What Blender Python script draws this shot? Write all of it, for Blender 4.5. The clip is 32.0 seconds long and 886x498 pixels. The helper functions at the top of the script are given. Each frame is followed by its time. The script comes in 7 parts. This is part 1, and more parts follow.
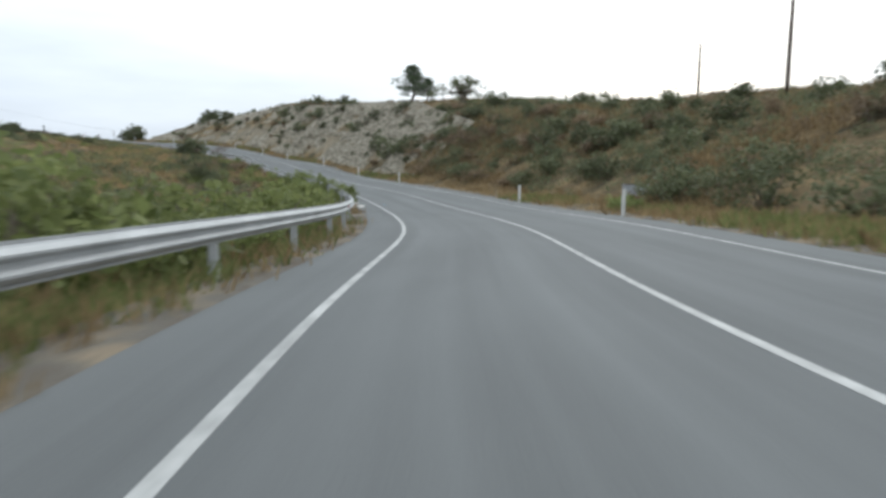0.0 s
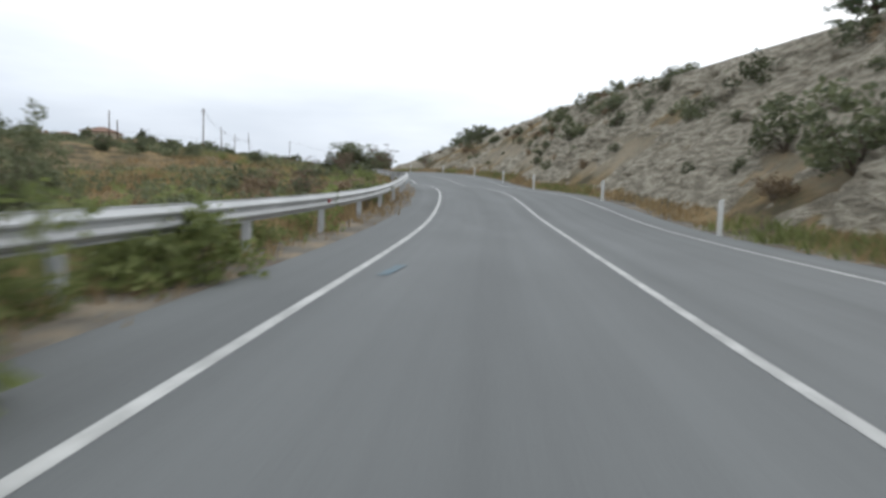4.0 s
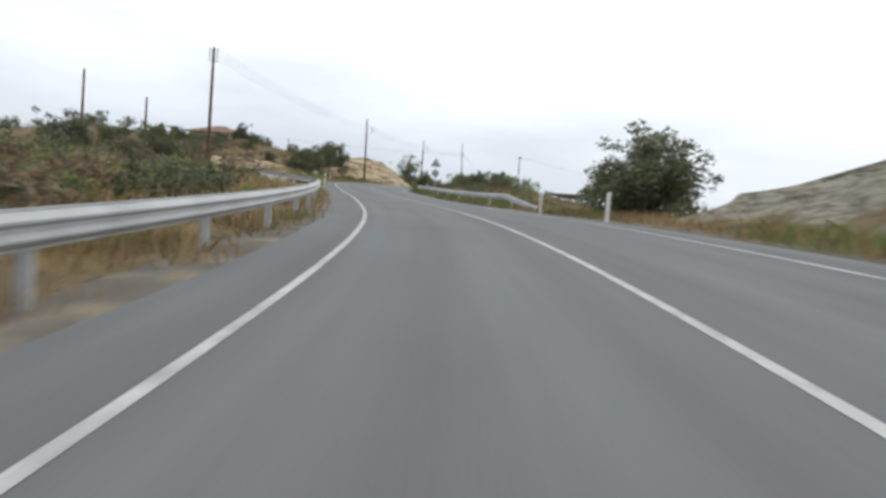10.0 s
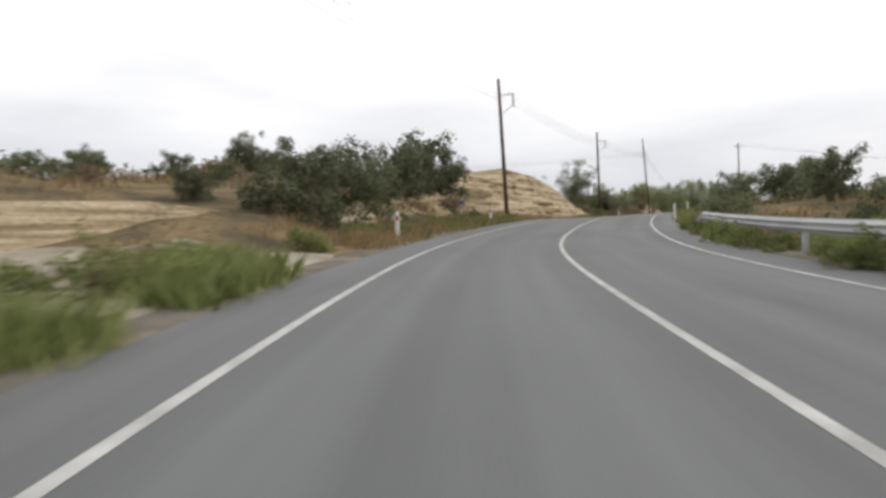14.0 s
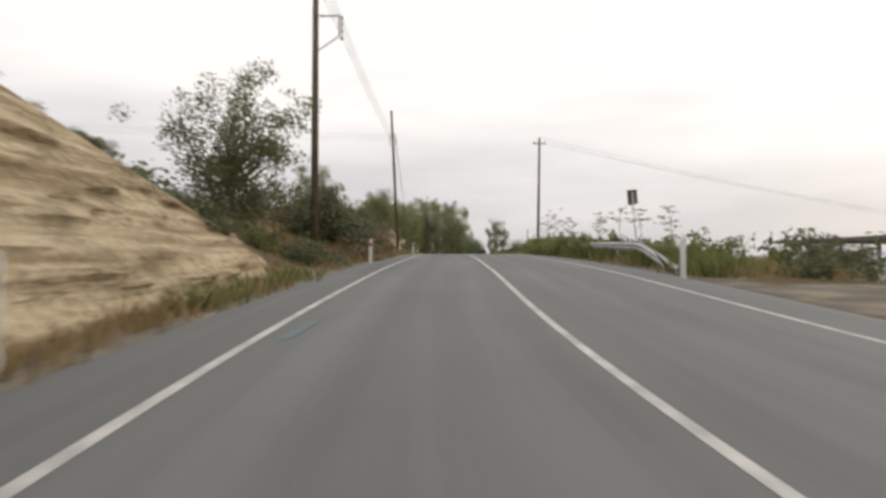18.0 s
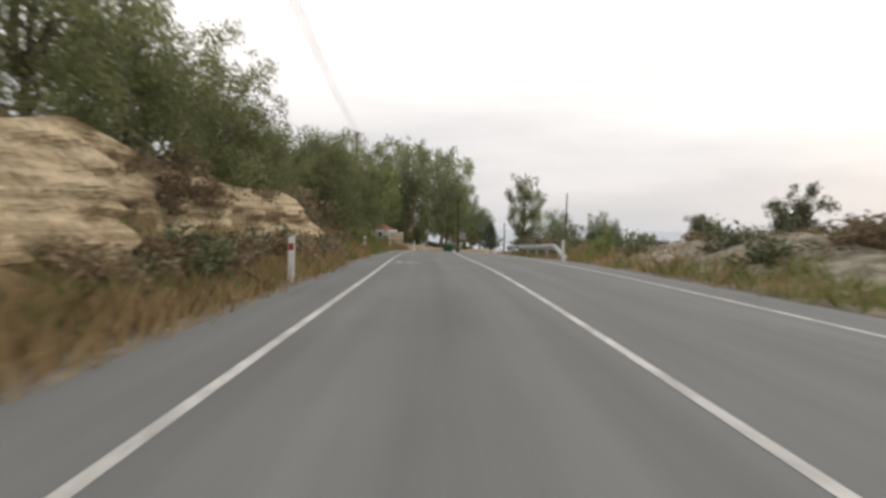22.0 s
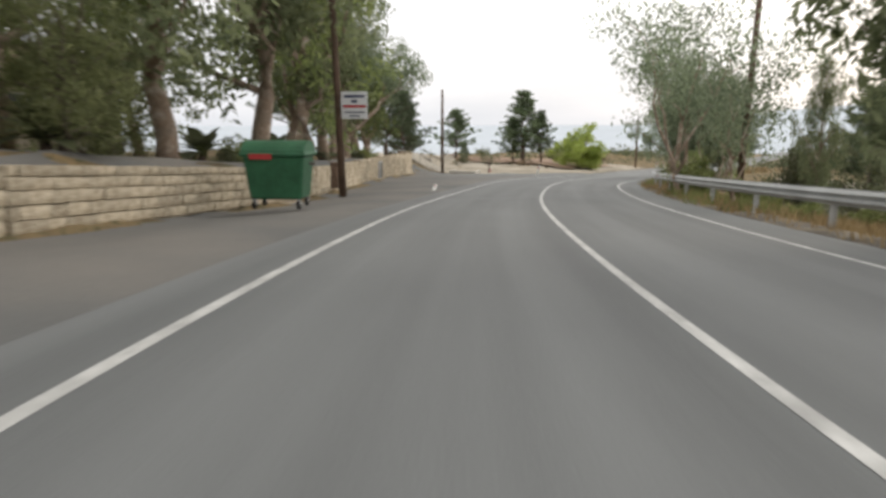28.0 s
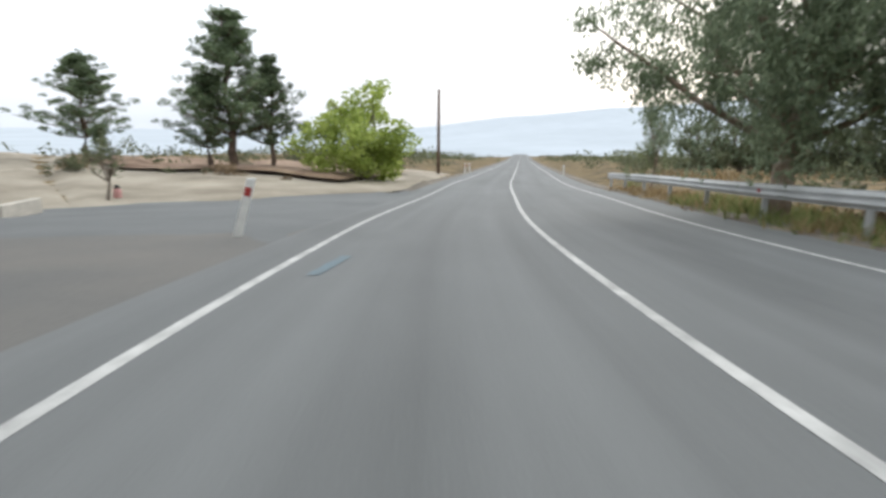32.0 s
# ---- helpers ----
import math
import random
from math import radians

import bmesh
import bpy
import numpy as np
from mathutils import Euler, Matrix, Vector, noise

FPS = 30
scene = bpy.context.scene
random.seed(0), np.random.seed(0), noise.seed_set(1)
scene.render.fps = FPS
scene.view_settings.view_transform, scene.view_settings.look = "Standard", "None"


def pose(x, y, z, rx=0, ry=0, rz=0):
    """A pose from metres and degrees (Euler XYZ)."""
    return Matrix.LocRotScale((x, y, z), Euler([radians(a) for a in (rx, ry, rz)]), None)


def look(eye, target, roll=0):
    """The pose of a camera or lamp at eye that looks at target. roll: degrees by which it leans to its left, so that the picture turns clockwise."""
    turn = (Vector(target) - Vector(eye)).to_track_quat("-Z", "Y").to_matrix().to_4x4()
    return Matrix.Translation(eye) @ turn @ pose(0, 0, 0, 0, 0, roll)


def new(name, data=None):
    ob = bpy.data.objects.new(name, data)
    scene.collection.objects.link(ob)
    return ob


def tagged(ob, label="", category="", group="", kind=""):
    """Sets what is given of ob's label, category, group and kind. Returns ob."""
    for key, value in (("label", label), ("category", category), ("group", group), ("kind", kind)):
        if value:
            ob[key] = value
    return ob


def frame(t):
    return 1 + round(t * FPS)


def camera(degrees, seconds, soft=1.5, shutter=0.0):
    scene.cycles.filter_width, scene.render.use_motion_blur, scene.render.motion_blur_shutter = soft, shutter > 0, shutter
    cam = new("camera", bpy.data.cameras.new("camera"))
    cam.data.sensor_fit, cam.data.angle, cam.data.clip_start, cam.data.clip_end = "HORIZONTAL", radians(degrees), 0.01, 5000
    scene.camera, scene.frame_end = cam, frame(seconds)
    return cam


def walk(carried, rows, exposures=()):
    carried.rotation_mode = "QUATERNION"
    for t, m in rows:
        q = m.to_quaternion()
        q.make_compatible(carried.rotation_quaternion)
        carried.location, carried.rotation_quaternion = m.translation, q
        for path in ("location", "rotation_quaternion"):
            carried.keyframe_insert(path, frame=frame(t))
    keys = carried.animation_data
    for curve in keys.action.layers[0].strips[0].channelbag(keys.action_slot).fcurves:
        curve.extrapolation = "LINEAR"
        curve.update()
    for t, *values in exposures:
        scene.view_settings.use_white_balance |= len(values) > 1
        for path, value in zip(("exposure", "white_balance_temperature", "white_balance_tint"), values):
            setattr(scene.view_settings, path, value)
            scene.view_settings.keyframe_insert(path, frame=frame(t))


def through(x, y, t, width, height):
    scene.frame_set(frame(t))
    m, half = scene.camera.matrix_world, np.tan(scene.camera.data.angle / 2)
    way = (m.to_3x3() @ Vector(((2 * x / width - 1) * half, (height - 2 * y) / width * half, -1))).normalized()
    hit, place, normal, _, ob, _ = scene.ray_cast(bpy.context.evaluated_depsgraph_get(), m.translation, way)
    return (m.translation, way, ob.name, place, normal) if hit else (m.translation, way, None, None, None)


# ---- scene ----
cam = camera(69.2, 32.0, soft=3.1, shutter=0.35)
PATH = [
    (0, (-2.506, -2.926, -0.579), (-2.161, -0.975, -0.850), 0.05),
    (0.4, (-1.205, 2.384, -0.810), (-0.934, 4.346, -1.088), -0.56),
    (0.8, (-0.023, 7.039, -1.051), (0.158, 9.012, -1.321), -1.03),
    (1, (0.406, 9.252, -1.178), (0.547, 11.228, -1.450), -0.54),
    (1.5, (1.156, 15.510, -1.456), (1.171, 17.497, -1.684), -0.48),
    (2, (1.550, 22.276, -1.685), (1.405, 24.260, -1.886), -0.03),
    (2.5, (1.576, 29.224, -1.849), (1.272, 31.191, -2.052), 1.78),
    (3, (1.227, 36.157, -1.874), (0.786, 38.099, -2.061), 2.29),
    (3.5, (0.128, 43.028, -1.697), (-0.379, 44.957, -1.847), -0.01),
    (4, (-1.256, 49.969, -1.593), (-1.844, 51.876, -1.731), 1.90),
    (4.5, (-2.856, 56.964, -1.455), (-3.500, 58.854, -1.578), -0.70),
    (5, (-4.331, 64.020, -1.187), (-4.939, 65.922, -1.287), -1.10),
    (5.5, (-6.054, 70.783, -0.767), (-6.791, 72.640, -0.852), -1.00),
    (6, (-8.229, 77.349, -0.236), (-9.085, 79.156, -0.305), -0.70),
    (6.5, (-11.304, 83.533, 0.363), (-12.077, 85.377, 0.310), -0.20),
    (7, (-13.938, 90.009, 0.681), (-14.698, 91.860, 0.658), 1.16),
    (7.5, (-16.446, 96.795, 0.997), (-17.262, 98.621, 0.985), 0.08),
    (8, (-19.037, 103.692, 1.513), (-19.951, 105.471, 1.482), 3.63),
    (8.5, (-22.182, 110.456, 1.963), (-23.130, 112.216, 1.896), 4.43),
    (9, (-25.720, 117.063, 2.450), (-26.763, 118.767, 2.356), 3.11),
    (9.5, (-29.872, 123.214, 2.870), (-31.053, 124.826, 2.781), 5.10),
    (10, (-34.301, 129.063, 3.309), (-35.608, 130.573, 3.207), 4.57),
    (10.5, (-39.116, 134.424, 3.720), (-40.565, 135.798, 3.603), 4.50),
    (11, (-44.010, 139.308, 4.106), (-45.561, 140.568, 4.005), 2.73),
    (11.5, (-48.964, 143.723, 4.501), (-50.595, 144.879, 4.430), 0.74),
    (12, (-53.951, 147.947, 4.800), (-55.626, 149.037, 4.735), -1.05),
    (12.5, (-59.055, 152.036, 5.119), (-60.768, 153.066, 5.045), -1.34),
    (13, (-64.319, 156.103, 5.381), (-66.039, 157.121, 5.317), -1.72),
    (13.5, (-69.766, 160.242, 5.762), (-71.438, 161.337, 5.696), -1.86),
    (14, (-75.380, 164.819, 6.159), (-76.983, 166.014, 6.138), -2.59),
    (14.5, (-80.818, 169.860, 6.527), (-82.341, 171.156, 6.540), -3.43),
    (15, (-85.957, 174.974, 6.870), (-87.392, 176.367, 6.899), -3.78),
    (15.5, (-90.775, 179.995, 7.188), (-92.077, 181.512, 7.206), -3.89),
    (16, (-95.235, 185.028, 7.519), (-96.517, 186.564, 7.530), -1.00),
    (16.5, (-99.306, 190.160, 7.940), (-100.522, 191.747, 7.950), -0.02),
    (17, (-103.085, 195.502, 8.239), (-104.204, 197.159, 8.249), -0.33),
    (17.5, (-106.714, 201.096, 8.533), (-107.689, 202.842, 8.544), -1.15),
    (18, (-110.329, 206.969, 8.727), (-111.253, 208.742, 8.740), 0.24),
    (18.5, (-113.789, 213.159, 8.927), (-114.615, 214.980, 8.927), 2.31),
    (19, (-117.068, 219.383, 9.249), (-117.877, 221.212, 9.238), 1.99),
    (19.5, (-120.262, 225.575, 9.404), (-121.085, 227.397, 9.362), 1.02),
    (20, (-123.447, 231.925, 9.567), (-124.285, 233.741, 9.539), 2.05),
    (20.5, (-126.758, 238.482, 9.594), (-127.618, 240.287, 9.543), 1.25),
    (21, (-130.153, 245.095, 9.731), (-131.045, 246.884, 9.673), 1.94),
    (21.5, (-133.556, 251.731, 9.704), (-134.451, 253.519, 9.640), 1.40),
    (22, (-136.988, 258.217, 9.757), (-137.886, 260.002, 9.675), 0.87),
    (22.5, (-140.321, 264.618, 9.638), (-141.249, 266.387, 9.555), 0.90),
    (23, (-143.697, 270.918, 9.669), (-144.657, 272.669, 9.557), 0.33),
    (23.5, (-146.947, 277.180, 9.376), (-147.948, 278.908, 9.260), 0.52),
    (24, (-150.326, 283.233, 9.273), (-151.288, 284.983, 9.166), 0.61),
    (24.5, (-153.438, 289.081, 9.071), (-154.347, 290.858, 8.939), 0.98),
    (25, (-156.352, 294.739, 8.914), (-157.219, 296.528, 8.694), -0.85),
    (25.5, (-159.087, 300.253, 8.603), (-159.916, 302.053, 8.334), 0.88),
    (26, (-161.605, 305.667, 8.419), (-162.305, 307.519, 8.134), 0.00),
    (26.5, (-164.007, 311.030, 8.127), (-164.647, 312.897, 7.801), 0.90),
    (27, (-166.281, 316.442, 7.892), (-166.990, 318.278, 7.536), 0.39),
    (27.5, (-168.296, 321.886, 7.599), (-168.946, 323.739, 7.220), -0.01),
    (28, (-169.942, 327.308, 7.234), (-170.477, 329.194, 6.840), -0.02),
    (28.5, (-171.229, 332.632, 6.833), (-171.636, 334.548, 6.430), 0.38),
    (29, (-172.438, 337.762, 6.430), (-172.726, 339.698, 6.021), 0.98),
    (29.5, (-173.337, 342.816, 6.070), (-173.555, 344.762, 5.663), 0.40),
    (30, (-174.055, 347.947, 5.730), (-174.199, 349.898, 5.314), 0.63),
    (30.5, (-174.677, 353.243, 5.385), (-174.735, 355.202, 4.990), 0.65),
    (31, (-175.084, 358.676, 5.095), (-175.065, 360.639, 4.715), 0.67),
    (31.5, (-175.171, 364.087, 4.779), (-175.033, 366.048, 4.409), 1.45),
    (32, (-174.962, 369.398, 4.476), (-174.721, 371.347, 4.101), 0.54),
]
walk(cam, [(t, look(eye, target, roll)) for t, eye, target, roll in PATH],
     exposures=[(0.0, 0.24, 5900, 5), (5.0, 0.24, 6100, 8), (9.0, 0.24, 6150, 8), (13.0, 0.21, 6450, 10), (18.0, 0.01, 6950, 12), (20.5, 0.04, 6950, 12), (23.0, 0.19, 6900, 12), (26.0, 0.41, 6900, 11), (29.0, 0.54, 6600, 10), (32.0, 0.61, 6200, 8)])

# ---- sky and sun ----
SUN_EL, SUN_AZ = radians(14), radians(30)      # low sun behind thin cloud, ahead and to the right
world = bpy.data.worlds.new("overcast_evening_sky")
scene.world = world
world.use_nodes = True
wn, wl = world.node_tree.nodes, world.node_tree.links
wn.clear()
w_out, w_bg = wn.new("ShaderNodeOutputWorld"), wn.new("ShaderNodeBackground")
w_sky, w_mix = wn.new("ShaderNodeTexSky"), wn.new("ShaderNodeMix")
w_sky.sky_type, w_sky.sun_disc = "NISHITA", False
w_sky.sun_elevation, w_sky.sun_rotation = SUN_EL, SUN_AZ
w_sky.dust_density, w_sky.altitude = 3.0, 200
w_tc, w_map = wn.new("ShaderNodeTexCoord"), wn.new("ShaderNodeMapping")
w_map.inputs["Scale"].default_value = (1.0, 1.0, 4.5)
w_noise = wn.new("ShaderNodeTexNoise")
w_noise.inputs["Scale"].default_value, w_noise.inputs["Detail"].default_value = 2.4, 6
w_sep = wn.new("ShaderNodeSeparateXYZ")
w_ramp = wn.new("ShaderNodeValToRGB")          # cloud colour by height over the horizon
e = w_ramp.color_ramp.elements
e[0].position, e[0].color = 0.0, (0.56, 0.59, 0.64, 1)
e[1].position, e[1].color = 0.30, (1.03, 1.03, 1.04, 1)
w_mid = w_ramp.color_ramp.elements.new(0.10)
w_mid.color = (0.68, 0.695, 0.735, 1)
w_band = wn.new("ShaderNodeMath")
w_band.operation = "MULTIPLY_ADD"
w_band.inputs[1].default_value, w_band.inputs[2].default_value = 0.34, -0.17
w_add = wn.new("ShaderNodeMath")
w_add.operation = "ADD"
w_side = wn.new("ShaderNodeMath")              # the cloud bank is thinner towards the sun
w_side.operation = "MULTIPLY_ADD"
w_side.inputs[1].default_value, w_side.inputs[2].default_value = 0.07, 0.062
w_add2 = wn.new("ShaderNodeMath")
w_add2.operation = "ADD"
wl.new(w_tc.outputs["Generated"], w_map.inputs["Vector"])
wl.new(w_map.outputs[0], w_noise.inputs["Vector"])
wl.new(w_tc.outputs["Generated"], w_sep.inputs[0])
wl.new(w_noise.outputs["Fac"], w_band.inputs[0])
wl.new(w_sep.outputs["Z"], w_add.inputs[0])
wl.new(w_band.outputs[0], w_add.inputs[1])
wl.new(w_sep.outputs["X"], w_side.inputs[0])
wl.new(w_add.outputs[0], w_add2.inputs[0])
wl.new(w_side.outputs[0], w_add2.inputs[1])
wl.new(w_add2.outputs[0], w_ramp.inputs["Fac"])
w_mul = wn.new("ShaderNodeMix")                # sky texture scaled down under the cloud
w_mul.data_type, w_mul.blend_type = "RGBA", "MULTIPLY"
w_mul.inputs["Factor"].default_value = 1.0
w_mul.inputs[7].default_value = (0.10, 0.10, 0.10, 1)
wl.new(w_sky.outputs[0], w_mul.inputs[6])
w_mix.data_type = "RGBA"
w_mix.inputs["Factor"].default_value = 0.93
wl.new(w_mul.outputs[2], w_mix.inputs[6])
wl.new(w_ramp.outputs[0], w_mix.inputs[7])
wl.new(w_mix.outputs[2], w_bg.inputs["Color"])
w_bg.inputs["Strength"].default_value = 1.05
wl.new(w_bg.outputs[0], w_out.inputs[0])

sun_data = bpy.data.lights.new("sun", "SUN")
sun_data.energy, sun_data.angle, sun_data.color = 0.6, radians(25), (1.0, 0.93, 0.85)
sun = new("sun", sun_data)
sun.matrix_world = look((math.sin(SUN_AZ) * 50, math.cos(SUN_AZ) * 50, 40), (0, 0, 0))

# ---- materials ----
def mat(name, colour, rough=0.85, metal=0.0, spread=0.25, scale=3.0, fine=40.0, bump=0.25, second=None, third=None, each=0.0, spec=0.3, coord="Object"):
    """A surface with a base colour that varies at a large and a fine scale, with relief; second, third: further colours in patches."""
    m = bpy.data.materials.new(name)
    m.use_nodes = True
    n, l = m.node_tree.nodes, m.node_tree.links
    b = n["Principled BSDF"]
    b.inputs["Roughness"].default_value, b.inputs["Metallic"].default_value = rough, metal
    b.inputs["Specular IOR Level"].default_value = spec
    tc = n.new("ShaderNodeTexCoord")
    big, small = n.new("ShaderNodeTexNoise"), n.new("ShaderNodeTexNoise")
    big.inputs["Scale"].default_value, big.inputs["Detail"].default_value = scale, 5
    small.inputs["Scale"].default_value, small.inputs["Detail"].default_value = fine, 4
    for t in (big, small):
        l.new(tc.outputs[coord], t.inputs["Vector"])
    ramp = n.new("ShaderNodeValToRGB")
    ramp.color_ramp.elements[0].position, ramp.color_ramp.elements[1].position = 0.36, 0.66
    c0 = [v * (1 - spread) for v in colour]
    c1 = list(second) if second else [min(1, v * (1 + spread)) for v in colour]
    ramp.color_ramp.elements[0].color, ramp.color_ramp.elements[1].color = (*c0, 1), (*c1, 1)
    if third:
        ramp.color_ramp.elements.new(0.51).color = (*third, 1)
    l.new(big.outputs["Fac"], ramp.inputs["Fac"])
    hsv = n.new("ShaderNodeHueSaturation")
    mr = n.new("ShaderNodeMapRange")
    mr.inputs["From Min"].default_value, mr.inputs["From Max"].default_value = 0.3, 0.7
    mr.inputs["To Min"].default_value, mr.inputs["To Max"].default_value = 1 - spread * 0.8, 1 + spread * 0.8
    l.new(small.outputs["Fac"], mr.inputs["Value"])
    value = mr.outputs[0]
    if each:
        info, more, mult = n.new("ShaderNodeObjectInfo"), n.new("ShaderNodeMapRange"), n.new("ShaderNodeMath")
        more.inputs["To Min"].default_value, more.inputs["To Max"].default_value = 1 - each, 1 + each
        mult.operation = "MULTIPLY"
        l.new(info.outputs["Random"], more.inputs["Value"])
        l.new(more.outputs[0], mult.inputs[0])
        l.new(mr.outputs[0], mult.inputs[1])
        value = mult.outputs[0]
    l.new(value, hsv.inputs["Value"])
    l.new(ramp.outputs[0], hsv.inputs["Color"])
    l.new(hsv.outputs[0], b.inputs["Base Color"])
    if bump:
        bp = n.new("ShaderNodeBump")
        bp.inputs["Strength"].default_value, bp.inputs["Distance"].default_value = bump, 0.05
        l.new(small.outputs["Fac"], bp.inputs["Height"])
        l.new(bp.outputs[0], b.inputs["Normal"])
    return m


def leaf_mat(name, dark, light, through=0.35):
    """Leaves: colour varies from leaf to leaf, and some light comes through."""
    m = bpy.data.materials.new(name)
    m.use_nodes = True
    n, l = m.node_tree.nodes, m.node_tree.links
    b, out = n["Principled BSDF"], n["Material Output"]
    b.inputs["Roughness"].default_value, b.inputs["Specular IOR Level"].default_value = 0.6, 0.25
    geo, ramp, tc, big, add, info = (n.new("ShaderNode" + k) for k in ("NewGeometry", "ValToRGB", "TexCoord", "TexNoise", "Math", "ObjectInfo"))
    big.inputs["Scale"].default_value = 0.8
    l.new(tc.outputs["Object"], big.inputs["Vector"])
    add.operation = "MULTIPLY_ADD"
    add.inputs[1].default_value = 0.55
    l.new(geo.outputs["Random Per Island"], add.inputs[0])
    half = n.new("ShaderNodeMath")
    half.operation = "MULTIPLY"
    half.inputs[1].default_value = 0.5
    l.new(big.outputs["Fac"], half.inputs[0])
    l.new(half.outputs[0], add.inputs[2])
    ramp.color_ramp.elements[0].position, ramp.color_ramp.elements[1].position = 0.1, 0.85
    ramp.color_ramp.elements[0].color, ramp.color_ramp.elements[1].color = (*dark, 1), (*light, 1)
    l.new(add.outputs[0], ramp.inputs["Fac"])
    hsv, mr = n.new("ShaderNodeHueSaturation"), n.new("ShaderNodeMapRange")
    mr.inputs["To Min"].default_value, mr.inputs["To Max"].default_value = 0.75, 1.25
    l.new(info.outputs["Random"], mr.inputs["Value"])
    l.new(mr.outputs[0], hsv.inputs["Value"])
    l.new(ramp.outputs[0], hsv.inputs["Color"])
    l.new(hsv.outputs[0], b.inputs["Base Color"])
    tr, mx = n.new("ShaderNodeBsdfTranslucent"), n.new("ShaderNodeMixShader")
    l.new(hsv.outputs[0], tr.inputs["Color"])
    mx.inputs[0].default_value = through
    l.new(b.outputs[0], mx.inputs[1])
    l.new(tr.outputs[0], mx.inputs[2])
    l.new(mx.outputs[0], out.inputs["Surface"])
    return m


def ground_mat():
    """Dry hillside: straw grass, bare soil and green weeds in patches, pale limestone where it is steep."""
    m = bpy.data.materials.new("dry_hillside")
    m.use_nodes = True
    n, l = m.node_tree.nodes, m.node_tree.links
    b = n["Principled BSDF"]
    b.inputs["Roughness"].default_value, b.inputs["Specular IOR Level"].default_value = 0.95, 0.1
    tc, geo, sep = n.new("ShaderNodeTexCoord"), n.new("ShaderNodeNewGeometry"), n.new("ShaderNodeSeparateXYZ")
    l.new(geo.outputs["Normal"], sep.inputs[0])
    tex = []
    for s, det in ((0.09, 6), (0.55, 6), (5.0, 5), (28.0, 3)):
        t = n.new("ShaderNodeTexNoise")
        t.inputs["Scale"].default_value, t.inputs["Detail"].default_value = s, det
        l.new(tc.outputs["Object"], t.inputs["Vector"])
        tex.append(t)
    straw, patch = n.new("ShaderNodeValToRGB"), n.new("ShaderNodeValToRGB")
    straw.color_ramp.elements[0].position, straw.color_ramp.elements[0].color = 0.34, (0.082, 0.070, 0.045, 1)
    straw.color_ramp.elements[1].position, straw.color_ramp.elements[1].color = 0.66, (0.279, 0.201, 0.107, 1)
    straw.color_ramp.elements.new(0.5).color = (0.180, 0.135, 0.078, 1)
    l.new(tex[1].outputs["Fac"], straw.inputs["Fac"])
    patch.color_ramp.elements[0].position, patch.color_ramp.elements[0].color = 0.52, (0, 0, 0, 1)
    patch.color_ramp.elements[1].position, patch.color_ramp.elements[1].color = 0.66, (1, 1, 1, 1)
    l.new(tex[2].outputs["Fac"], patch.inputs["Fac"])
    green = n.new("ShaderNodeMix")
    green.data_type = "RGBA"
    green.inputs[7].default_value = (0.082, 0.082, 0.045, 1)
    l.new(patch.outputs[0], green.inputs["Factor"])
    l.new(straw.outputs[0], green.inputs[6])
    rock, lime, steep = n.new("ShaderNodeMix"), n.new("ShaderNodeValToRGB"), n.new("ShaderNodeMapRange")
    lime.color_ramp.elements[0].position, lime.color_ramp.elements[0].color = 0.3, (0.230, 0.205, 0.164, 1)
    lime.color_ramp.elements[1].position, lime.color_ramp.elements[1].color = 0.7, (0.410, 0.369, 0.287, 1)
    l.new(tex[2].outputs["Fac"], lime.inputs["Fac"])
    steep.inputs["From Min"].default_value, steep.inputs["From Max"].default_value = 0.80, 0.66
    l.new(sep.outputs["Z"], steep.inputs["Value"])
    rock.data_type = "RGBA"
    l.new(steep.outputs[0], rock.inputs["Factor"])
    l.new(green.outputs[2], rock.inputs[6])
    l.new(lime.outputs[0], rock.inputs[7])
    l.new(rock.outputs[2], b.inputs["Base Color"])
    bp = n.new("ShaderNodeBump")
    bp.inputs["Strength"].default_value, bp.inputs["Distance"].default_value = 0.6, 0.12
    l.new(tex[3].outputs["Fac"], bp.inputs["Height"])
    l.new(bp.outputs[0], b.inputs["Normal"])
    return m


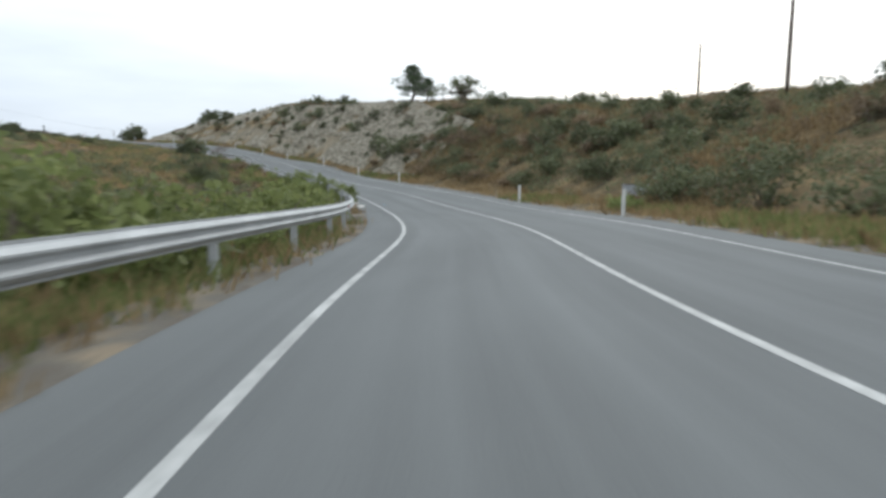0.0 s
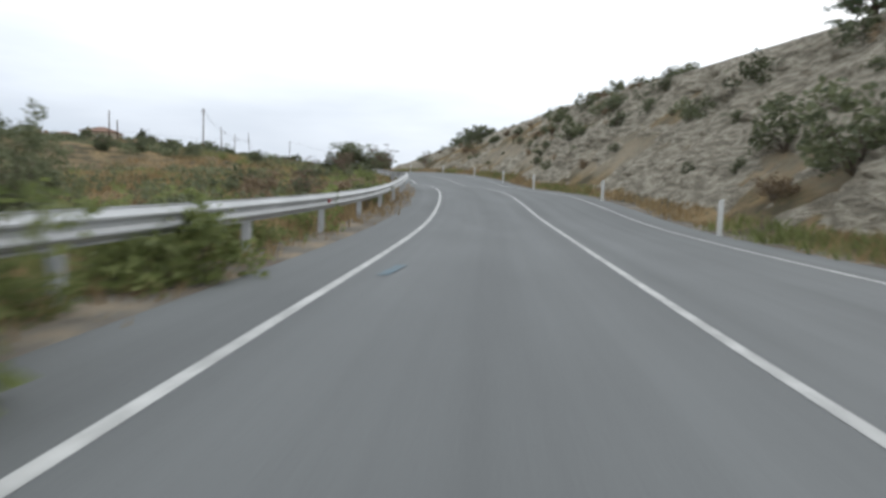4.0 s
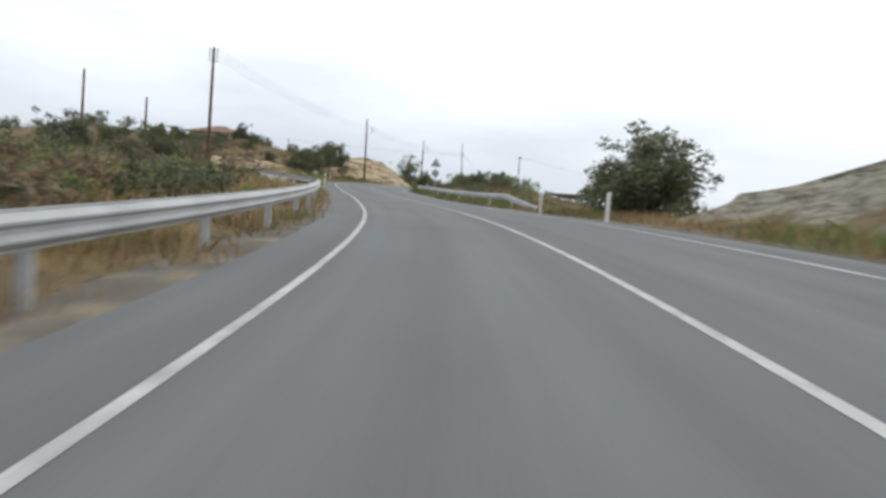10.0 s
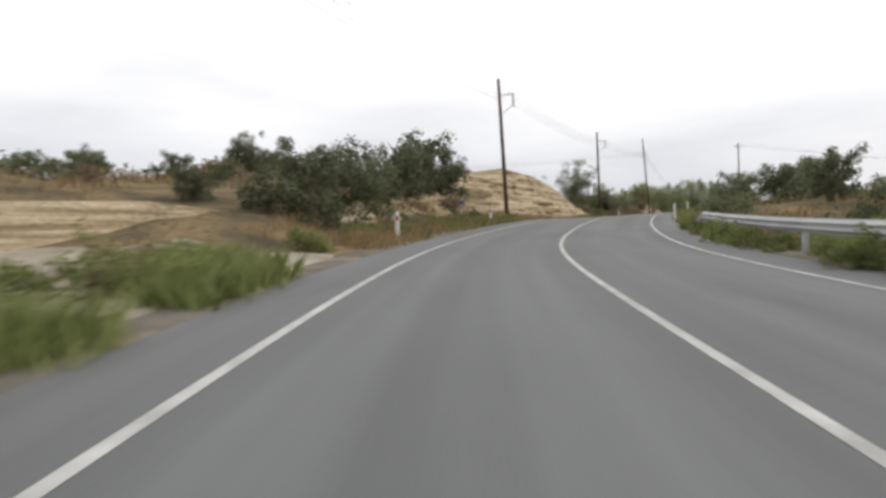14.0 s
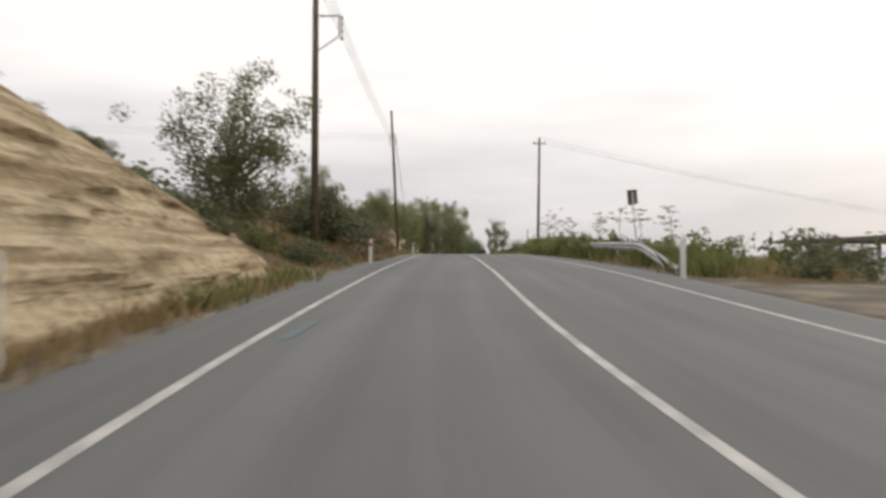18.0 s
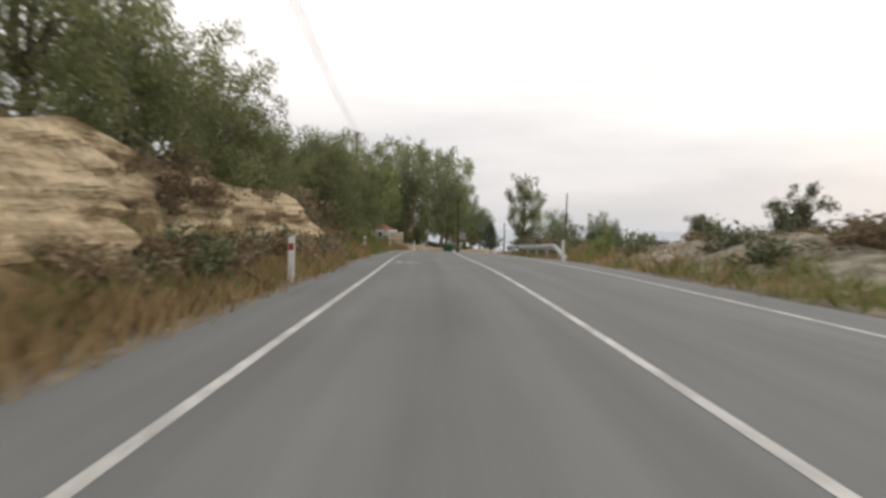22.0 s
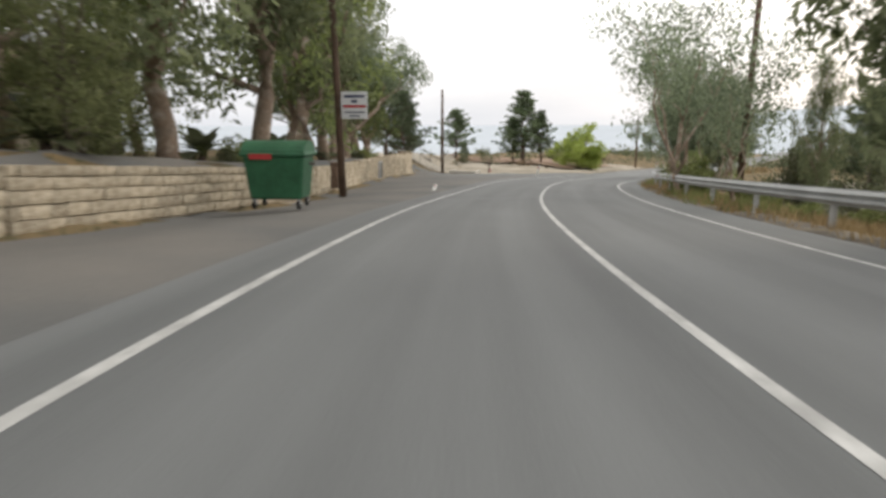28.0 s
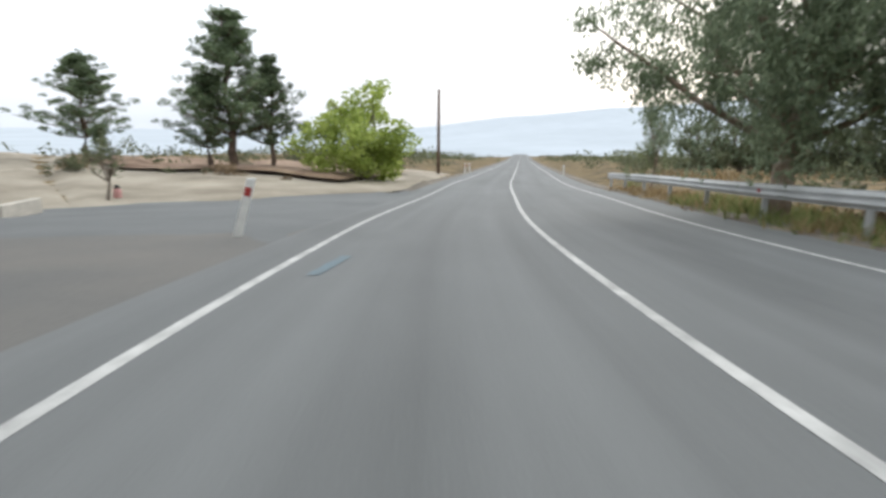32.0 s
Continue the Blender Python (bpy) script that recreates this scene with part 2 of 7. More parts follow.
def rock_mat(name, a, b_, layered=True, brush=(0.17, 0.14, 0.09)):
    """Cut limestone: near-level beds of lighter and darker stone, stained, with dry weeds caught in it."""
    m = bpy.data.materials.new(name)
    m.use_nodes = True
    n, l = m.node_tree.nodes, m.node_tree.links
    p = n["Principled BSDF"]
    p.inputs["Roughness"].default_value, p.inputs["Specular IOR Level"].default_value = 0.95, 0.1
    tc, mp = n.new("ShaderNodeTexCoord"), n.new("ShaderNodeMapping")
    mp.inputs["Scale"].default_value = (0.12, 0.12, 3.2) if layered else (1.0, 1.0, 2.4)
    l.new(tc.outputs["Object"], mp.inputs["Vector"])
    beds, grain, stain = (n.new("ShaderNodeTexNoise") for _ in range(3))
    beds.inputs["Scale"].default_value, beds.inputs["Detail"].default_value = 1.6, 8
    grain.inputs["Scale"].default_value, grain.inputs["Detail"].default_value = 9, 6
    stain.inputs["Scale"].default_value, stain.inputs["Detail"].default_value = 0.7, 5
    l.new(mp.outputs[0], beds.inputs["Vector"])
    l.new(tc.outputs["Object"], grain.inputs["Vector"])
    l.new(tc.outputs["Object"], stain.inputs["Vector"])
    ramp = n.new("ShaderNodeValToRGB")
    ramp.color_ramp.elements[0].position, ramp.color_ramp.elements[0].color = 0.40, (*a, 1)
    ramp.color_ramp.elements[1].position, ramp.color_ramp.elements[1].color = 0.58, (*b_, 1)
    l.new(beds.outputs["Fac"], ramp.inputs["Fac"])
    mask, mix = n.new("ShaderNodeMapRange"), n.new("ShaderNodeMix")
    mask.inputs["From Min"].default_value, mask.inputs["From Max"].default_value = 0.58, 0.74
    mask.inputs["To Max"].default_value = 0.7 if layered else 0.55
    l.new(stain.outputs["Fac"], mask.inputs["Value"])
    mix.data_type = "RGBA"
    mix.inputs[7].default_value = (*brush, 1)
    l.new(mask.outputs[0], mix.inputs["Factor"])
    l.new(ramp.outputs[0], mix.inputs[6])
    hsv, mr = n.new("ShaderNodeHueSaturation"), n.new("ShaderNodeMapRange")
    mr.inputs["From Min"].default_value, mr.inputs["From Max"].default_value = 0.3, 0.7
    mr.inputs["To Min"].default_value, mr.inputs["To Max"].default_value = 0.72, 1.2
    l.new(grain.outputs["Fac"], mr.inputs["Value"])
    l.new(mr.outputs[0], hsv.inputs["Value"])
    l.new(mix.outputs[2], hsv.inputs["Color"])
    l.new(hsv.outputs[0], p.inputs["Base Color"])
    both, bp = n.new("ShaderNodeMath"), n.new("ShaderNodeBump")
    both.operation = "ADD"
    l.new(beds.outputs["Fac"], both.inputs[0])
    l.new(grain.outputs["Fac"], both.inputs[1])
    bp.inputs["Strength"].default_value, bp.inputs["Distance"].default_value = 1.0, 0.15 if layered else 0.35
    l.new(both.outputs[0], bp.inputs["Height"])
    l.new(bp.outputs[0], p.inputs["Normal"])
    return m


def road_mat():
    """Worn asphalt: polished wheel tracks, streaks along the road, darker mended patches; UV runs in metres across and along."""
    m = bpy.data.materials.new("worn_asphalt_lanes")
    m.use_nodes = True
    n, l = m.node_tree.nodes, m.node_tree.links
    b = n["Principled BSDF"]
    b.inputs["Roughness"].default_value, b.inputs["Specular IOR Level"].default_value = 0.78, 0.3
    uv, sep = n.new("ShaderNodeUVMap"), n.new("ShaderNodeSeparateXYZ")
    l.new(uv.outputs[0], sep.inputs[0])

    def op(kind, a, v):
        q = n.new("ShaderNodeMath")
        q.operation = kind
        l.new(a, q.inputs[0])
        if isinstance(v, (int, float)):
            q.inputs[1].default_value = v
        else:
            l.new(v, q.inputs[1])
        return q.outputs[0]

    def tex(scale, detail, sx, sy):
        mp, t = n.new("ShaderNodeMapping"), n.new("ShaderNodeTexNoise")
        mp.inputs["Scale"].default_value = (sx, sy, 1)
        t.inputs["Scale"].default_value, t.inputs["Detail"].default_value = scale, detail
        l.new(uv.outputs[0], mp.inputs["Vector"])
        l.new(mp.outputs[0], t.inputs["Vector"])
        return t.outputs["Fac"]

    wheel = op("COSINE", op("MULTIPLY", op("SUBTRACT", op("ABSOLUTE", sep.outputs[0], 0), 1.0), 3.9), 0)   # two tracks a lane
    streak, patch, grain, blotch = tex(1.0, 4, 2.2, 0.05), tex(1.0, 3, 0.35, 0.10), tex(55, 3, 1, 1), tex(0.5, 5, 1, 0.4)
    v = op("MULTIPLY", wheel, 0.055)
    v = op("ADD", v, op("MULTIPLY", op("SUBTRACT", streak, 0.5), 0.55))
    v = op("ADD", v, op("MULTIPLY", op("SUBTRACT", blotch, 0.5), 0.45))
    v = op("ADD", v, op("MULTIPLY", op("SUBTRACT", grain, 0.5), 0.5))
    dark = n.new("ShaderNodeMapRange")
    dark.inputs["From Min"].default_value, dark.inputs["From Max"].default_value = 0.60, 0.68
    dark.inputs["To Max"].default_value = 0.11
    l.new(patch, dark.inputs["Value"])
    v = op("SUBTRACT", op("ADD", v, 1.0), dark.outputs[0])
    hsv = n.new("ShaderNodeHueSaturation")
    hsv.inputs["Color"].default_value = (0.130, 0.136, 0.135, 1)
    l.new(v, hsv.inputs["Value"])
    l.new(hsv.outputs[0], b.inputs["Base Color"])
    bp = n.new("ShaderNodeBump")
    bp.inputs["Strength"].default_value, bp.inputs["Distance"].default_value = 0.2, 0.01
    l.new(grain, bp.inputs["Height"])
    l.new(bp.outputs[0], b.inputs["Normal"])
    return m


ROAD = road_mat()
EARTH_GREY = mat("grey_earth", (0.127, 0.129, 0.125), 0.9, spread=0.15, scale=0.22, fine=30, bump=0.3, second=(0.160, 0.150, 0.135))
ASPHALT = mat("worn_grey_asphalt", (0.123, 0.130, 0.130), 0.8, spread=0.10, scale=0.35, fine=60, bump=0.15, second=(0.143, 0.149, 0.148), each=0)
SHOULDER = mat("dusty_shoulder", (0.156, 0.127, 0.094), 0.95, spread=0.25, scale=1.1, fine=30, bump=0.4, second=(0.238, 0.193, 0.135), third=(0.139, 0.127, 0.107))
TRACK = mat("pale_gravel_track", (0.279, 0.242, 0.184), 0.95, spread=0.22, scale=0.35, fine=20, bump=0.4, second=(0.377, 0.336, 0.267))
LINE = mat("worn_road_paint", (0.410, 0.410, 0.394), 0.65, spread=0.22, scale=2.5, fine=18, bump=0.05)
BLUE = mat("faded_blue_paint", (0.123, 0.184, 0.217), 0.75, spread=0.1, scale=4, fine=20, bump=0, second=(0.127, 0.148, 0.156))
HILL = ground_mat()
CUT_GREY = rock_mat("weathered_grey_limestone", (0.246, 0.221, 0.172), (0.443, 0.402, 0.320), layered=False, brush=(0.131, 0.102, 0.066))
CUT_GOLD = rock_mat("bedded_golden_limestone", (0.290, 0.222, 0.136), (0.560, 0.462, 0.316))
STEEL = mat("galvanised_steel", (0.426, 0.435, 0.435), 0.55, 0.3, spread=0.12, scale=0.9, fine=14, bump=0.04, spec=0.5)
STEEL_DARK = mat("weathered_steel", (0.164, 0.148, 0.131), 0.55, 0.6, spread=0.2, scale=4, fine=30, bump=0.05)
WHITE = mat("white_plastic", (0.607, 0.607, 0.582), 0.5, spread=0.08, scale=5, fine=25, bump=0.03, each=0.06)
RED = mat("red_reflector", (0.344, 0.041, 0.037), 0.35, spread=0.1, scale=10, fine=60, bump=0)
DARKREF = mat("dark_reflector", (0.066, 0.057, 0.057), 0.35, spread=0.1, scale=10, fine=60, bump=0)
POLEWOOD = mat("creosoted_wood", (0.107, 0.070, 0.049), 0.85, spread=0.25, scale=2, fine=30, bump=0.3, each=0.15)
INSUL = mat("glazed_insulator", (0.131, 0.098, 0.082), 0.3, spread=0.1, scale=8, fine=30, bump=0)
WIRE = mat("aluminium_wire", (0.246, 0.246, 0.254), 0.5, 0.4, spread=0.05, scale=1, fine=5, bump=0)
BARK_GREY = mat("grey_bark", (0.164, 0.135, 0.107), 0.9, spread=0.3, scale=3, fine=24, bump=0.6)
BARK_EUC = mat("peeling_eucalyptus_bark", (0.328, 0.262, 0.205), 0.8, spread=0.25, scale=2, fine=12, bump=0.3, second=(0.476, 0.410, 0.344), third=(0.246, 0.180, 0.131))
BARK_PINE = mat("rough_pine_bark", (0.123, 0.090, 0.070), 0.95, spread=0.3, scale=3, fine=20, bump=0.7)
L_EUC = leaf_mat("eucalyptus_leaves", (0.100, 0.126, 0.066), (0.315, 0.350, 0.195), 0.6)
L_PINE = leaf_mat("pine_needles", (0.054, 0.082, 0.046), (0.160, 0.205, 0.108), 0.2)
L_OLIVE = leaf_mat("dusty_shrub_leaves", (0.072, 0.087, 0.046), (0.196, 0.210, 0.116))
L_DARK = leaf_mat("dark_carob_leaves", (0.062, 0.073, 0.043), (0.182, 0.197, 0.108))
L_OAK = leaf_mat("evergreen_leaves", (0.080, 0.094, 0.046), (0.265, 0.286, 0.138), 0.6)
L_EUCG = leaf_mat("fresh_eucalyptus_leaves", (0.098, 0.130, 0.050), (0.295, 0.345, 0.135), 0.55)
L_WEEP = leaf_mat("grey_eucalyptus_leaves", (0.095, 0.128, 0.080), (0.275, 0.325, 0.205), 0.45)
L_RUST = leaf_mat("russet_grass_blades", (0.185, 0.100, 0.050), (0.430, 0.270, 0.140), 0.4)
L_LIME = leaf_mat("bright_green_leaves", (0.19, 0.26, 0.05), (0.46, 0.53, 0.15), 0.5)
L_WEED = leaf_mat("green_weeds", (0.102, 0.132, 0.042), (0.290, 0.318, 0.124), 0.5)
L_DRY = leaf_mat("dry_grass_blades", (0.150, 0.100, 0.050), (0.400, 0.300, 0.160), 0.4)
L_BROWN = leaf_mat("dry_brown_scrub", (0.132, 0.096, 0.066), (0.330, 0.250, 0.155), 0.3)
WALL_STONE = mat("buff_wall_stone", (0.459, 0.377, 0.262), 0.9, spread=0.22, scale=1.8, fine=14, bump=0.8, second=(0.590, 0.517, 0.394), each=0.2)
MORTAR = mat("grey_mortar", (0.410, 0.344, 0.254), 0.95, spread=0.15, scale=4, fine=30, bump=0.3)
PLASTER = mat("cream_plaster", (0.459, 0.402, 0.312), 0.9, spread=0.12, scale=0.8, fine=14, bump=0.1)
RENDER_WHITE = mat("white_render", (0.541, 0.533, 0.508), 0.85, spread=0.10, scale=0.8, fine=14, bump=0.1)
ROOF_OLD = mat("faded_roof_tiles", (0.221, 0.139, 0.102), 0.9, spread=0.25, scale=2.5, fine=14, bump=0.4)
ROOF_TILE = mat("terracotta_tiles", (0.238, 0.102, 0.070), 0.85, spread=0.25, scale=2.5, fine=14, bump=0.4)
GLASS = mat("dark_window_glass", (0.025, 0.029, 0.033), 0.08, spread=0.05, scale=1, fine=5, bump=0, spec=0.6)
SHEET = mat("pale_painted_metal", (0.426, 0.451, 0.467), 0.5, spread=0.08, scale=1.2, fine=10, bump=0.05)
GREENBIN = mat("green_plastic", (0.029, 0.107, 0.053), 0.5, spread=0.15, scale=2, fine=14, bump=0.05)
RUBBER = mat("black_rubber", (0.016, 0.016, 0.016), 0.8, spread=0.1, scale=6, fine=30, bump=0)
CONCRETE = mat("weathered_concrete", (0.295, 0.279, 0.246), 0.9, spread=0.18, scale=1.4, fine=20, bump=0.25)
PALE_STEP = mat("pale_stair_concrete", (0.476, 0.443, 0.385), 0.9, spread=0.15, scale=1.6, fine=18, bump=0.25)
RED_SOIL = mat("reddish_soil", (0.213, 0.135, 0.090), 0.95, spread=0.25, scale=0.8, fine=14, bump=0.5, second=(0.328, 0.238, 0.164))
ALU = mat("grey_aluminium_sign_back", (0.344, 0.353, 0.361), 0.45, 0.5, spread=0.08, scale=3, fine=20, bump=0)
BOARD_BACK = mat("pale_painted_sign_back", (0.42, 0.44, 0.46), 0.6, spread=0.12, scale=3, fine=20, bump=0.02)
SIGNWHITE = mat("white_sign_face", (0.590, 0.599, 0.607), 0.4, spread=0.04, scale=2, fine=14, bump=0)
SIGNRED = mat("red_sign_print", (0.369, 0.041, 0.041), 0.5, spread=0.05, scale=2, fine=14, bump=0)
SIGNINK = mat("dark_blue_print", (0.049, 0.057, 0.107), 0.6, spread=0.1, bump=0)
SIGNBLUE = mat("blue_sign_print", (0.041, 0.131, 0.344), 0.5, spread=0.05, scale=2, fine=14, bump=0)
SIGNGREY = mat("grey_sign_print", (0.131, 0.139, 0.164), 0.5, spread=0.05, scale=2, fine=14, bump=0)
# distance haze is painted into this pale blue-grey; the air itself is clear
HAZE_HILL = mat("haze_tinted_hills", (0.451, 0.492, 0.529), 1.0, spread=0.04, scale=0.004, fine=0.03, bump=0, spec=0.0)
ROCK = mat("pale_boulder", (0.328, 0.295, 0.246), 0.95, spread=0.2, scale=1.5, fine=10, bump=0.6, each=0.15)


# ---- mesh helpers ----
def finish(bm, name, material, smooth=False):
    me = bpy.data.meshes.new(name)
    bm.to_mesh(me)
    bm.free()
    for mm in material if isinstance(material, (list, tuple)) else (material,):
        me.materials.append(mm)
    if smooth:
        me.polygons.foreach_set("use_smooth", [True] * len(me.polygons))
    return me


def pydata(name, verts, faces, material, smooth=False):
    me = bpy.data.meshes.new(name)
    me.from_pydata(verts, [], faces)
    me.materials.append(material)
    if smooth:
        me.polygons.foreach_set("use_smooth", [True] * len(me.polygons))
    return me


def part(name, data, material, parent, label="", m=None, smooth=False):
    """Links a bmesh (or a finished mesh) as one mesh object under a thing or a part."""
    me = data if isinstance(data, bpy.types.Mesh) else finish(data, name, material, smooth)
    ob = new(name, me)
    ob.parent = parent
    if m is not None:
        ob.matrix_basis = m
    if label:
        ob["label"] = label
    return ob


def thing(name, m, label, category, group="", kind=""):
    ob = new(name)
    ob.empty_display_size = 0.2
    ob.matrix_basis = m
    return tagged(ob, label, category, group, kind)


def box(bm, x, y, z, sx, sy, sz, bevel=0.0, turn=None):
    """A box centred at x, y with its foot at z."""
    v = bmesh.ops.create_cube(bm, size=1.0)["verts"]
    mm = Matrix.Translation((x, y, z + sz / 2)) @ (turn or Matrix()) @ Matrix.Diagonal((sx, sy, sz, 1))
    bmesh.ops.transform(bm, matrix=mm, verts=v)
    if bevel:
        es = list({ed for vv in v for ed in vv.link_edges})
        bmesh.ops.bevel(bm, geom=es, offset=bevel, segments=1, affect="EDGES")
    return bm


def tube(bm, pts, radii, seg=8):
    """A tapered tube along points."""
    rings = []
    for i, (p, r) in enumerate(zip(pts, radii)):
        a, b = Vector(pts[max(i - 1, 0)]), Vector(pts[min(i + 1, len(pts) - 1)])
        q = (b - a).to_track_quat("Z", "Y") if (b - a).length > 1e-6 else Euler((0, 0, 0)).to_quaternion()
        rings.append([bm.verts.new(Vector(p) + q @ Vector((r * math.cos(2 * math.pi * j / seg), r * math.sin(2 * math.pi * j / seg), 0))) for j in range(seg)])
    for a, b in zip(rings, rings[1:]):
        for j in range(seg):
            bm.faces.new((a[j], a[(j + 1) % seg], b[(j + 1) % seg], b[j]))
    bm.faces.new(rings[0][::-1])
    bm.faces.new(rings[-1])
    return bm


def wave(x, y, f, seed=0):
    """Smooth value noise, about -1 to 1, for arrays."""
    x, y = np.asarray(x, float) * f + seed * 17.31, np.asarray(y, float) * f - seed * 9.77
    ix, iy = np.floor(x), np.floor(y)
    fx, fy = x - ix, y - iy
    fx, fy = fx * fx * (3 - 2 * fx), fy * fy * (3 - 2 * fy)
    h = lambda a, b: np.modf(np.abs(np.sin(a * 127.1 + b * 311.7 + seed) * 43758.5453))[0] * 2 - 1
    return (h(ix, iy) * (1 - fx) + h(ix + 1, iy) * fx) * (1 - fy) + (h(ix, iy + 1) * (1 - fx) + h(ix + 1, iy + 1) * fx) * fy

# ---- the road's line: every 14 m from 28 m behind the start ----
CENTRE = [(-2.74, -27.18), (-1.54, -13.22), (0.36, 0.77), (2.81, 14.46), (3.36, 28.22), (2.16, 41.96), (-0.8, 55.53), (-4.05, 69.05), (-8.17, 82.34), (-13.95, 95.08), (-19.07, 108.1), (-25.64, 120.46), (-34.05, 131.65), (-43.62, 141.85), (-54.29, 150.88), (-65.44, 159.35), (-76.55, 167.86), (-86.92, 177.26), (-95.77, 188.06), (-103.71, 199.57), (-111.07, 211.45), (-117.52, 223.87), (-123.81, 236.37), (-130.21, 248.83), (-136.59, 261.29), (-143.07, 273.7), (-149.76, 285.99), (-156.24, 298.41), (-162.48, 310.94), (-167.41, 324.05), (-170.77, 337.64), (-172.93, 351.48), (-173.55, 365.46), (-172.08, 379.37), (-169.34, 393.09), (-166.34, 406.74), (-162.99, 420.33)]
LEVEL = [(-0.44, 0.007), (-1.07, 0.005), (-1.83, 0.012), (-2.42, 0.018), (-2.84, 0.012), (-2.75, 0.006), (-2.49, 0.004), (-2.0, -0.019), (-0.89, -0.009), (-0.14, 0.009), (0.77, 0.052), (1.71, 0.072), (2.5, 0.068), (3.18, 0.047), (3.78, 0.013), (4.4, -0.014), (5.2, -0.032), (5.87, -0.044), (6.59, -0.05), (7.33, -0.031), (7.73, -0.006), (8.21, 0.007), (8.48, 0.007), (8.65, 0.007), (8.6, -0.0), (8.41, -0.008), (8.08, -0.008), (7.62, -0.028), (7.11, -0.024), (6.38, -0.025), (5.43, -0.02), (4.46, 0.002), (3.64, -0.009), (2.74, 0.002), (1.91, 0.015), (1.17, -0.001), (0.49, 0.0)]                              # height of the centre line, and cross fall (rise to the right per metre)
STEP = 14.0


def spline(values, u):
    """Catmull-Rom through evenly spaced values."""
    v = np.asarray(values, float)
    i = np.clip(np.floor(u).astype(int), 0, len(v) - 2)
    t = (u - i)[:, None]
    g = lambda k: v[np.clip(i + k, 0, len(v) - 1)]
    a, b, c, d = g(-1), g(0), g(1), g(2)
    return 0.5 * (2 * b + (c - a) * t + (2 * a - 5 * b + 4 * c - d) * t ** 2 + (3 * b - a - 3 * c + d) * t ** 3)


S_FIRST, S_LAST = -28.0, -28.0 + STEP * (len(CENTRE) - 1)
S_ALL = np.arange(S_FIRST - 120, S_LAST + 700, 1.0)
_in = np.clip(S_ALL, S_FIRST, S_LAST)
_u = (_in - S_FIRST) / STEP
XY, ZB = spline(CENTRE, _u), spline(LEVEL, _u)
_over, _under = np.maximum(S_ALL - S_LAST, 0), np.minimum(S_ALL - S_FIRST, 0)
_end, _start = np.subtract(CENTRE[-1], CENTRE[-2]) / STEP, np.subtract(CENTRE[1], CENTRE[0]) / STEP
XY = XY + _over[:, None] * _end + _under[:, None] * _start
Z0, BANK = ZB[:, 0] - 0.045 * _over + 0.00002 * _over ** 2, ZB[:, 1] * np.clip(1 - _over / 40, 0, 1)
TAN = np.gradient(XY, axis=0)
TAN /= np.linalg.norm(TAN, axis=1)[:, None]
RIGHT = np.stack([TAN[:, 1], -TAN[:, 0]], -1)


def col(a, s):
    return np.interp(s, S_ALL, a)


def road_point(s, d, h=0.0):
    """The place d metres right of the centre line at s, h over the road's surface."""
    x = col(XY[:, 0], s) + d * col(RIGHT[:, 0], s)
    y = col(XY[:, 1], s) + d * col(RIGHT[:, 1], s)
    return x, y, col(Z0, s) + col(BANK, s) * np.clip(d, -6, 6) + h


def heading(s):
    """Degrees by which the road at s runs to the left of +y."""
    return math.degrees(math.atan2(-col(TAN[:, 0], s), col(TAN[:, 1], s)))


def nearest(x, y):
    """s and d of places, by the nearest point of the centre line."""
    x, y = np.ravel(x), np.ravel(y)
    s, d = np.empty(len(x)), np.empty(len(x))
    for a in range(0, len(x), 20000):
        px, py = x[a:a + 20000], y[a:a + 20000]
        i = ((px[:, None] - XY[None, ::2, 0]) ** 2 + (py[:, None] - XY[None, ::2, 1]) ** 2).argmin(1) * 2
        ox, oy = px - XY[i, 0], py - XY[i, 1]
        s[a:a + 20000] = S_ALL[i] + np.clip(ox * TAN[i, 0] + oy * TAN[i, 1], -2, 2)
        d[a:a + 20000] = np.sign(ox * RIGHT[i, 0] + oy * RIGHT[i, 1]) * np.hypot(ox, oy)
    return s, d


SIDES = {1: [], -1: []}


def station(side, s, *profile):
    """The lie of the land beside the road: pairs of distance from the centre line and height over the road's edge."""
    SIDES[side].append((s, [p[0] for p in profile], [p[1] for p in profile]))


station(1, -100, (5, 0), (8, 0.1), (14, 2.0), (25, 6.0), (35, 8.0), (70, 9), (200, 9))
station(1, 12, (5, 0), (8, 0.15), (12, 2.3), (18, 6.2), (22, 7.6), (30, 7.6), (70, 9), (200, 9))
station(1, 28, (5, 0), (8, 0.1), (12, 2.2), (20, 5.2), (28, 6.6), (70, 9), (200, 9))
station(1, 55, (5, 0), (7, 0.3), (12, 4.0), (18, 6.7), (24, 7.1), (70, 10), (200, 10))
station(1, 75, (5, 0), (6.5, 0.3), (11, 4.2), (16, 7.8), (21, 8.7), (70, 11), (200, 8))
station(1, 100, (5, 0), (6.5, 0.3), (10, 4.0), (15, 7.9), (20, 8.8), (70, 10), (200, 6))
station(1, 122, (5, 0), (6.3, 0.3), (10, 4.0), (15, 7.8), (20, 8.5), (70, 9), (200, 0))
station(1, 138, (5, 0), (6.3, 0.3), (10, 3.5), (15, 6.0), (20, 6.6), (70, 5), (200, -6))
station(1, 150, (5, 0), (6.5, 0.2), (10, 2.0), (15, 4.3), (20, 4.8), (70, 2), (200, -10))
station(1, 160, (5, 0), (7, 0.1), (10, 0.5), (15, 0.8), (20, 0.3), (70, -5), (200, -14))
station(1, 172, (5, 0), (7, -0.2), (12, -1.2), (25, -4), (70, -12), (200, -18))
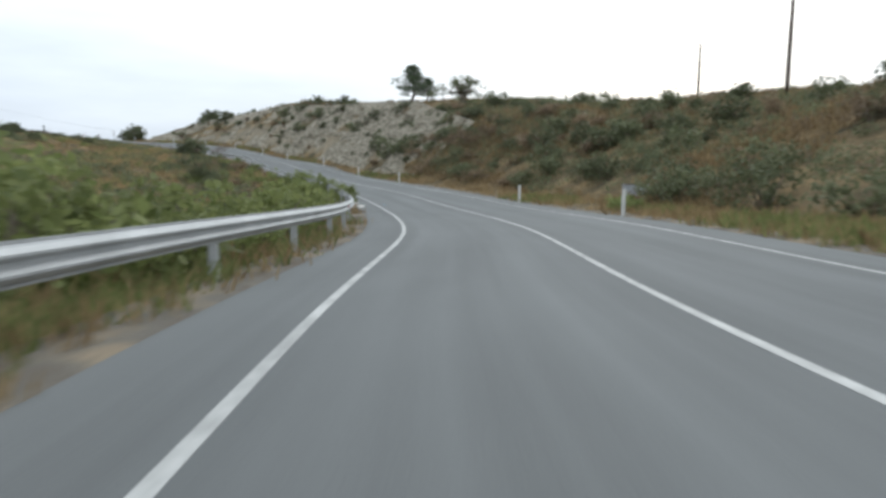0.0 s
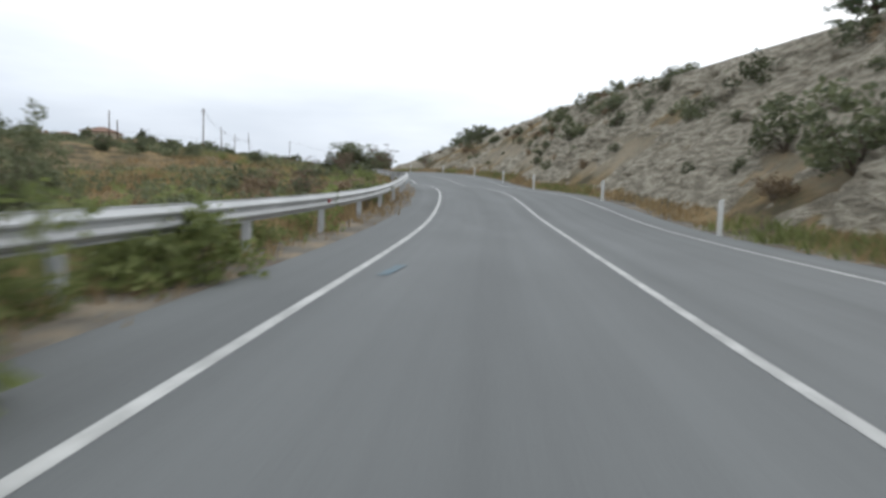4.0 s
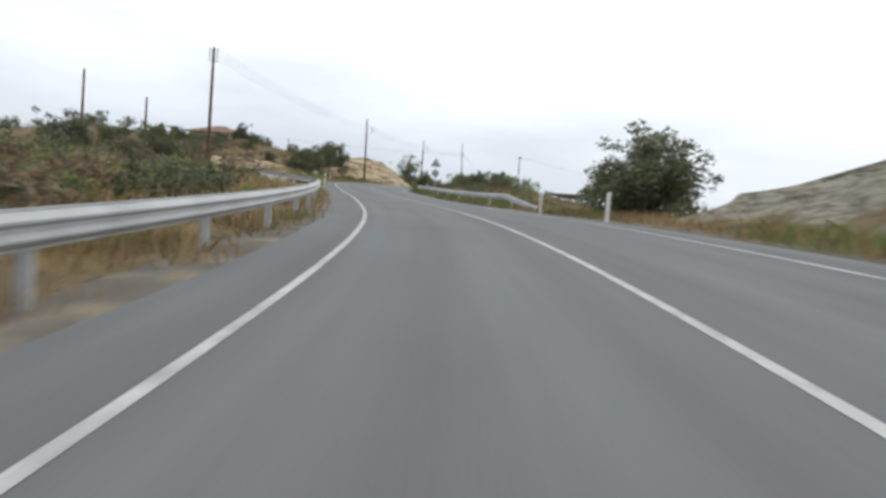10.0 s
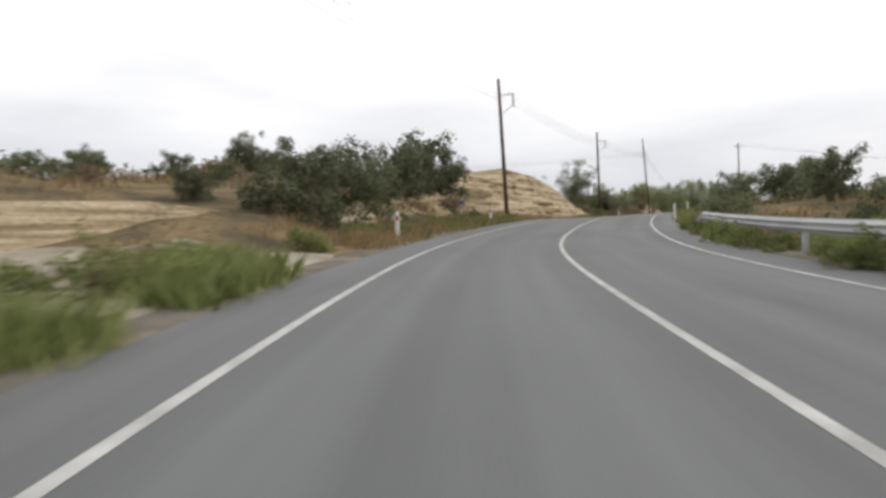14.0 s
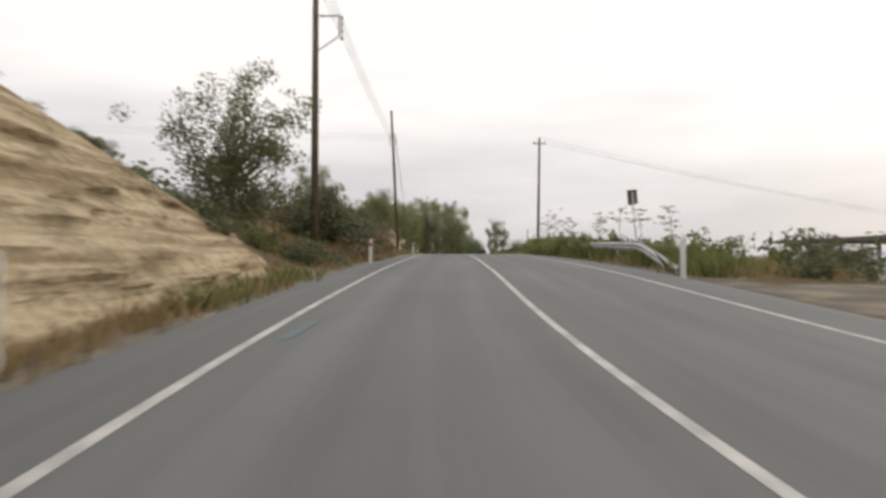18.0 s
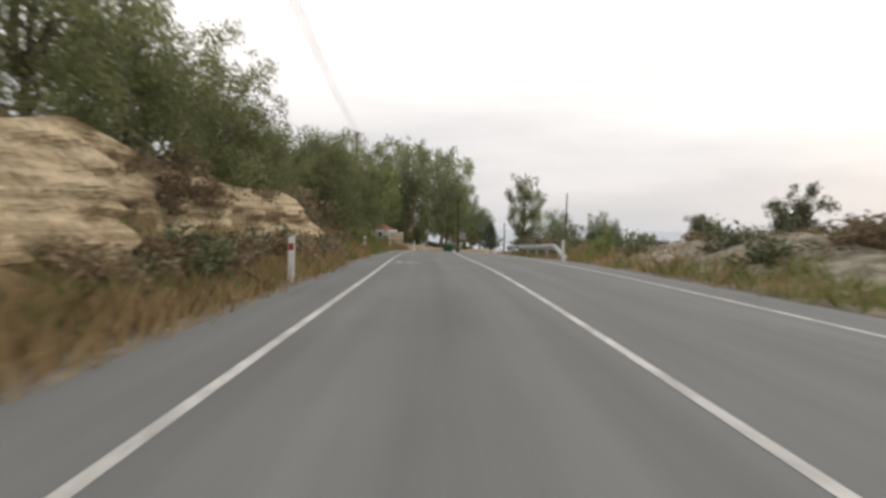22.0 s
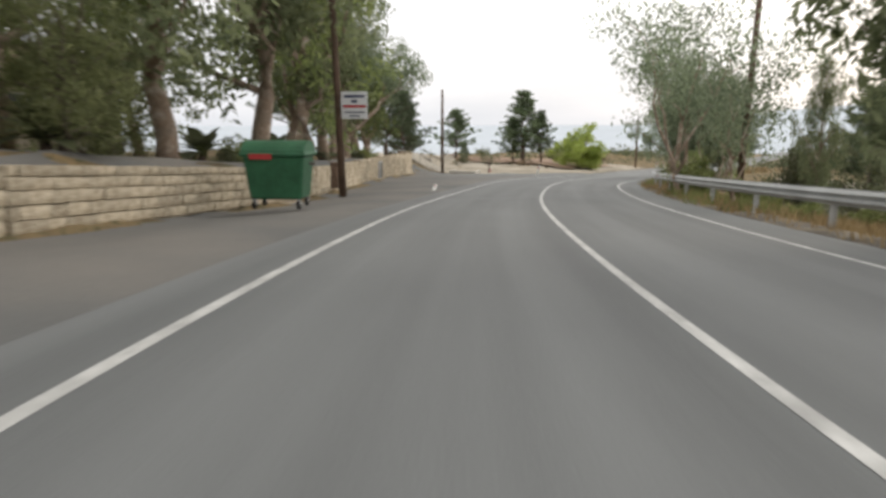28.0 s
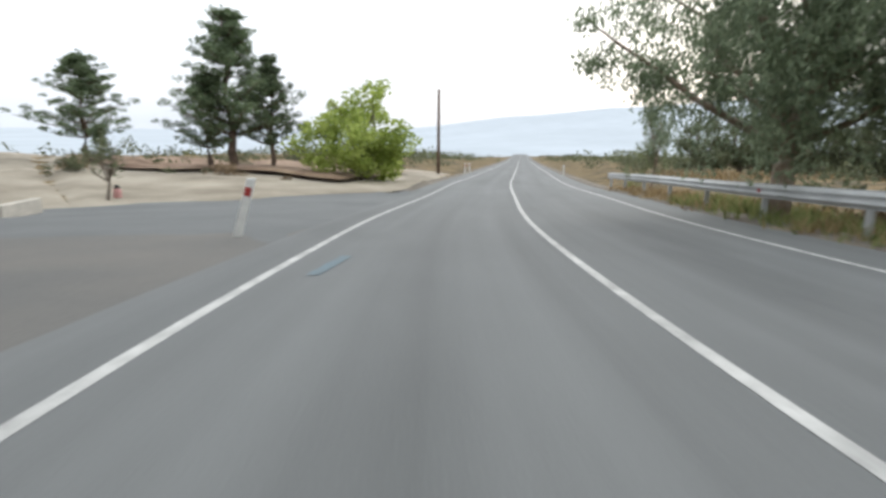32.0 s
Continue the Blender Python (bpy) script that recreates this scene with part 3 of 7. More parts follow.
station(1, 219, (5, 0), (6.5, -0.3), (10, -1.2), (25, -4), (70, -12), (200, -18))
station(1, 228, (5, 0), (8, 0.5), (14, 1.0), (22, 0), (70, -10), (200, -18))
station(1, 240, (5, 0), (8, 0.3), (14, 0.6), (22, 0), (70, -10), (200, -18))
station(1, 248, (5, 0), (15, -0.1), (30, -1), (70, -10), (200, -18))
station(1, 258, (5, 0), (15, -0.1), (30, -1), (70, -10), (200, -18))
station(1, 266, (5, 0), (7, 0.2), (12, -0.5), (30, -5), (70, -12), (200, -18))
station(1, 294, (5, 0), (7, 0.2), (12, -0.5), (30, -4), (70, -12), (200, -18))
station(1, 300, (5, 0), (14, 0), (30, -1.5), (70, -10), (200, -18))
station(1, 314, (5, 0), (8, 0.05), (14, 0.1), (30, -1.5), (70, -10), (200, -18))
station(1, 322, (5, 0), (7, 0.5), (11, 1.3), (18, 0.6), (40, -3), (70, -9), (200, -16))
station(1, 338, (5, 0), (7, 0.3), (11, 0.6), (18, 0.2), (40, -3), (70, -8), (200, -14))
station(1, 350, (5, 0), (6.5, -0.2), (10, -1.0), (25, -2.2), (70, -6), (200, -9))
station(1, 420, (5, 0), (6.5, -0.2), (10, -0.9), (25, -1.6), (70, -3), (200, -4))
station(1, 470, (5, 0), (7, 0.1), (12, 0.8), (25, 0.3), (70, -2), (200, -3))
station(1, 560, (5, 0), (8, 0.3), (16, 0.8), (70, 0.5), (200, 0))
station(-1, -100, (5, 0), (6, -0.2), (9, -0.8), (25, -2.0), (60, 1), (120, 6), (250, 10))
station(-1, 60, (5, 0), (6, -0.2), (9, -0.6), (25, -1.0), (60, 3.2), (120, 7), (250, 10))
station(-1, 100, (5, 0), (6, 0), (9, 0.2), (25, -0.5), (60, 4), (120, 8), (250, 10))
station(-1, 130, (5, 0), (6.5, 0.1), (10, 0.4), (20, 1.0), (35, 1.6), (50, 2.1), (100, 3.6), (250, 7))
station(-1, 165, (5, 0), (7, 0.1), (12, 0.5), (25, 1.3), (50, 1.8), (100, 3), (250, 5))
station(-1, 185, (5, 0), (8, 0.1), (13, 0.3), (25, 1.2), (50, 1.8), (100, 2.5), (250, 3))
station(-1, 203, (5, 0), (9, 0.1), (13, 0.2), (15.5, 1.5), (22, 2.5), (28, 2.0), (50, 2.2), (100, 2.6), (250, 3))
station(-1, 214, (5, 0), (7.5, 0.3), (9, 1.3), (12, 1.8), (20, 3.2), (30, 3.2), (45, 3.2), (100, 3), (250, 3))
station(-1, 229, (5, 0), (7.0, 0.3), (9.0, 1.9), (14, 2.8), (22, 4.1), (30, 3.7), (100, 3.2), (250, 3))
station(-1, 235, (5, 0), (7.2, 0.3), (9.2, 3.0), (14, 3.4), (22, 4.3), (30, 3.8), (100, 3.2), (250, 3))
station(-1, 257, (5, 0), (6.4, 0.3), (8.4, 3.1), (13, 3.7), (30, 3.6), (100, 3.2), (250, 3))
station(-1, 264, (5, 0), (6.2, 0.3), (8.2, 1.3), (13, 2.2), (30, 3.2), (100, 3.2), (250, 3))
station(-1, 272, (5, 0), (6.4, 0.3), (8.5, 1.3), (16, 2.6), (30, 4), (100, 5), (250, 4))
station(-1, 282, (5, 0), (5.8, 0.35), (8.0, 1.8), (13, 2.6), (30, 4), (100, 5), (250, 4))
station(-1, 292, (5, 0), (6.0, 0.3), (9, 1.5), (14, 2.4), (30, 4), (100, 5), (250, 4))
station(-1, 299, (5, 0), (7, 0.2), (10, 0.9), (14, 2.0), (20, 3.2), (40, 4.4), (100, 5), (250, 4))
station(-1, 305, (5, 0), (7, 0.25), (10, 1.2), (14, 2.5), (20, 3.6), (40, 4.6), (100, 5), (250, 4))
station(-1, 312, (5, 0), (6.6, 0.3), (8.2, 2.4), (12, 2.9), (25, 3.8), (100, 4.5), (250, 4))
station(-1, 319, (5, 0), (6.6, 0.3), (8.4, 2.3), (12, 2.9), (25, 4.2), (100, 5), (250, 4))
station(-1, 333, (5, 0), (6.8, 0.4), (9.2, 2.2), (12, 2.8), (25, 4.2), (100, 5), (250, 4))
station(-1, 353, (5, 0), (6.6, 0.4), (10, 1.6), (14, 2.2), (30, 3), (100, 4), (250, 3))
station(-1, 366, (5, 0), (6.0, 0.35), (8, 0.75), (12, 1.0), (20, 1.3), (100, 2.5), (250, 2))
station(-1, 371, (5, 0), (6.2, 0.2), (8, 0.65), (12, 0.95), (20, 1.2), (100, 2.5), (250, 2))
station(-1, 380, (5, 0), (7, 0.2), (9.2, 0.85), (15, 1.05), (25, 1.2), (100, 2), (250, 1))
station(-1, 385, (5, 0), (8.0, 0.0), (8.6, 0.0), (10.0, 0.95), (25, 1.1), (100, 1.5), (250, 0))
for _s in (391, 396, 400, 403, 406, 409, 412, 415, 418, 421, 424, 427, 430):
    _w = float(np.interp(_s, (390, 399.5, 404.2, 413, 418.2, 423.4, 430.6), (7.9, 7.6, 8.2, 9.65, 10.65, 12.0, 14.6)))
    station(-1, _s, (5, 0), (_w - 1, -0.18), (_w + 0.3, -0.18), (_w + 1.5, 1.1), (30, 1.2), (60, 0.3), (100, -6), (250, -24))
station(-1, 432, (5, 0), (8, -0.1), (14.0, -0.25), (15.0, -0.2), (17.0, 1.1), (30, 1.2), (55, 0), (100, -10), (250, -34))
station(-1, 442, (5, 0), (8, -0.1), (14, -0.3), (20, -0.1), (40, 0.7), (60, -1), (100, -11), (250, -34))
station(-1, 455, (5, 0), (8, 0.1), (14, 0.4), (40, 1.0), (60, -1), (100, -11), (250, -34))
station(-1, 500, (5, 0), (8, 0.3), (14, 0.8), (40, 1.3), (60, 0), (100, -10), (250, -34))
station(-1, 600, (5, 0), (10, 0.4), (40, 1.4), (70, -1), (120, -12), (250, -30))


def land(s, d):
    """Height of the land at s and d."""
    s, d = np.atleast_1d(np.asarray(s, float)), np.atleast_1d(np.asarray(d, float))
    out = np.zeros(len(s))
    for side in (1, -1):
        rows = SIDES[side]
        at = [r[0] for r in rows]
        table = np.array([np.interp(np.abs(d), r[1], r[2]) for r in rows])
        k = np.clip(np.searchsorted(at, s) - 1, 0, len(at) - 2)
        t = np.clip((s - np.take(at, k)) / (np.take(at, k + 1) - np.take(at, k)), 0, 1)
        t = t * t * (3 - 2 * t)
        here = table[k, np.arange(len(s))] * (1 - t) + table[k + 1, np.arange(len(s))] * t
        out = np.where(d * side > 0, here, out)
    edge = np.clip(np.abs(d) - 5.2, 0, None)
    x, y, z = road_point(s, d)
    rough = np.clip(edge / 6, 0, 1) * (0.35 + 0.65 * np.clip((edge - 9) / 8, 0, 1))
    out = out + rough * (0.35 * wave(x, y, 0.13, 1) + 0.16 * wave(x, y, 0.45, 2) + 0.07 * wave(x, y, 1.1, 3))
    out = out + np.clip((edge - 25) / 60, 0, 1) * 1.6 * wave(x, y, 0.035, 4)
    return z + out - np.where(edge <= 0, 0.10, 0.02)


def on_land(s, d, sink=0.0, turn=0.0):
    """The pose of a thing that stands on the land at s and d, turned from the road's heading."""
    x, y, _ = road_point(s, d)
    return pose(float(x), float(y), float(land(s, d)[0]) - sink, 0, 0, heading(s) + turn)


# ---- the ground: one sheet, fine near the road and coarse out to the horizon ----
def axis(lo, hi, step, far):
    a = list(np.arange(lo, hi + step, step))
    grow, v = step, a[-1]
    while v < far:
        grow *= 1.28
        v += grow
        a.append(v)
    grow, v = step, a[0]
    while v > -far:
        grow *= 1.28
        v -= grow
        a.insert(0, v)
    return np.array(a)


gx, gy = axis(-245, 60, 1.1, 3200), axis(-35, 470, 1.1, 3200)
mx, my = np.meshgrid(gx, gy, indexing="ij")
gs, gd = nearest(mx, my)
gz = land(gs, gd).reshape(mx.shape)
away = np.clip((np.hypot(mx + 95, my - 215) - 330) / 900, 0, 1)
gz = gz * (1 - away) + (-38.0) * away
nx, ny = mx.shape
idx = np.arange(nx * ny).reshape(nx, ny)
quads = np.stack([idx[:-1, :-1], idx[1:, :-1], idx[1:, 1:], idx[:-1, 1:]], -1).reshape(-1, 4)
def ground_level(x, y):
    s, d = nearest(x, y)
    a = np.clip((np.hypot(np.ravel(x) + 95, np.ravel(y) - 215) - 330) / 900, 0, 1)
    return land(s, d) * (1 - a) - 38.0 * a


ground = new("ground", pydata("ground", np.stack([mx, my, gz], -1).reshape(-1, 3).tolist(), quads.tolist(), HILL, True))
tagged(ground, "dry hillside ground with straw grass, soil and pale rock", "ground", kind="structure")


def ribbon(name, s0, s1, profile, material, step=1.0, inner=False):
    """A strip along the road; profile: pairs of d and height over the road's surface."""
    ss = np.arange(s0, s1 + step * 0.5, step)
    rows = [np.stack(road_point(ss, np.full(len(ss), float(d)), h), -1) for d, h in profile]
    v = np.stack(rows, 1).reshape(-1, 3)
    k = len(profile)
    f = [(i * k + j, i * k + j + 1, (i + 1) * k + j + 1, (i + 1) * k + j) for i in range(len(ss) - 1) for j in range(k - 1)]
    me = pydata(name, v.tolist(), f, material, True)
    uv = me.uv_layers.new(name="across_along")
    at = [(float(profile[i % k][0]), float(ss[i // k])) for i in range(len(v))]
    for lp in me.loops:
        uv.data[lp.index].uv = at[lp.vertex_index]
    return new(name, me)


road_ob = ribbon("road", -110, 900, ((-5.05, -0.30), (-4.95, -0.02), (-4.3, 0), (0, 0.02), (4.3, 0), (4.95, -0.02), (5.05, -0.30)), ROAD)
tagged(road_ob, "worn grey asphalt two-lane road", "road", kind="structure")
for d0, d1, nm, e0, e1 in ((-5.45, -4.38, "verge_left", -100, 378), (-5.45, -4.38, "verge_left_2", 452, 700), (4.38, 5.5, "verge_right", -100, 700)):
    o = ribbon(nm, e0, e1, ((d0, -0.25), (d0 + 0.15, -0.005), ((d0 + d1) / 2, 0.012), (d1 - 0.1, 0.012), (d1, -0.02)), SHOULDER)
    tagged(o, "dusty grey gravel shoulder along the road", "road shoulder", kind="structure")
for d, nm in ((-3.3, "edge_line_left"), (0.0, "centre_line"), (3.3, "edge_line_right")):
    gaps = {"edge_line_left": ((-110, 371.8), (377.3, 900)), "centre_line": ((-110, 372.5), (373.3, 374.0), (375.4, 900)), "edge_line_right": ((-110, 900),)}[nm]
    for a, b in gaps:
        o = ribbon(nm, a, b, ((d - 0.052, 0.003 + 0.02 * (1 - abs(d) / 4.3)), (d + 0.052, 0.003 + 0.02 * (1 - abs(d) / 4.3))), LINE)
        tagged(o, "worn solid white painted road line", "road marking", kind="structure")

# ---- plants ----
def leaf_mesh(name, centres, radii, count, size, material, seed, droop=0.0, ratio=0.45, flat=1.0):
    """Many small leaves, gathered in clumps."""
    r = np.random.default_rng(seed)
    centres, radii = np.asarray(centres, float), np.asarray(radii, float)
    w = radii ** 2
    pick = r.choice(len(centres), count, p=w / w.sum())
    v = r.normal(size=(count, 3))
    v /= np.linalg.norm(v, axis=1)[:, None]
    v *= (r.random(count) ** 0.45)[:, None]
    v[:, 2] *= flat
    c = centres[pick] + v * radii[pick][:, None]
    a = r.normal(size=(count, 3))
    a[:, 2] = a[:, 2] * (1 - 0.5 * droop) - droop * 1.6
    a /= np.linalg.norm(a, axis=1)[:, None]
    b = np.cross(a, r.normal(size=(count, 3)))
    b /= np.linalg.norm(b, axis=1)[:, None]
    ln = size * (0.6 + 0.8 * r.random(count))[:, None]
    p = np.stack([c - a * ln * 0.5, c + b * ln * ratio * 0.5, c + a * ln * 0.5, c - b * ln * ratio * 0.5], 1).reshape(-1, 3)
    me = bpy.data.meshes.new(name)
    me.vertices.add(4 * count)
    me.vertices.foreach_set("co", p.ravel())
    me.loops.add(4 * count)
    me.loops.foreach_set("vertex_index", np.arange(4 * count, dtype=np.int32))
    me.polygons.add(count)
    me.polygons.foreach_set("loop_start", np.arange(0, 4 * count, 4, dtype=np.int32))
    me.update(calc_edges=True)
    me.materials.append(material)
    return me


def limbs_mesh(name, base, trunk_pts, trunk_r, limbs, material):
    bm = bmesh.new()
    tube(bm, trunk_pts, trunk_r, 9)
    for pts, rr in limbs:
        tube(bm, pts, rr, 6)
    return finish(bm, name, material, True)


def bent(r, a, b, n=4, sway=0.12):
    a, b = Vector(a), Vector(b)
    out = []
    for i in range(n + 1):
        t = i / n
        p = a.lerp(b, t)
        if 0 < i < n:
            p += Vector((r.uniform(-1, 1), r.uniform(-1, 1), r.uniform(-0.4, 0.4))) * sway * (b - a).length
        out.append(p)
    return out


def make_tree(kind, seed):
    """Meshes of trunk and crown for a tree 1 unit high in its kind's proportions, in metres at its usual size."""
    r = random.Random(seed)
    if kind in ("euc", "fresh", "sparse"):
        trunk_h = 4.2
        tp = bent(r, (0, 0, -0.3), (r.uniform(-.6, .6), r.uniform(-.6, .6), trunk_h), 4, 0.03)
        cs, rs, limbs = [], [], []
        for i in range(13):
            up = 3.4 + 10.0 * (i / 12) ** 0.8 + r.uniform(-.5, .5)
            out = r.uniform(0.9, 2.9) * (1.0 if up < 9 else 0.75)
            az = i * 2.4 + r.uniform(-.5, .5)
            tip = Vector((out * math.cos(az), out * math.sin(az), up))
            start = tp[-1].lerp(tp[2], r.random() * 0.7) if up > 5 else tp[2]
            pts = bent(r, start, tip, 5, 0.07)
            limbs.append((pts, [0.12, 0.10, 0.075, 0.055, 0.035, 0.015]))
            for k in range(6):
                q = pts[-1].lerp(pts[2], r.random() ** 1.5)
                q = q + Vector((r.gauss(0, 0.75), r.gauss(0, 0.75), r.gauss(0.0, 0.6)))
                for m_ in range(2):
                    cs.append(q + Vector((r.gauss(0, .2), r.gauss(0, .2), -0.75 * m_)))
                    rs.append(r.uniform(0.32, 0.78))
        trunk = limbs_mesh("trunk", 0, tp, [0.27, 0.23, 0.20, 0.17, 0.14], limbs, BARK_EUC)
        return trunk, leaf_mesh("crown", cs, rs, 6200 if kind == "sparse" else 7600, 0.27, L_EUCG if kind == "fresh" else L_EUC, seed, 0.7, 0.34)
    if kind == "weep":
        tp = bent(r, (0, 0, -0.3), (0.4, 0.3, 4.0), 4, 0.04)
        cs, rs, limbs = [], [], []
        for i in range(22):
            az, up, out = i * 2.4 + r.uniform(-.3, .3), 4.2 + 8.0 * (i / 21), r.uniform(1.4, 4.0)
            out *= math.sqrt(max(0.12, 1 - ((up - 5.5) / 7.2) ** 2))
            tip = Vector((out * math.cos(az), out * math.sin(az), up))
            pts = bent(r, tp[-1].lerp(tp[2], r.random()), tip, 5, 0.06)
            limbs.append((pts, [0.13, 0.10, 0.08, 0.06, 0.04, 0.015]))
            for k in range(12):                # hanging strands of leaves
                q = pts[-1].lerp(pts[2], r.random() ** 1.5) + Vector((r.gauss(0, .6), r.gauss(0, .6), r.gauss(.2, .3)))
                drop = max(0.3, min(r.uniform(1.0, 5.2), q.z - r.uniform(0.9, 2.4) - 1.7 * max(0.0, math.hypot(q.x, q.y) - 1.6)))
                for m_ in range(7):
                    cs.append(q + Vector((r.gauss(0, .08), r.gauss(0, .08), -drop * m_ / 6.0)))
                    rs.append(r.uniform(0.28, 0.55) * (1.0 - 0.07 * m_))
        trunk = limbs_mesh("trunk", 0, tp, [0.27, 0.23, 0.20, 0.17, 0.15], limbs, BARK_EUC)
        return trunk, leaf_mesh("crown", cs, rs, 62000, 0.165, L_WEEP, seed, 1.3, 0.26)
    if kind == "pine":
        tp = bent(r, (0, 0, -0.3), (r.uniform(-.3, .3), r.uniform(-.3, .3), 7.0), 6, 0.02)
        cs, rs, limbs = [], [], []
        for w in range(11):                    # whorls of rising branches, longest low down
            z = 1.7 + 5.0 * w / 10 + r.uniform(-.12, .12)
            a = Vector(tp[min(6, int((z + 0.3) / 7.3 * 6))]).lerp(Vector((0, 0, z)), 0.6)
            a.z = z
            for b_ in range(r.choice((4, 5, 6))):
                az = b_ * 6.283 / 5 + w * 1.1 + r.uniform(-.35, .35)
                out = 2.6 * (1 - (z - 1.5) / 5.8) ** 1.0 * r.uniform(0.55, 1.15) + 0.15
                b = a + Vector((out * math.cos(az), out * math.sin(az), out * r.uniform(0.25, 0.6)))
                limbs.append(([a, a.lerp(b, .5) - Vector((0, 0, .08)), b], [0.045, 0.03, 0.01]))
                for k in range(4):
                    t = 0.35 + 0.7 * k / 3
                    cs.append(a.lerp(b, t) + Vector((r.gauss(0, .10), r.gauss(0, .10), r.gauss(.08, .07))))
                    rs.append(r.uniform(0.20, 0.36) * (1.15 - 0.3 * k / 3))
        for k in range(5):
            cs.append((r.gauss(0, .05), r.gauss(0, .05), 6.6 + 0.17 * k))
            rs.append(0.26 - 0.03 * k)
        trunk = limbs_mesh("trunk", 0, tp, [0.17, 0.15, 0.13, 0.10, 0.08, 0.05, 0.03], limbs, BARK_PINE)
        return trunk, leaf_mesh("crown", cs, rs, 15500, 0.20, L_PINE, seed, -0.3, 0.22, 0.8)
    if kind == "column":
        tp = bent(r, (0, 0, -0.3), (0.15, 0.1, 9.8), 6, 0.012)
        cs, rs, limbs = [], [], []
        for i in range(30):                    # a tall narrow crown, widest at two thirds
            z = 2.6 + 8.2 * (i / 29) ** 0.9
            wide_ = 2.1 * math.sin(math.pi * min(1, max(0.0, (z - 1.6) / 10.2)) ** 1.25) + 0.25
            az, out = i * 2.4 + r.uniform(-.4, .4), wide_ * r.uniform(0.45, 1.05)
            start = Vector((0, 0, max(1.8, z - out * r.uniform(0.7, 1.2))))
            tip = Vector((out * math.cos(az), out * math.sin(az), z))
            limbs.append((bent(r, start, tip, 3, 0.07), [0.07, 0.05, 0.03, 0.012]))
            for k in range(5):
                q = tip * r.uniform(0.8, 1.0) + Vector((r.uniform(-.5, .5), r.uniform(-.5, .5), r.uniform(-.6, .5)))
                cs += [q, q - Vector((0, 0, 0.5))]
                rs += [r.uniform(0.30, 0.6), r.uniform(0.25, 0.45)]
        trunk = limbs_mesh("trunk", 0, tp, [0.20, 0.18, 0.16, 0.13, 0.10, 0.07, 0.04], limbs, BARK_EUC)
        return trunk, leaf_mesh("crown", cs, rs, 13000, 0.21, L_EUC, seed, 0.7, 0.32)
    if kind == "oak":
        tp = bent(r, (0, 0, -0.3), (0.2, 0.1, 2.0), 3, 0.06)
        cs, rs, limbs = [], [], []
        for i in range(24):
            az, up = i * 2.4 + r.uniform(-.3, .3), 0.9 + 6.0 * (i / 23) + r.uniform(-.4, .4)
            out = r.uniform(1.2, 3.0) * math.sqrt(max(0.06, 1 - ((up - 3.3) / 4.0) ** 2))
            tip = Vector((out * math.cos(az), out * math.sin(az), up))
            limbs.append((bent(r, tp[-1] if up > 2 else tp[1], tip, 4, 0.08), [0.11, 0.08, 0.05, 0.03, 0.012]))
            for k in range(6):
                cs.append(tip * r.uniform(0.6, 1.06) + Vector((r.gauss(0, .55), r.gauss(0, .55), r.gauss(0, .5))))
                rs.append(r.uniform(0.3, 0.85))
        trunk = limbs_mesh("trunk", 0, tp, [0.24, 0.2, 0.17, 0.13], limbs, BARK_GREY)
        return trunk, leaf_mesh("crown", cs, rs, 15000, 0.155, L_OAK, seed, 0.1, 0.5)
    if kind in ("carob", "lime"):
        tp = bent(r, (0, 0, -0.2), (0.1, 0.1, 1.0), 3, 0.06)
        cs, rs, limbs = [], [], []
        for i in range(14):
            az, up = i * 2.4 + r.uniform(-.3, .3), 0.55 + 2.75 * (i / 13) + r.uniform(-.2, .2)
            out = r.uniform(0.75, 1.65) * math.sqrt(max(0.05, 1 - ((up - 1.7) / 2.0) ** 2))
            tip = Vector((out * math.cos(az), out * math.sin(az), up))
            limbs.append((bent(r, tp[-1] if up > 1 else tp[1], tip, 3, 0.08), [0.07, 0.05, 0.03, 0.012]))
            for k in range(5):
                cs.append(tip * r.uniform(0.65, 1.05) + Vector((r.gauss(0, .33), r.gauss(0, .33), r.gauss(0, .3))))
                rs.append(r.uniform(0.25, 0.55))
        trunk = limbs_mesh("trunk", 0, tp, [0.15, 0.12, 0.1, 0.08], limbs, BARK_GREY)
        return trunk, leaf_mesh("crown", cs, rs, 9500 if kind == "lime" else 6000, 0.155, L_DARK if kind == "carob" else L_LIME, seed, 0.0, 0.5)
    if kind == "thin":
        tp = bent(r, (0, 0, -0.2), (0.15, 0, 1.4), 3, 0.06)
        cs, rs, limbs = [], [], []
        for i in range(12):
            az, out, up = i * 2.4, r.uniform(0.3, 1.2), r.uniform(1.7, 3.2)
            tip = Vector((out * math.cos(az), out * math.sin(az), up))
            limbs.append((bent(r, tp[-1].lerp(tp[1], r.random() * .4), tip, 4, 0.07), [0.045, 0.035, 0.025, 0.015, 0.006]))
            for k in range(2):
                cs.append(tip + Vector((r.gauss(0, .25), r.gauss(0, .25), r.gauss(-.1, .25))))
                rs.append(r.uniform(0.2, 0.4))
        trunk = limbs_mesh("trunk", 0, tp, [0.08, 0.07, 0.06, 0.05], limbs, BARK_GREY)
        return trunk, leaf_mesh("crown", cs, rs, 620, 0.15, L_OLIVE, seed, 0.0, 0.5)
    leaves = {"shrub": L_OLIVE, "dry": L_BROWN, "green": L_WEED, "thistle": L_WEED, "dark": L_DARK}[kind]
    cs, rs, limbs = [], [], []
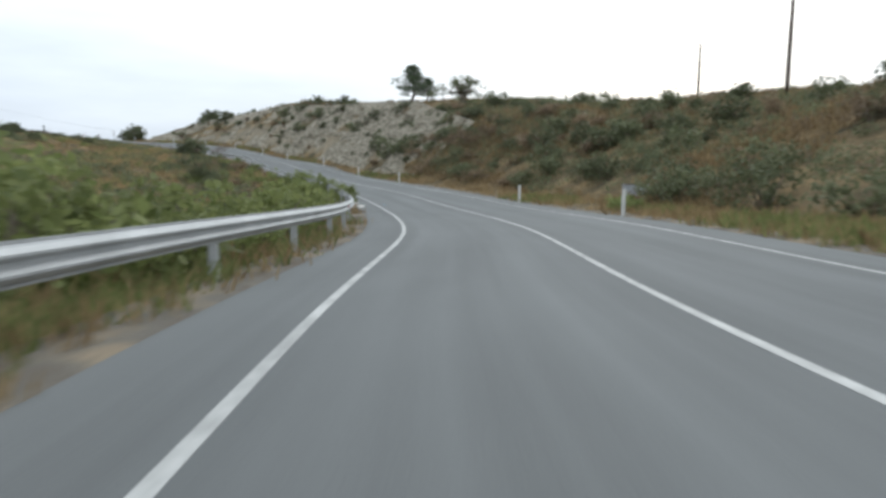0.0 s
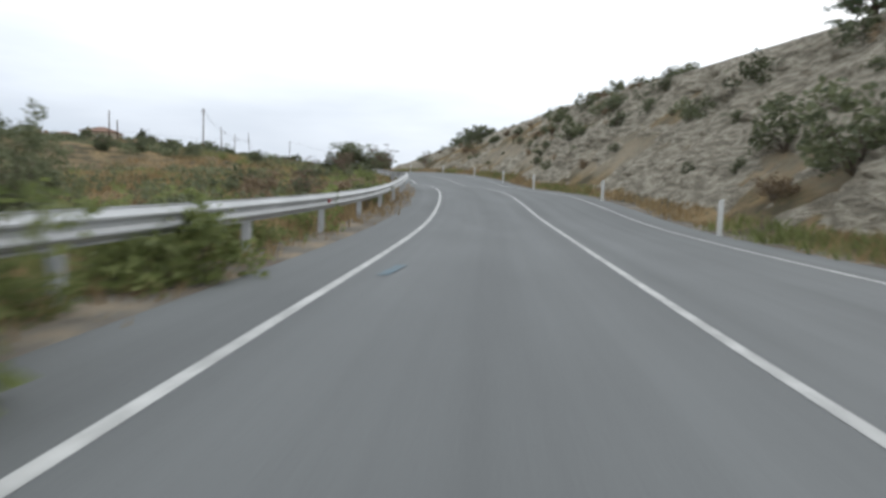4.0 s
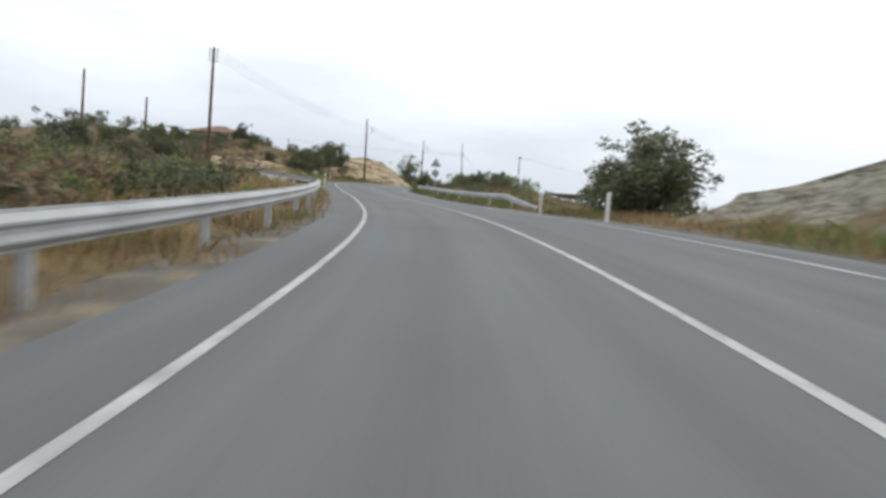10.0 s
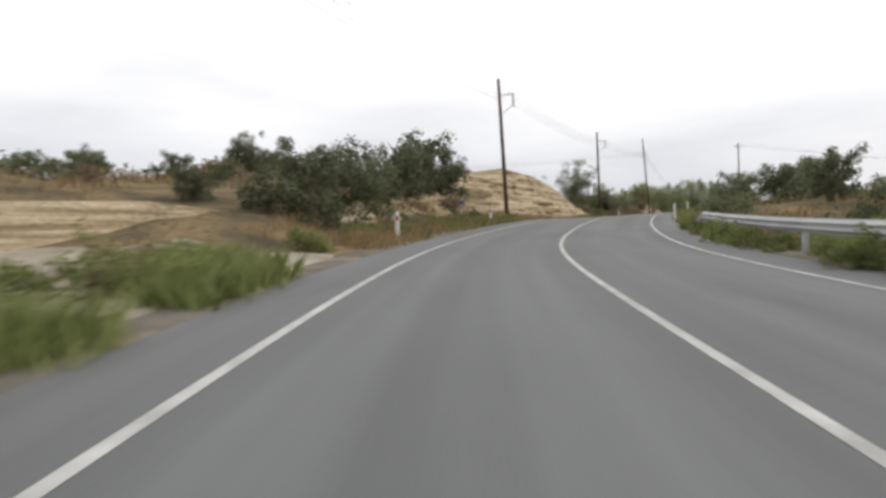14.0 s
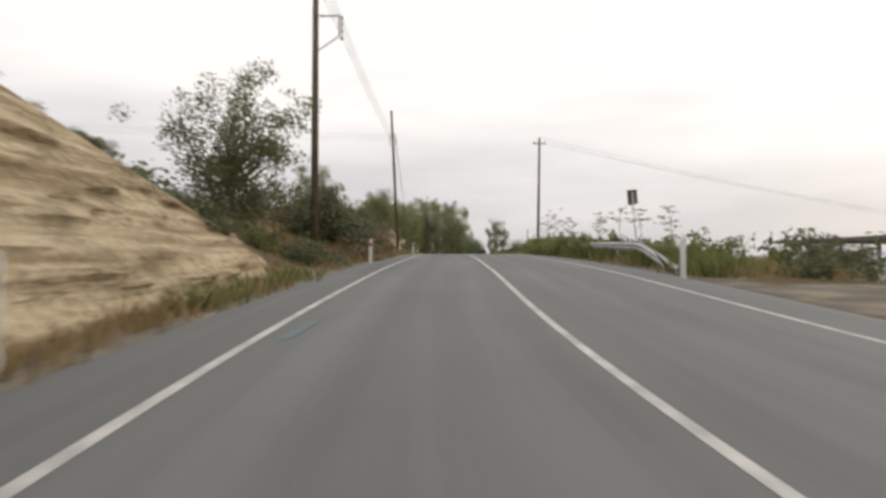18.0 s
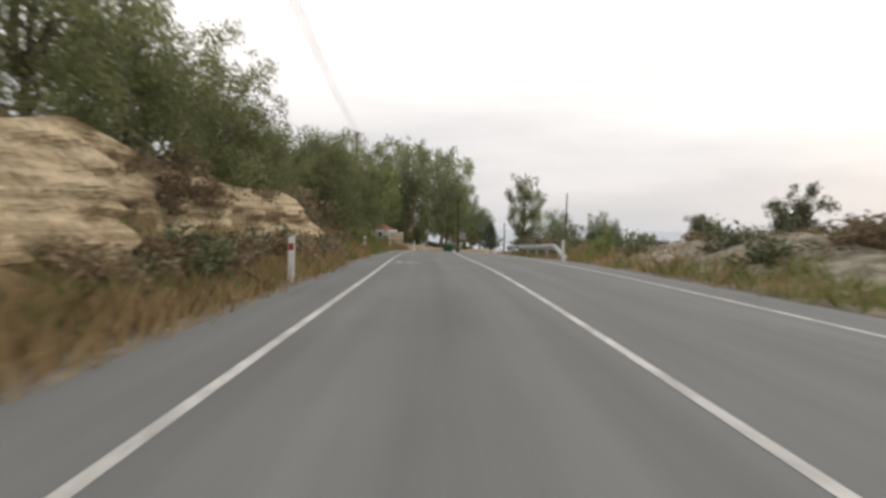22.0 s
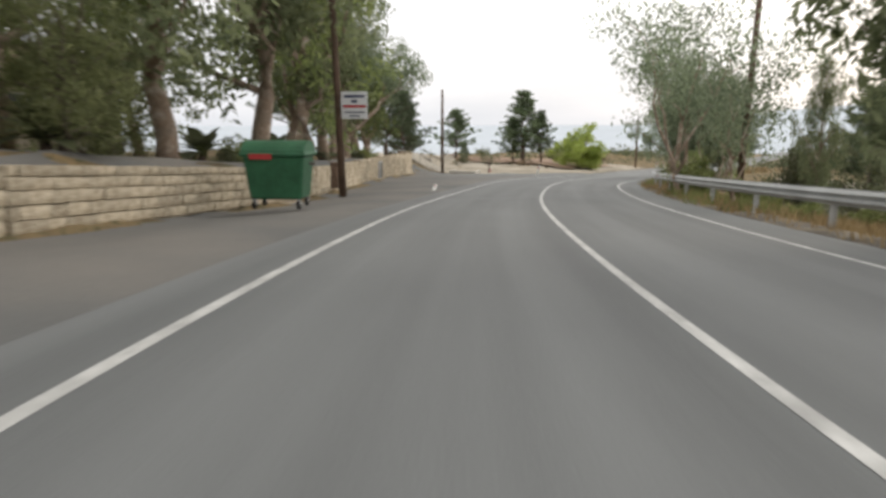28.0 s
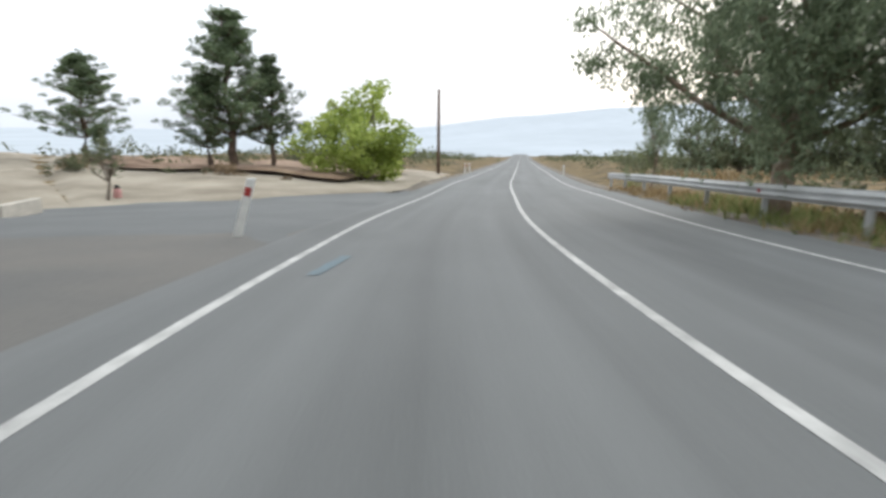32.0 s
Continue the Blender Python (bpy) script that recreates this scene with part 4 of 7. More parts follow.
    for i in range(11):
        az, out, up = i * 2.4, r.uniform(0.1, 0.62), r.uniform(0.25, 0.95)
        tip = Vector((out * math.cos(az), out * math.sin(az), up))
        limbs.append((bent(r, (0, 0, -0.1), tip, 3, 0.08), [0.022, 0.016, 0.011, 0.004]))
        for k in range(3):
            cs.append(tip + Vector((r.gauss(0, .17), r.gauss(0, .17), r.gauss(-.08, .14))))
            rs.append(r.uniform(0.14, 0.28))
    trunk = limbs_mesh("branchwork", 0, [Vector((0, 0, -.1)), Vector((0, 0, .25))], [0.03, 0.02], limbs, BARK_GREY)
    return trunk, leaf_mesh("foliage", cs, rs, 750, 0.125, leaves, seed, -0.2 if kind in ("green", "thistle") else 0.0, 0.5)


FOREST = {k: [make_tree(k, 11 * n + i) for i in range(c)] for n, (k, c) in enumerate((("euc", 4), ("fresh", 2), ("sparse", 2), ("weep", 2), ("column", 2), ("pine", 4), ("carob", 4), ("lime", 1), ("oak", 3), ("thin", 2), ("shrub", 4), ("dry", 3), ("green", 3), ("dark", 3), ("thistle", 3)))}
KINDS = {
    "euc": ("eucalyptus_tree", "tall eucalyptus with peeling pale bark and grey-green leaves", "tree", 14.0),
    "fresh": ("eucalyptus_tree", "tall eucalyptus with pale bark and fresh green leaves", "tree", 14.0),
    "sparse": ("eucalyptus_tree", "tall sparse eucalyptus with open branches behind the guard rail", "tree", 14.0),
    "weep": ("eucalyptus_tree", "broad eucalyptus with long drooping branches beside the guard rail", "tree", 12.5),
    "column": ("eucalyptus_tree", "slender eucalyptus with a white trunk behind the guard rail", "tree", 11.2),
    "pine": ("pine_tree", "dark green pine with a conical open crown", "tree", 7.2),
    "carob": ("carob_tree", "rounded dark green carob tree on dry ground", "tree", 3.9),
    "oak": ("evergreen_tree", "dense dark green evergreen tree above the road bank", "tree", 7.2),
    "lime": ("broadleaf_tree", "round bright green tree on dry ground", "tree", 3.9),
    "thin": ("young_tree", "thin sparse-leaved young tree on the ridge", "tree", 3.4),
    "shrub": ("shrub", "dusty olive-green shrub on the dry slope", "shrub", 1.1),
    "dry": ("dry_shrub", "brown dried-out shrub among the straw grass", "shrub", 1.1),
    "green": ("weed_clump", "fresh green weed clump at the road's edge", "weeds", 1.1),
    "thistle": ("thistle_clump", "grey-green thistle clump behind the guard rail", "weeds", 1.1),
    "dark": ("evergreen_bush", "dark green dense shrub on the slope", "shrub", 1.1),
}
_plants = random.Random(5)


def plant(kind, s, d, height, wide=1.0, sink=0.05, label="", group=""):
    name, text, cat, usual = KINDS[kind]
    trunk, crown = _plants.choice(FOREST[kind])
    k = height / usual
    ob = thing(name, on_land(s, d, sink, _plants.uniform(0, 360)), label or text, cat, group or cat + "s by the road")
    low = kind in ("shrub", "dry", "green", "dark", "thistle")
    m = Matrix.Diagonal((k * wide, k * wide, k, 1))
    stem_ob = part("branchwork" if low else "trunk", trunk, None, ob, m=m)
    if low:
        tagged(stem_ob, kind="stuff")
    part("foliage" if low else "crown", crown, None, ob, m=m)
    return ob


def blades(name, places, material, seed, tall, per=7, wide=0.02, spread=0.16):
    """Tufts of thin blades at the places given."""
    r = np.random.default_rng(seed)
    p = np.repeat(np.asarray(places), per, 0)
    n = len(p)
    p = p + np.stack([r.normal(size=n) * spread, r.normal(size=n) * spread, np.zeros(n)], -1)
    h = tall * (0.5 + 0.9 * r.random(n))
    az = r.random(n) * 6.283
    lean = np.stack([r.normal(size=n), r.normal(size=n), np.zeros(n)], -1) * (h * 0.35)[:, None]
    side = np.stack([np.cos(az), np.sin(az), np.zeros(n)], -1) * wide
    top = p + lean
    top[:, 2] += h
    mid = p + lean * 0.35
    mid[:, 2] += h * 0.55
    base = p.copy()
    base[:, 2] -= 0.05
    v = np.stack([base - side, base + side, mid + side * 0.8, top, mid - side * 0.8], 1).reshape(-1, 3)
    me = bpy.data.meshes.new(name)
    me.vertices.add(5 * n)
    me.vertices.foreach_set("co", v.ravel())
    me.loops.add(5 * n)
    me.loops.foreach_set("vertex_index", np.arange(5 * n, dtype=np.int32))
    me.polygons.add(n)
    me.polygons.foreach_set("loop_start", np.arange(0, 5 * n, 5, dtype=np.int32))
    me.update(calc_edges=True)
    me.materials.append(material)
    return new(name, me)


def scatter(seed, count, s0, s1, d0, d1, keep=0.0, f=0.12):
    """Places on the land between s0 and s1, d0 and d1, gathered in patches."""
    r = np.random.default_rng(seed)
    s, d = r.uniform(s0, s1, count), d0 + (d1 - d0) * r.random(count)
    x, y, _ = road_point(s, d)
    ok = wave(x, y, f, seed % 7) + 0.5 * wave(x, y, f * 4, seed % 5) > keep
    s, d = s[ok], d[ok]
    x, y, _ = road_point(s, d)
    return s, d, np.stack([x, y, land(s, d)], -1)


# ---- guard rails ----
BEAM = ((0.0, -0.155), (0.0, -0.13), (0.035, -0.115), (0.075, -0.075), (0.075, -0.055), (0.03, -0.02), (0.03, 0.02), (0.075, 0.055), (0.075, 0.075), (0.035, 0.115), (0.0, 0.13), (0.0, 0.155))


def sweep(pts, profile, side, thick=0.004):
    """A W-beam along points, its ribs turned to the road (side: +1 if the road lies to the right)."""
    bm = bmesh.new()
    rings = []
    for i, p in enumerate(pts):
        a, b = Vector(pts[max(0, i - 1)]), Vector(pts[min(len(pts) - 1, i + 1)])
        t = (b - a).normalized()
        out = Vector((t.y, -t.x, 0)).normalized() * side
        up = Vector((0, 0, 1))
        ring = [bm.verts.new(Vector(p) + out * q + up * z) for q, z in profile]
        ring += [bm.verts.new(Vector(p) + out * (q - 0.02) + up * z) for q, z in reversed(profile)]
        rings.append(ring)
    n = len(rings[0])
    for a, b in zip(rings, rings[1:]):
        for j in range(n):
            bm.faces.new((a[j], a[(j + 1) % n], b[(j + 1) % n], b[j]))
    for rg in (rings[0], rings[-1]):
        for j in range(n // 2 - 1):
            bm.faces.new((rg[j], rg[j + 1], rg[n - 2 - j], rg[n - 1 - j]))
    bmesh.ops.recalc_face_normals(bm, faces=bm.faces)
    return bm


def guard_rail(line, side, label, top=0.80, start_down=False, end_down=False, span=4.0):
    """line: s, d pairs; the beam follows them, and a post stands every span metres."""
    s_of = np.array([p[0] for p in line], float)
    d_of = np.array([p[1] for p in line], float)
    lo, hi = s_of[0], s_of[-1]

    def at(s):
        d = float(np.interp(s, s_of, d_of))
        x, y, z = road_point(s, d)
        h = top - 0.155
        if start_down:
            h = min(h, 0.05 + (s - lo) / 5.0 * h)
        if end_down:
            h = min(h, 0.05 + (hi - s) / 5.0 * h)
        return Vector((float(x), float(y), float(z) + h))

    mid = (lo + hi) / 2
    rail = thing("guard_rail", Matrix.Translation(at(lo) - Vector((0, 0, 0.5))), label, "guard rail", "guard rails")
    inv = rail.matrix_basis.inverted()
    n = max(1, round((hi - lo) / span))
    edges = np.linspace(lo, hi, n + 1)
    for a, b in zip(edges, edges[1:]):
        pts = [at(s) for s in np.linspace(a - 0.02, b + 0.12, 5)]
        pts = [inv @ p for p in pts]
        part("beam", sweep(pts, BEAM, side), STEEL, rail, smooth=False)
    bm = bmesh.new()
    for q in (-0.055, 0.055):
        box(bm, q, 0, -1.15, 0.012, 0.06, 1.22)
    box(bm, 0, 0, -1.15, 0.11, 0.01, 1.22)
    box(bm, 0.075 * side, 0, -0.12, 0.07, 0.10, 0.24)
    post_mesh = finish(bm, "post", STEEL)
    for s in edges:
        p = at(s)
        if (start_down and s < lo + 2) or (end_down and s > hi - 2):
            continue
        ob = part("post", post_mesh, None, rail)
        ob.matrix_basis = Matrix.Translation(inv @ p) @ pose(0, 0, 0, 0, 0, heading(s)) @ Matrix.Translation((-0.115 * side, 0, 0))
    bm = bmesh.new()
    box(bm, 0.10 * side, 0, 0.02, 0.03, 0.12, 0.09, 0.008)
    ref_mesh = finish(bm, "reflector", RED)
    for s in edges[2::6]:
        ob = part("reflector", ref_mesh, None, rail, "red reflector")
        ob.matrix_basis = Matrix.Translation(inv @ at(s)) @ pose(0, 0, 0, 0, 0, heading(s)) @ Matrix.Translation((-0.055 * side, 0, -0.06))
    return rail


# ---- marker posts ----
def marker_meshes():
    bm = bmesh.new()
    box(bm, 0, 0, -0.2, 0.13, 0.055, 1.12, 0.012)
    for v in bm.verts:
        if v.co.z > 0.85:
            v.co.z += 0.35 * (v.co.x + 0.065)
    body = finish(bm, "body", WHITE)
    bm = bmesh.new()
    box(bm, 0, -0.031, 0.66, 0.10, 0.008, 0.14, 0.003)
    return body, finish(bm, "reflector", RED), None


MARK_BODY, MARK_RED, _ = marker_meshes()
bm = bmesh.new()
box(bm, 0, 0.031, 0.70, 0.05, 0.008, 0.12, 0.003)
MARK_DARK = finish(bm, "reflector", DARKREF)


def marker(s, d, lean=0.0):
    left = d < 0
    ob = thing("marker_post", on_land(s, d, 0.0) @ pose(0, 0, 0, lean, lean * 0.6, 0), "white plastic roadside marker post with a red reflector" if left else "white plastic roadside marker post seen from behind", "marker post", "marker posts along the road")
    x, y, z = road_point(s, d)
    ob.matrix_basis = pose(float(x), float(y), float(z), lean, lean * 0.6, heading(s))
    part("body", MARK_BODY, None, ob)
    part("reflector", MARK_RED if left else MARK_DARK, None, ob, "red reflector" if left else "dark reflector")
    return ob


# ---- utility poles ----
def insulator(bm, x, y, z):
    tube(bm, [(x, y, z), (x, y, z + 0.03), (x, y, z + 0.05), (x, y, z + 0.09), (x, y, z + 0.12), (x, y, z + 0.17)], [0.03, 0.055, 0.035, 0.055, 0.04, 0.02], 8)
    return bm


def utility_pole(s, d, height, style="plain", turn=0.0, lean=(0, 0), low=0.0, label=""):
    m = on_land(s, d, 0.0, turn)
    m = m @ pose(0, 0, 0, lean[0], lean[1], 0)
    ob = thing("utility_pole", m, label or "dark creosoted wooden utility pole beside the road", "utility pole", "utility poles")
    bm = bmesh.new()
    tube(bm, [(0, 0, -0.6), (0, 0, height * 0.5), (0, 0, height)], [0.15, 0.125, 0.10], 12)
    part("pole", bm, POLEWOOD, ob, smooth=True)
    tops = []
    if style == "bracket":
        bm = bmesh.new()
        z0, z1 = height - 1.1, height - 2.1
        tube(bm, [(0.08, 0, z0), (0.85, 0, z0 + 0.02)], [0.03, 0.03], 6)
        tube(bm, [(0.85, 0, z0 + 0.05), (0.85, 0, z1 + 0.25)], [0.025, 0.025], 6)
        tube(bm, [(0.08, 0, z1 - 0.25), (0.85, 0, z1 + 0.28)], [0.025, 0.025], 6)
        part("bracket", bm, STEEL_DARK, ob, "dark steel side bracket")
        for k in range(4):
            bm = insulator(bmesh.new(), 0.95, 0, z0 - 0.15 - 0.24 * k)
            part("insulator", bm, INSUL, ob)
            tops.append((0.95, 0, z0 - 0.05 - 0.24 * k))
    elif style == "cross":
        bm = box(bmesh.new(), 0, 0.1, height - 0.55, 1.3, 0.09, 0.11, 0.01)
        part("crossarm", bm, POLEWOOD, ob)
        for q in (-0.55, 0.0, 0.55):
            zz = height - 0.44 if q else height
            bm = insulator(bmesh.new(), q, 0.1 if q else 0, zz)
            part("insulator", bm, INSUL, ob)
            tops.append((q, 0.1 if q else 0, zz + 0.16))
    elif style == "rack":
        for k in range(4):
            z = height - 0.25 - low - 0.28 * k
            bm = bmesh.new()
            tube(bm, [(-0.30, 0, z), (0.30, 0, z)], [0.022, 0.022], 6)
            part("arm", bm, STEEL_DARK, ob)
            for q in (-0.30, 0.30):
                part("insulator", insulator(bmesh.new(), q, 0, z), INSUL, ob)
            tops.append((0.30, 0, z + 0.14))
    return ob, [m @ Vector(t) for t in tops] if tops else [m @ Vector((0, 0, height - 0.1 - 0.25 * k)) for k in range(3)]


def wires(a, b, sag=0.5):
    """One hanging wire for each pair of places."""
    for p, q in zip(a, b):
        pts = [p.lerp(q, t) - Vector((0, 0, 4 * sag * t * (1 - t))) for t in np.linspace(0, 1, 13)]
        bm = tube(bmesh.new(), [v - p for v in pts], [0.009] * 13, 4)
        ob = new("overhead_wire", finish(bm, "overhead_wire", WIRE))
        ob.matrix_basis = Matrix.Translation(p)
        tagged(ob, "thin grey overhead wire between utility poles", "wire", "overhead wires")

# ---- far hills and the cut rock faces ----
# flat as sea to the west, hills to the east; haze is only colour
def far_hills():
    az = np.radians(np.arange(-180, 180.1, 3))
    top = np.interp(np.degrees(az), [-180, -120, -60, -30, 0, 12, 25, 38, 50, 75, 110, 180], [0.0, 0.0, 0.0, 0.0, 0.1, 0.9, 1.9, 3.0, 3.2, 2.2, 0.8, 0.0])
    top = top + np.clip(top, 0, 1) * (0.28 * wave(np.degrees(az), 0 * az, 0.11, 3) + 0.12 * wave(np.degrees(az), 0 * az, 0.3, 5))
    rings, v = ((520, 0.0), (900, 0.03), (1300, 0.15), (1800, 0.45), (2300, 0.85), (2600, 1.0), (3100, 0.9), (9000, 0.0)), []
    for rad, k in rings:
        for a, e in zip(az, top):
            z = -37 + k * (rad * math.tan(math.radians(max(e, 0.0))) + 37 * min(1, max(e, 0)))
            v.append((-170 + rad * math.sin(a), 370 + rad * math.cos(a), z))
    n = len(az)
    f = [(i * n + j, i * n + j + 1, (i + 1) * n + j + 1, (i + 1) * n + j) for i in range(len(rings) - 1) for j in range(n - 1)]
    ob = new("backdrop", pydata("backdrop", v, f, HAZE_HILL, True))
    tagged(ob, "far hills and sea, distance haze painted as pale blue-grey", "hills", kind="structure")


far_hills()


def rock_face(name, s0, s1, foot, crest, side, material, label, step=0.35, rows=26, jut=0.35, bed=0.0, seed=1):
    """A cut face between the foot line and the crest line (d, h over the road's edge by s), with ledges and hollows."""
    ss = np.arange(s0, s1 + step * .5, step)
    v = []
    lvl = np.linspace(0, 1, rows)
    for i, s in enumerate(ss):
        fd, fh = np.interp(s, foot[0], foot[1]), np.interp(s, foot[0], foot[2])
        cd, ch = np.interp(s, crest[0], crest[1]), np.interp(s, crest[0], crest[2])
        h = fh + (ch - fh) * lvl
        dd = fd + (cd - fd) * lvl
        u = np.full(rows, s)
        out = jut * (0.6 * wave(u, h, 0.35, seed) + 0.45 * wave(u, h, 0.9, seed + 1) + 0.25 * wave(u, h, 2.2, seed + 2))
        if bed:
            out = out + bed * wave(0.06 * u, h, 2.6, seed + 3) + 0.5 * bed * wave(0.2 * u, h, 6.0, seed + 4)
        out = out * np.clip(np.minimum(lvl, 1 - lvl) * 8, 0.0, 1) * np.clip(min(s - s0, s1 - s) / 2.0, 0.1, 1) + 0.55
        x, y, _ = road_point(s, side * (dd - out))
        _, _, z = road_point(s, side * 5.0)
        v.append(np.stack([x, y, z + h], -1))
    v = np.stack(v).reshape(-1, 3)
    k = rows
    f = [(i * k + j, i * k + j + 1, (i + 1) * k + j + 1, (i + 1) * k + j) for i in range(len(ss) - 1) for j in range(k - 1)]
    ob = new(name, pydata(name, v.tolist(), f, material, False))
    return tagged(ob, label, "rock face", kind="structure")


rock_face("rock_face_east", 58, 161, ((58, 75, 100, 138, 150, 161), (7.2, 6.6, 6.5, 6.4, 6.6, 7.2), (0.15, 0.1, 0.1, 0.1, 0.1, 0.0)),
          ((58, 75, 88, 100, 122, 138, 150, 161), (14, 15.6, 15.4, 15.0, 15.0, 14.6, 14.2, 9.0), (5.8, 8.4, 8.5, 8.2, 7.9, 6.0, 4.4, 0.3)), 1, CUT_GREY,
          "weathered grey-beige limestone cutting with dry scrub", 0.42, 44, 0.95, 0.16, 2)
rock_face("rock_face_west", 212, 268, ((212, 230, 236, 249, 262, 268), (8.0, 7.4, 6.7, 5.65, 5.75, 6.6), (0.0, 0.0, 0.0, 0.0, 0.0, 0.0)),
          ((212, 218, 230, 235, 243, 250, 256, 262, 268), (9.0, 9.2, 9.4, 9.2, 8.7, 8.4, 8.2, 8.0, 7.6), (0.8, 1.5, 2.2, 3.4, 4.2, 4.1, 3.4, 1.9, 0.3)), -1, CUT_GOLD,
          "golden limestone road cutting with level beds", 0.3, 46, 0.42, 0.26, 5)
rock_face("rock_bank_track", 191, 212.5, ((191, 198, 204, 209, 212.5), (19, 16, 13.2, 10.4, 8.0), (0.1, 0.1, 0.1, 0.1, 0.1)),
          ((191, 198, 204, 209, 212.5), (20.5, 17.4, 14.6, 11.6, 9.0), (0.5, 1.3, 1.7, 1.6, 0.9)), -1, CUT_GOLD,
          "low pale earth bank cut behind the side track", 0.4, 18, 0.35, 0.14, 21)
rock_face("rock_bank_west", 305.5, 342, ((305.5, 310, 318, 342), (7.4, 6.6, 6.6, 6.9), (0.1, 0.1, 0.1, 0.1)),
          ((305.5, 308, 311, 315, 319, 325, 330, 335, 342), (10.5, 9.0, 8.0, 7.7, 7.9, 8.1, 8.0, 8.2, 9.0), (0.2, 0.8, 1.9, 2.7, 2.3, 2.3, 2.6, 2.1, 0.7)), -1, CUT_GOLD,
          "broken golden limestone bank overgrown with scrub", 0.3, 40, 0.95, 0.30, 9)
rock_face("rock_bank_mid", 274, 291, ((274, 291), (5.9, 6.2), (0.1, 0.1)), ((274, 282, 291), (7.6, 7.6, 7.8), (0.6, 1.3, 0.8)), -1, CUT_GOLD,
          "broken golden limestone bank overgrown with scrub", 0.4, 20, 0.45, 0.10, 12)


rock_face("rock_bank_east", 317, 333, ((317, 333), (6.2, 6.0), (0.05, 0.05)), ((317, 323, 333), (8.4, 9.0, 8.4), (0.6, 1.3, 0.8)), 1, CUT_GREY,
          "low pale limestone bank beside the field entrance", 0.35, 20, 0.5, 0.08, 15)


# ---- side tracks, forecourt and the junction ----
def edge_at(i, j, n, m):
    return min(i, n - i, j, m - j) == 0


def apron(name, pts, material, label, lift=0.05, n=14, m=26):
    """A patch over the land between four corners given as s, d."""
    a, b, c, d = [np.array(p, float) for p in pts]
    v, f = [], []
    for i in range(n + 1):
        for j in range(m + 1):
            u, w = i / n, j / m
            p = (a * (1 - u) + b * u) * (1 - w) + (d * (1 - u) + c * u) * w
            x, y, z = road_point(p[0], p[1])
            zz = max(float(land(p[0], p[1])[0]) + lift, float(z) + 0.02 * (1 - min(1, abs(p[1]) / 4.3)) + (0.001 if edge_at(i, j, n, m) else 0.008)) if abs(p[1]) < 5.7 else float(land(p[0], p[1])[0]) + lift
            edge = min(i, n - i, j, m - j) == 0
            v.append((float(x), float(y), zz - (0.12 if edge and abs(p[1]) > 5.0 else 0)))
    f = [(i * (m + 1) + j, i * (m + 1) + j + 1, (i + 1) * (m + 1) + j + 1, (i + 1) * (m + 1) + j) for i in range(n) for j in range(m)]
    ob = new(name, pydata(name, v, f, material, True))
    return tagged(ob, label, "track", kind="structure")


apron("track_west_1", ((177.5, -4.65), (209, -4.7), (206, -15), (192, -12.6)), TRACK, "pale gravel side track leaving the road")
apron("track_west_2", ((297, -4.9), (306, -4.9), (302, -26), (295, -26)), TRACK, "pale dusty track climbing the bank")
apron("track_east_1", ((299, 4.9), (314, 4.9), (312, 16), (302, 18)), TRACK, "pale dusty field entrance beside the road")
apron("layby_east", ((247, 4.9), (262, 4.9), (260, 16), (249, 16)), SHOULDER, "dusty grey layby beside the road")
apron("forecourt", ((371.9, -4.9), (378.8, -4.9), (379.4, -9.2), (377.4, -15.4)), TRACK, "pale dusty concrete drive up to the gate", 0.06)
apron("junction", ((432.5, -4.05), (453, -4.05), (441, -13), (432.5, -17.4)), ASPHALT, "grey asphalt apron at the junction", 0.075)
apron("parking", ((378.5, -4.05), (437, -4.05), (437, -17), (380, -8.5)), EARTH_GREY, "grey earthy strip in front of the stone wall", 0.055, 30, 12)
apron("sand_west", ((440.6, -12.4), (452.6, -4.9), (482, -5.6), (474, -40)), TRACK, "pale sandy waste ground beside the junction", 0.10, 22, 22)
apron("sand_track", ((435.6, -18.2), (440.7, -12.3), (474, -40), (446, -44)), TRACK, "pale sandy track climbing from the junction", 0.10, 22, 22)
apron("soil_bank", ((454, -8.2), (470, -7.6), (476, -24), (463, -29)), RED_SOIL, "low bank of reddish soil behind the sandy ground", 0.42, 22, 22)
apron("sand_east", ((398, 13), (452, 12), (460, 40), (398, 44)), TRACK, "pale sandy field below the road", 0.06, 22, 22)


# ---- rails, marker posts ----
guard_rail(((-40, -4.95), (60, -5.0), (82, -4.9), (150, -4.9), (167, -4.95), (175, -5.3), (182, -7.0), (188, -9.0), (190.8, -9.7)), 1, "galvanised steel guard rail along the bend, with red reflectors")
guard_rail(((168, 5.4), (173, 5.0), (223.5, 4.9)), -1, "galvanised steel guard rail along the outer bend", start_down=True, end_down=True)
guard_rail(((264.8, 4.85), (270, 5.2), (298, 5.6)), -1, "galvanised steel guard rail among tall weeds", start_down=True)
guard_rail(((334.8, 4.6), (340, 5.0), (380, 5.1), (458, 5.1)), -1, "galvanised steel guard rail along the downhill bend", start_down=True)
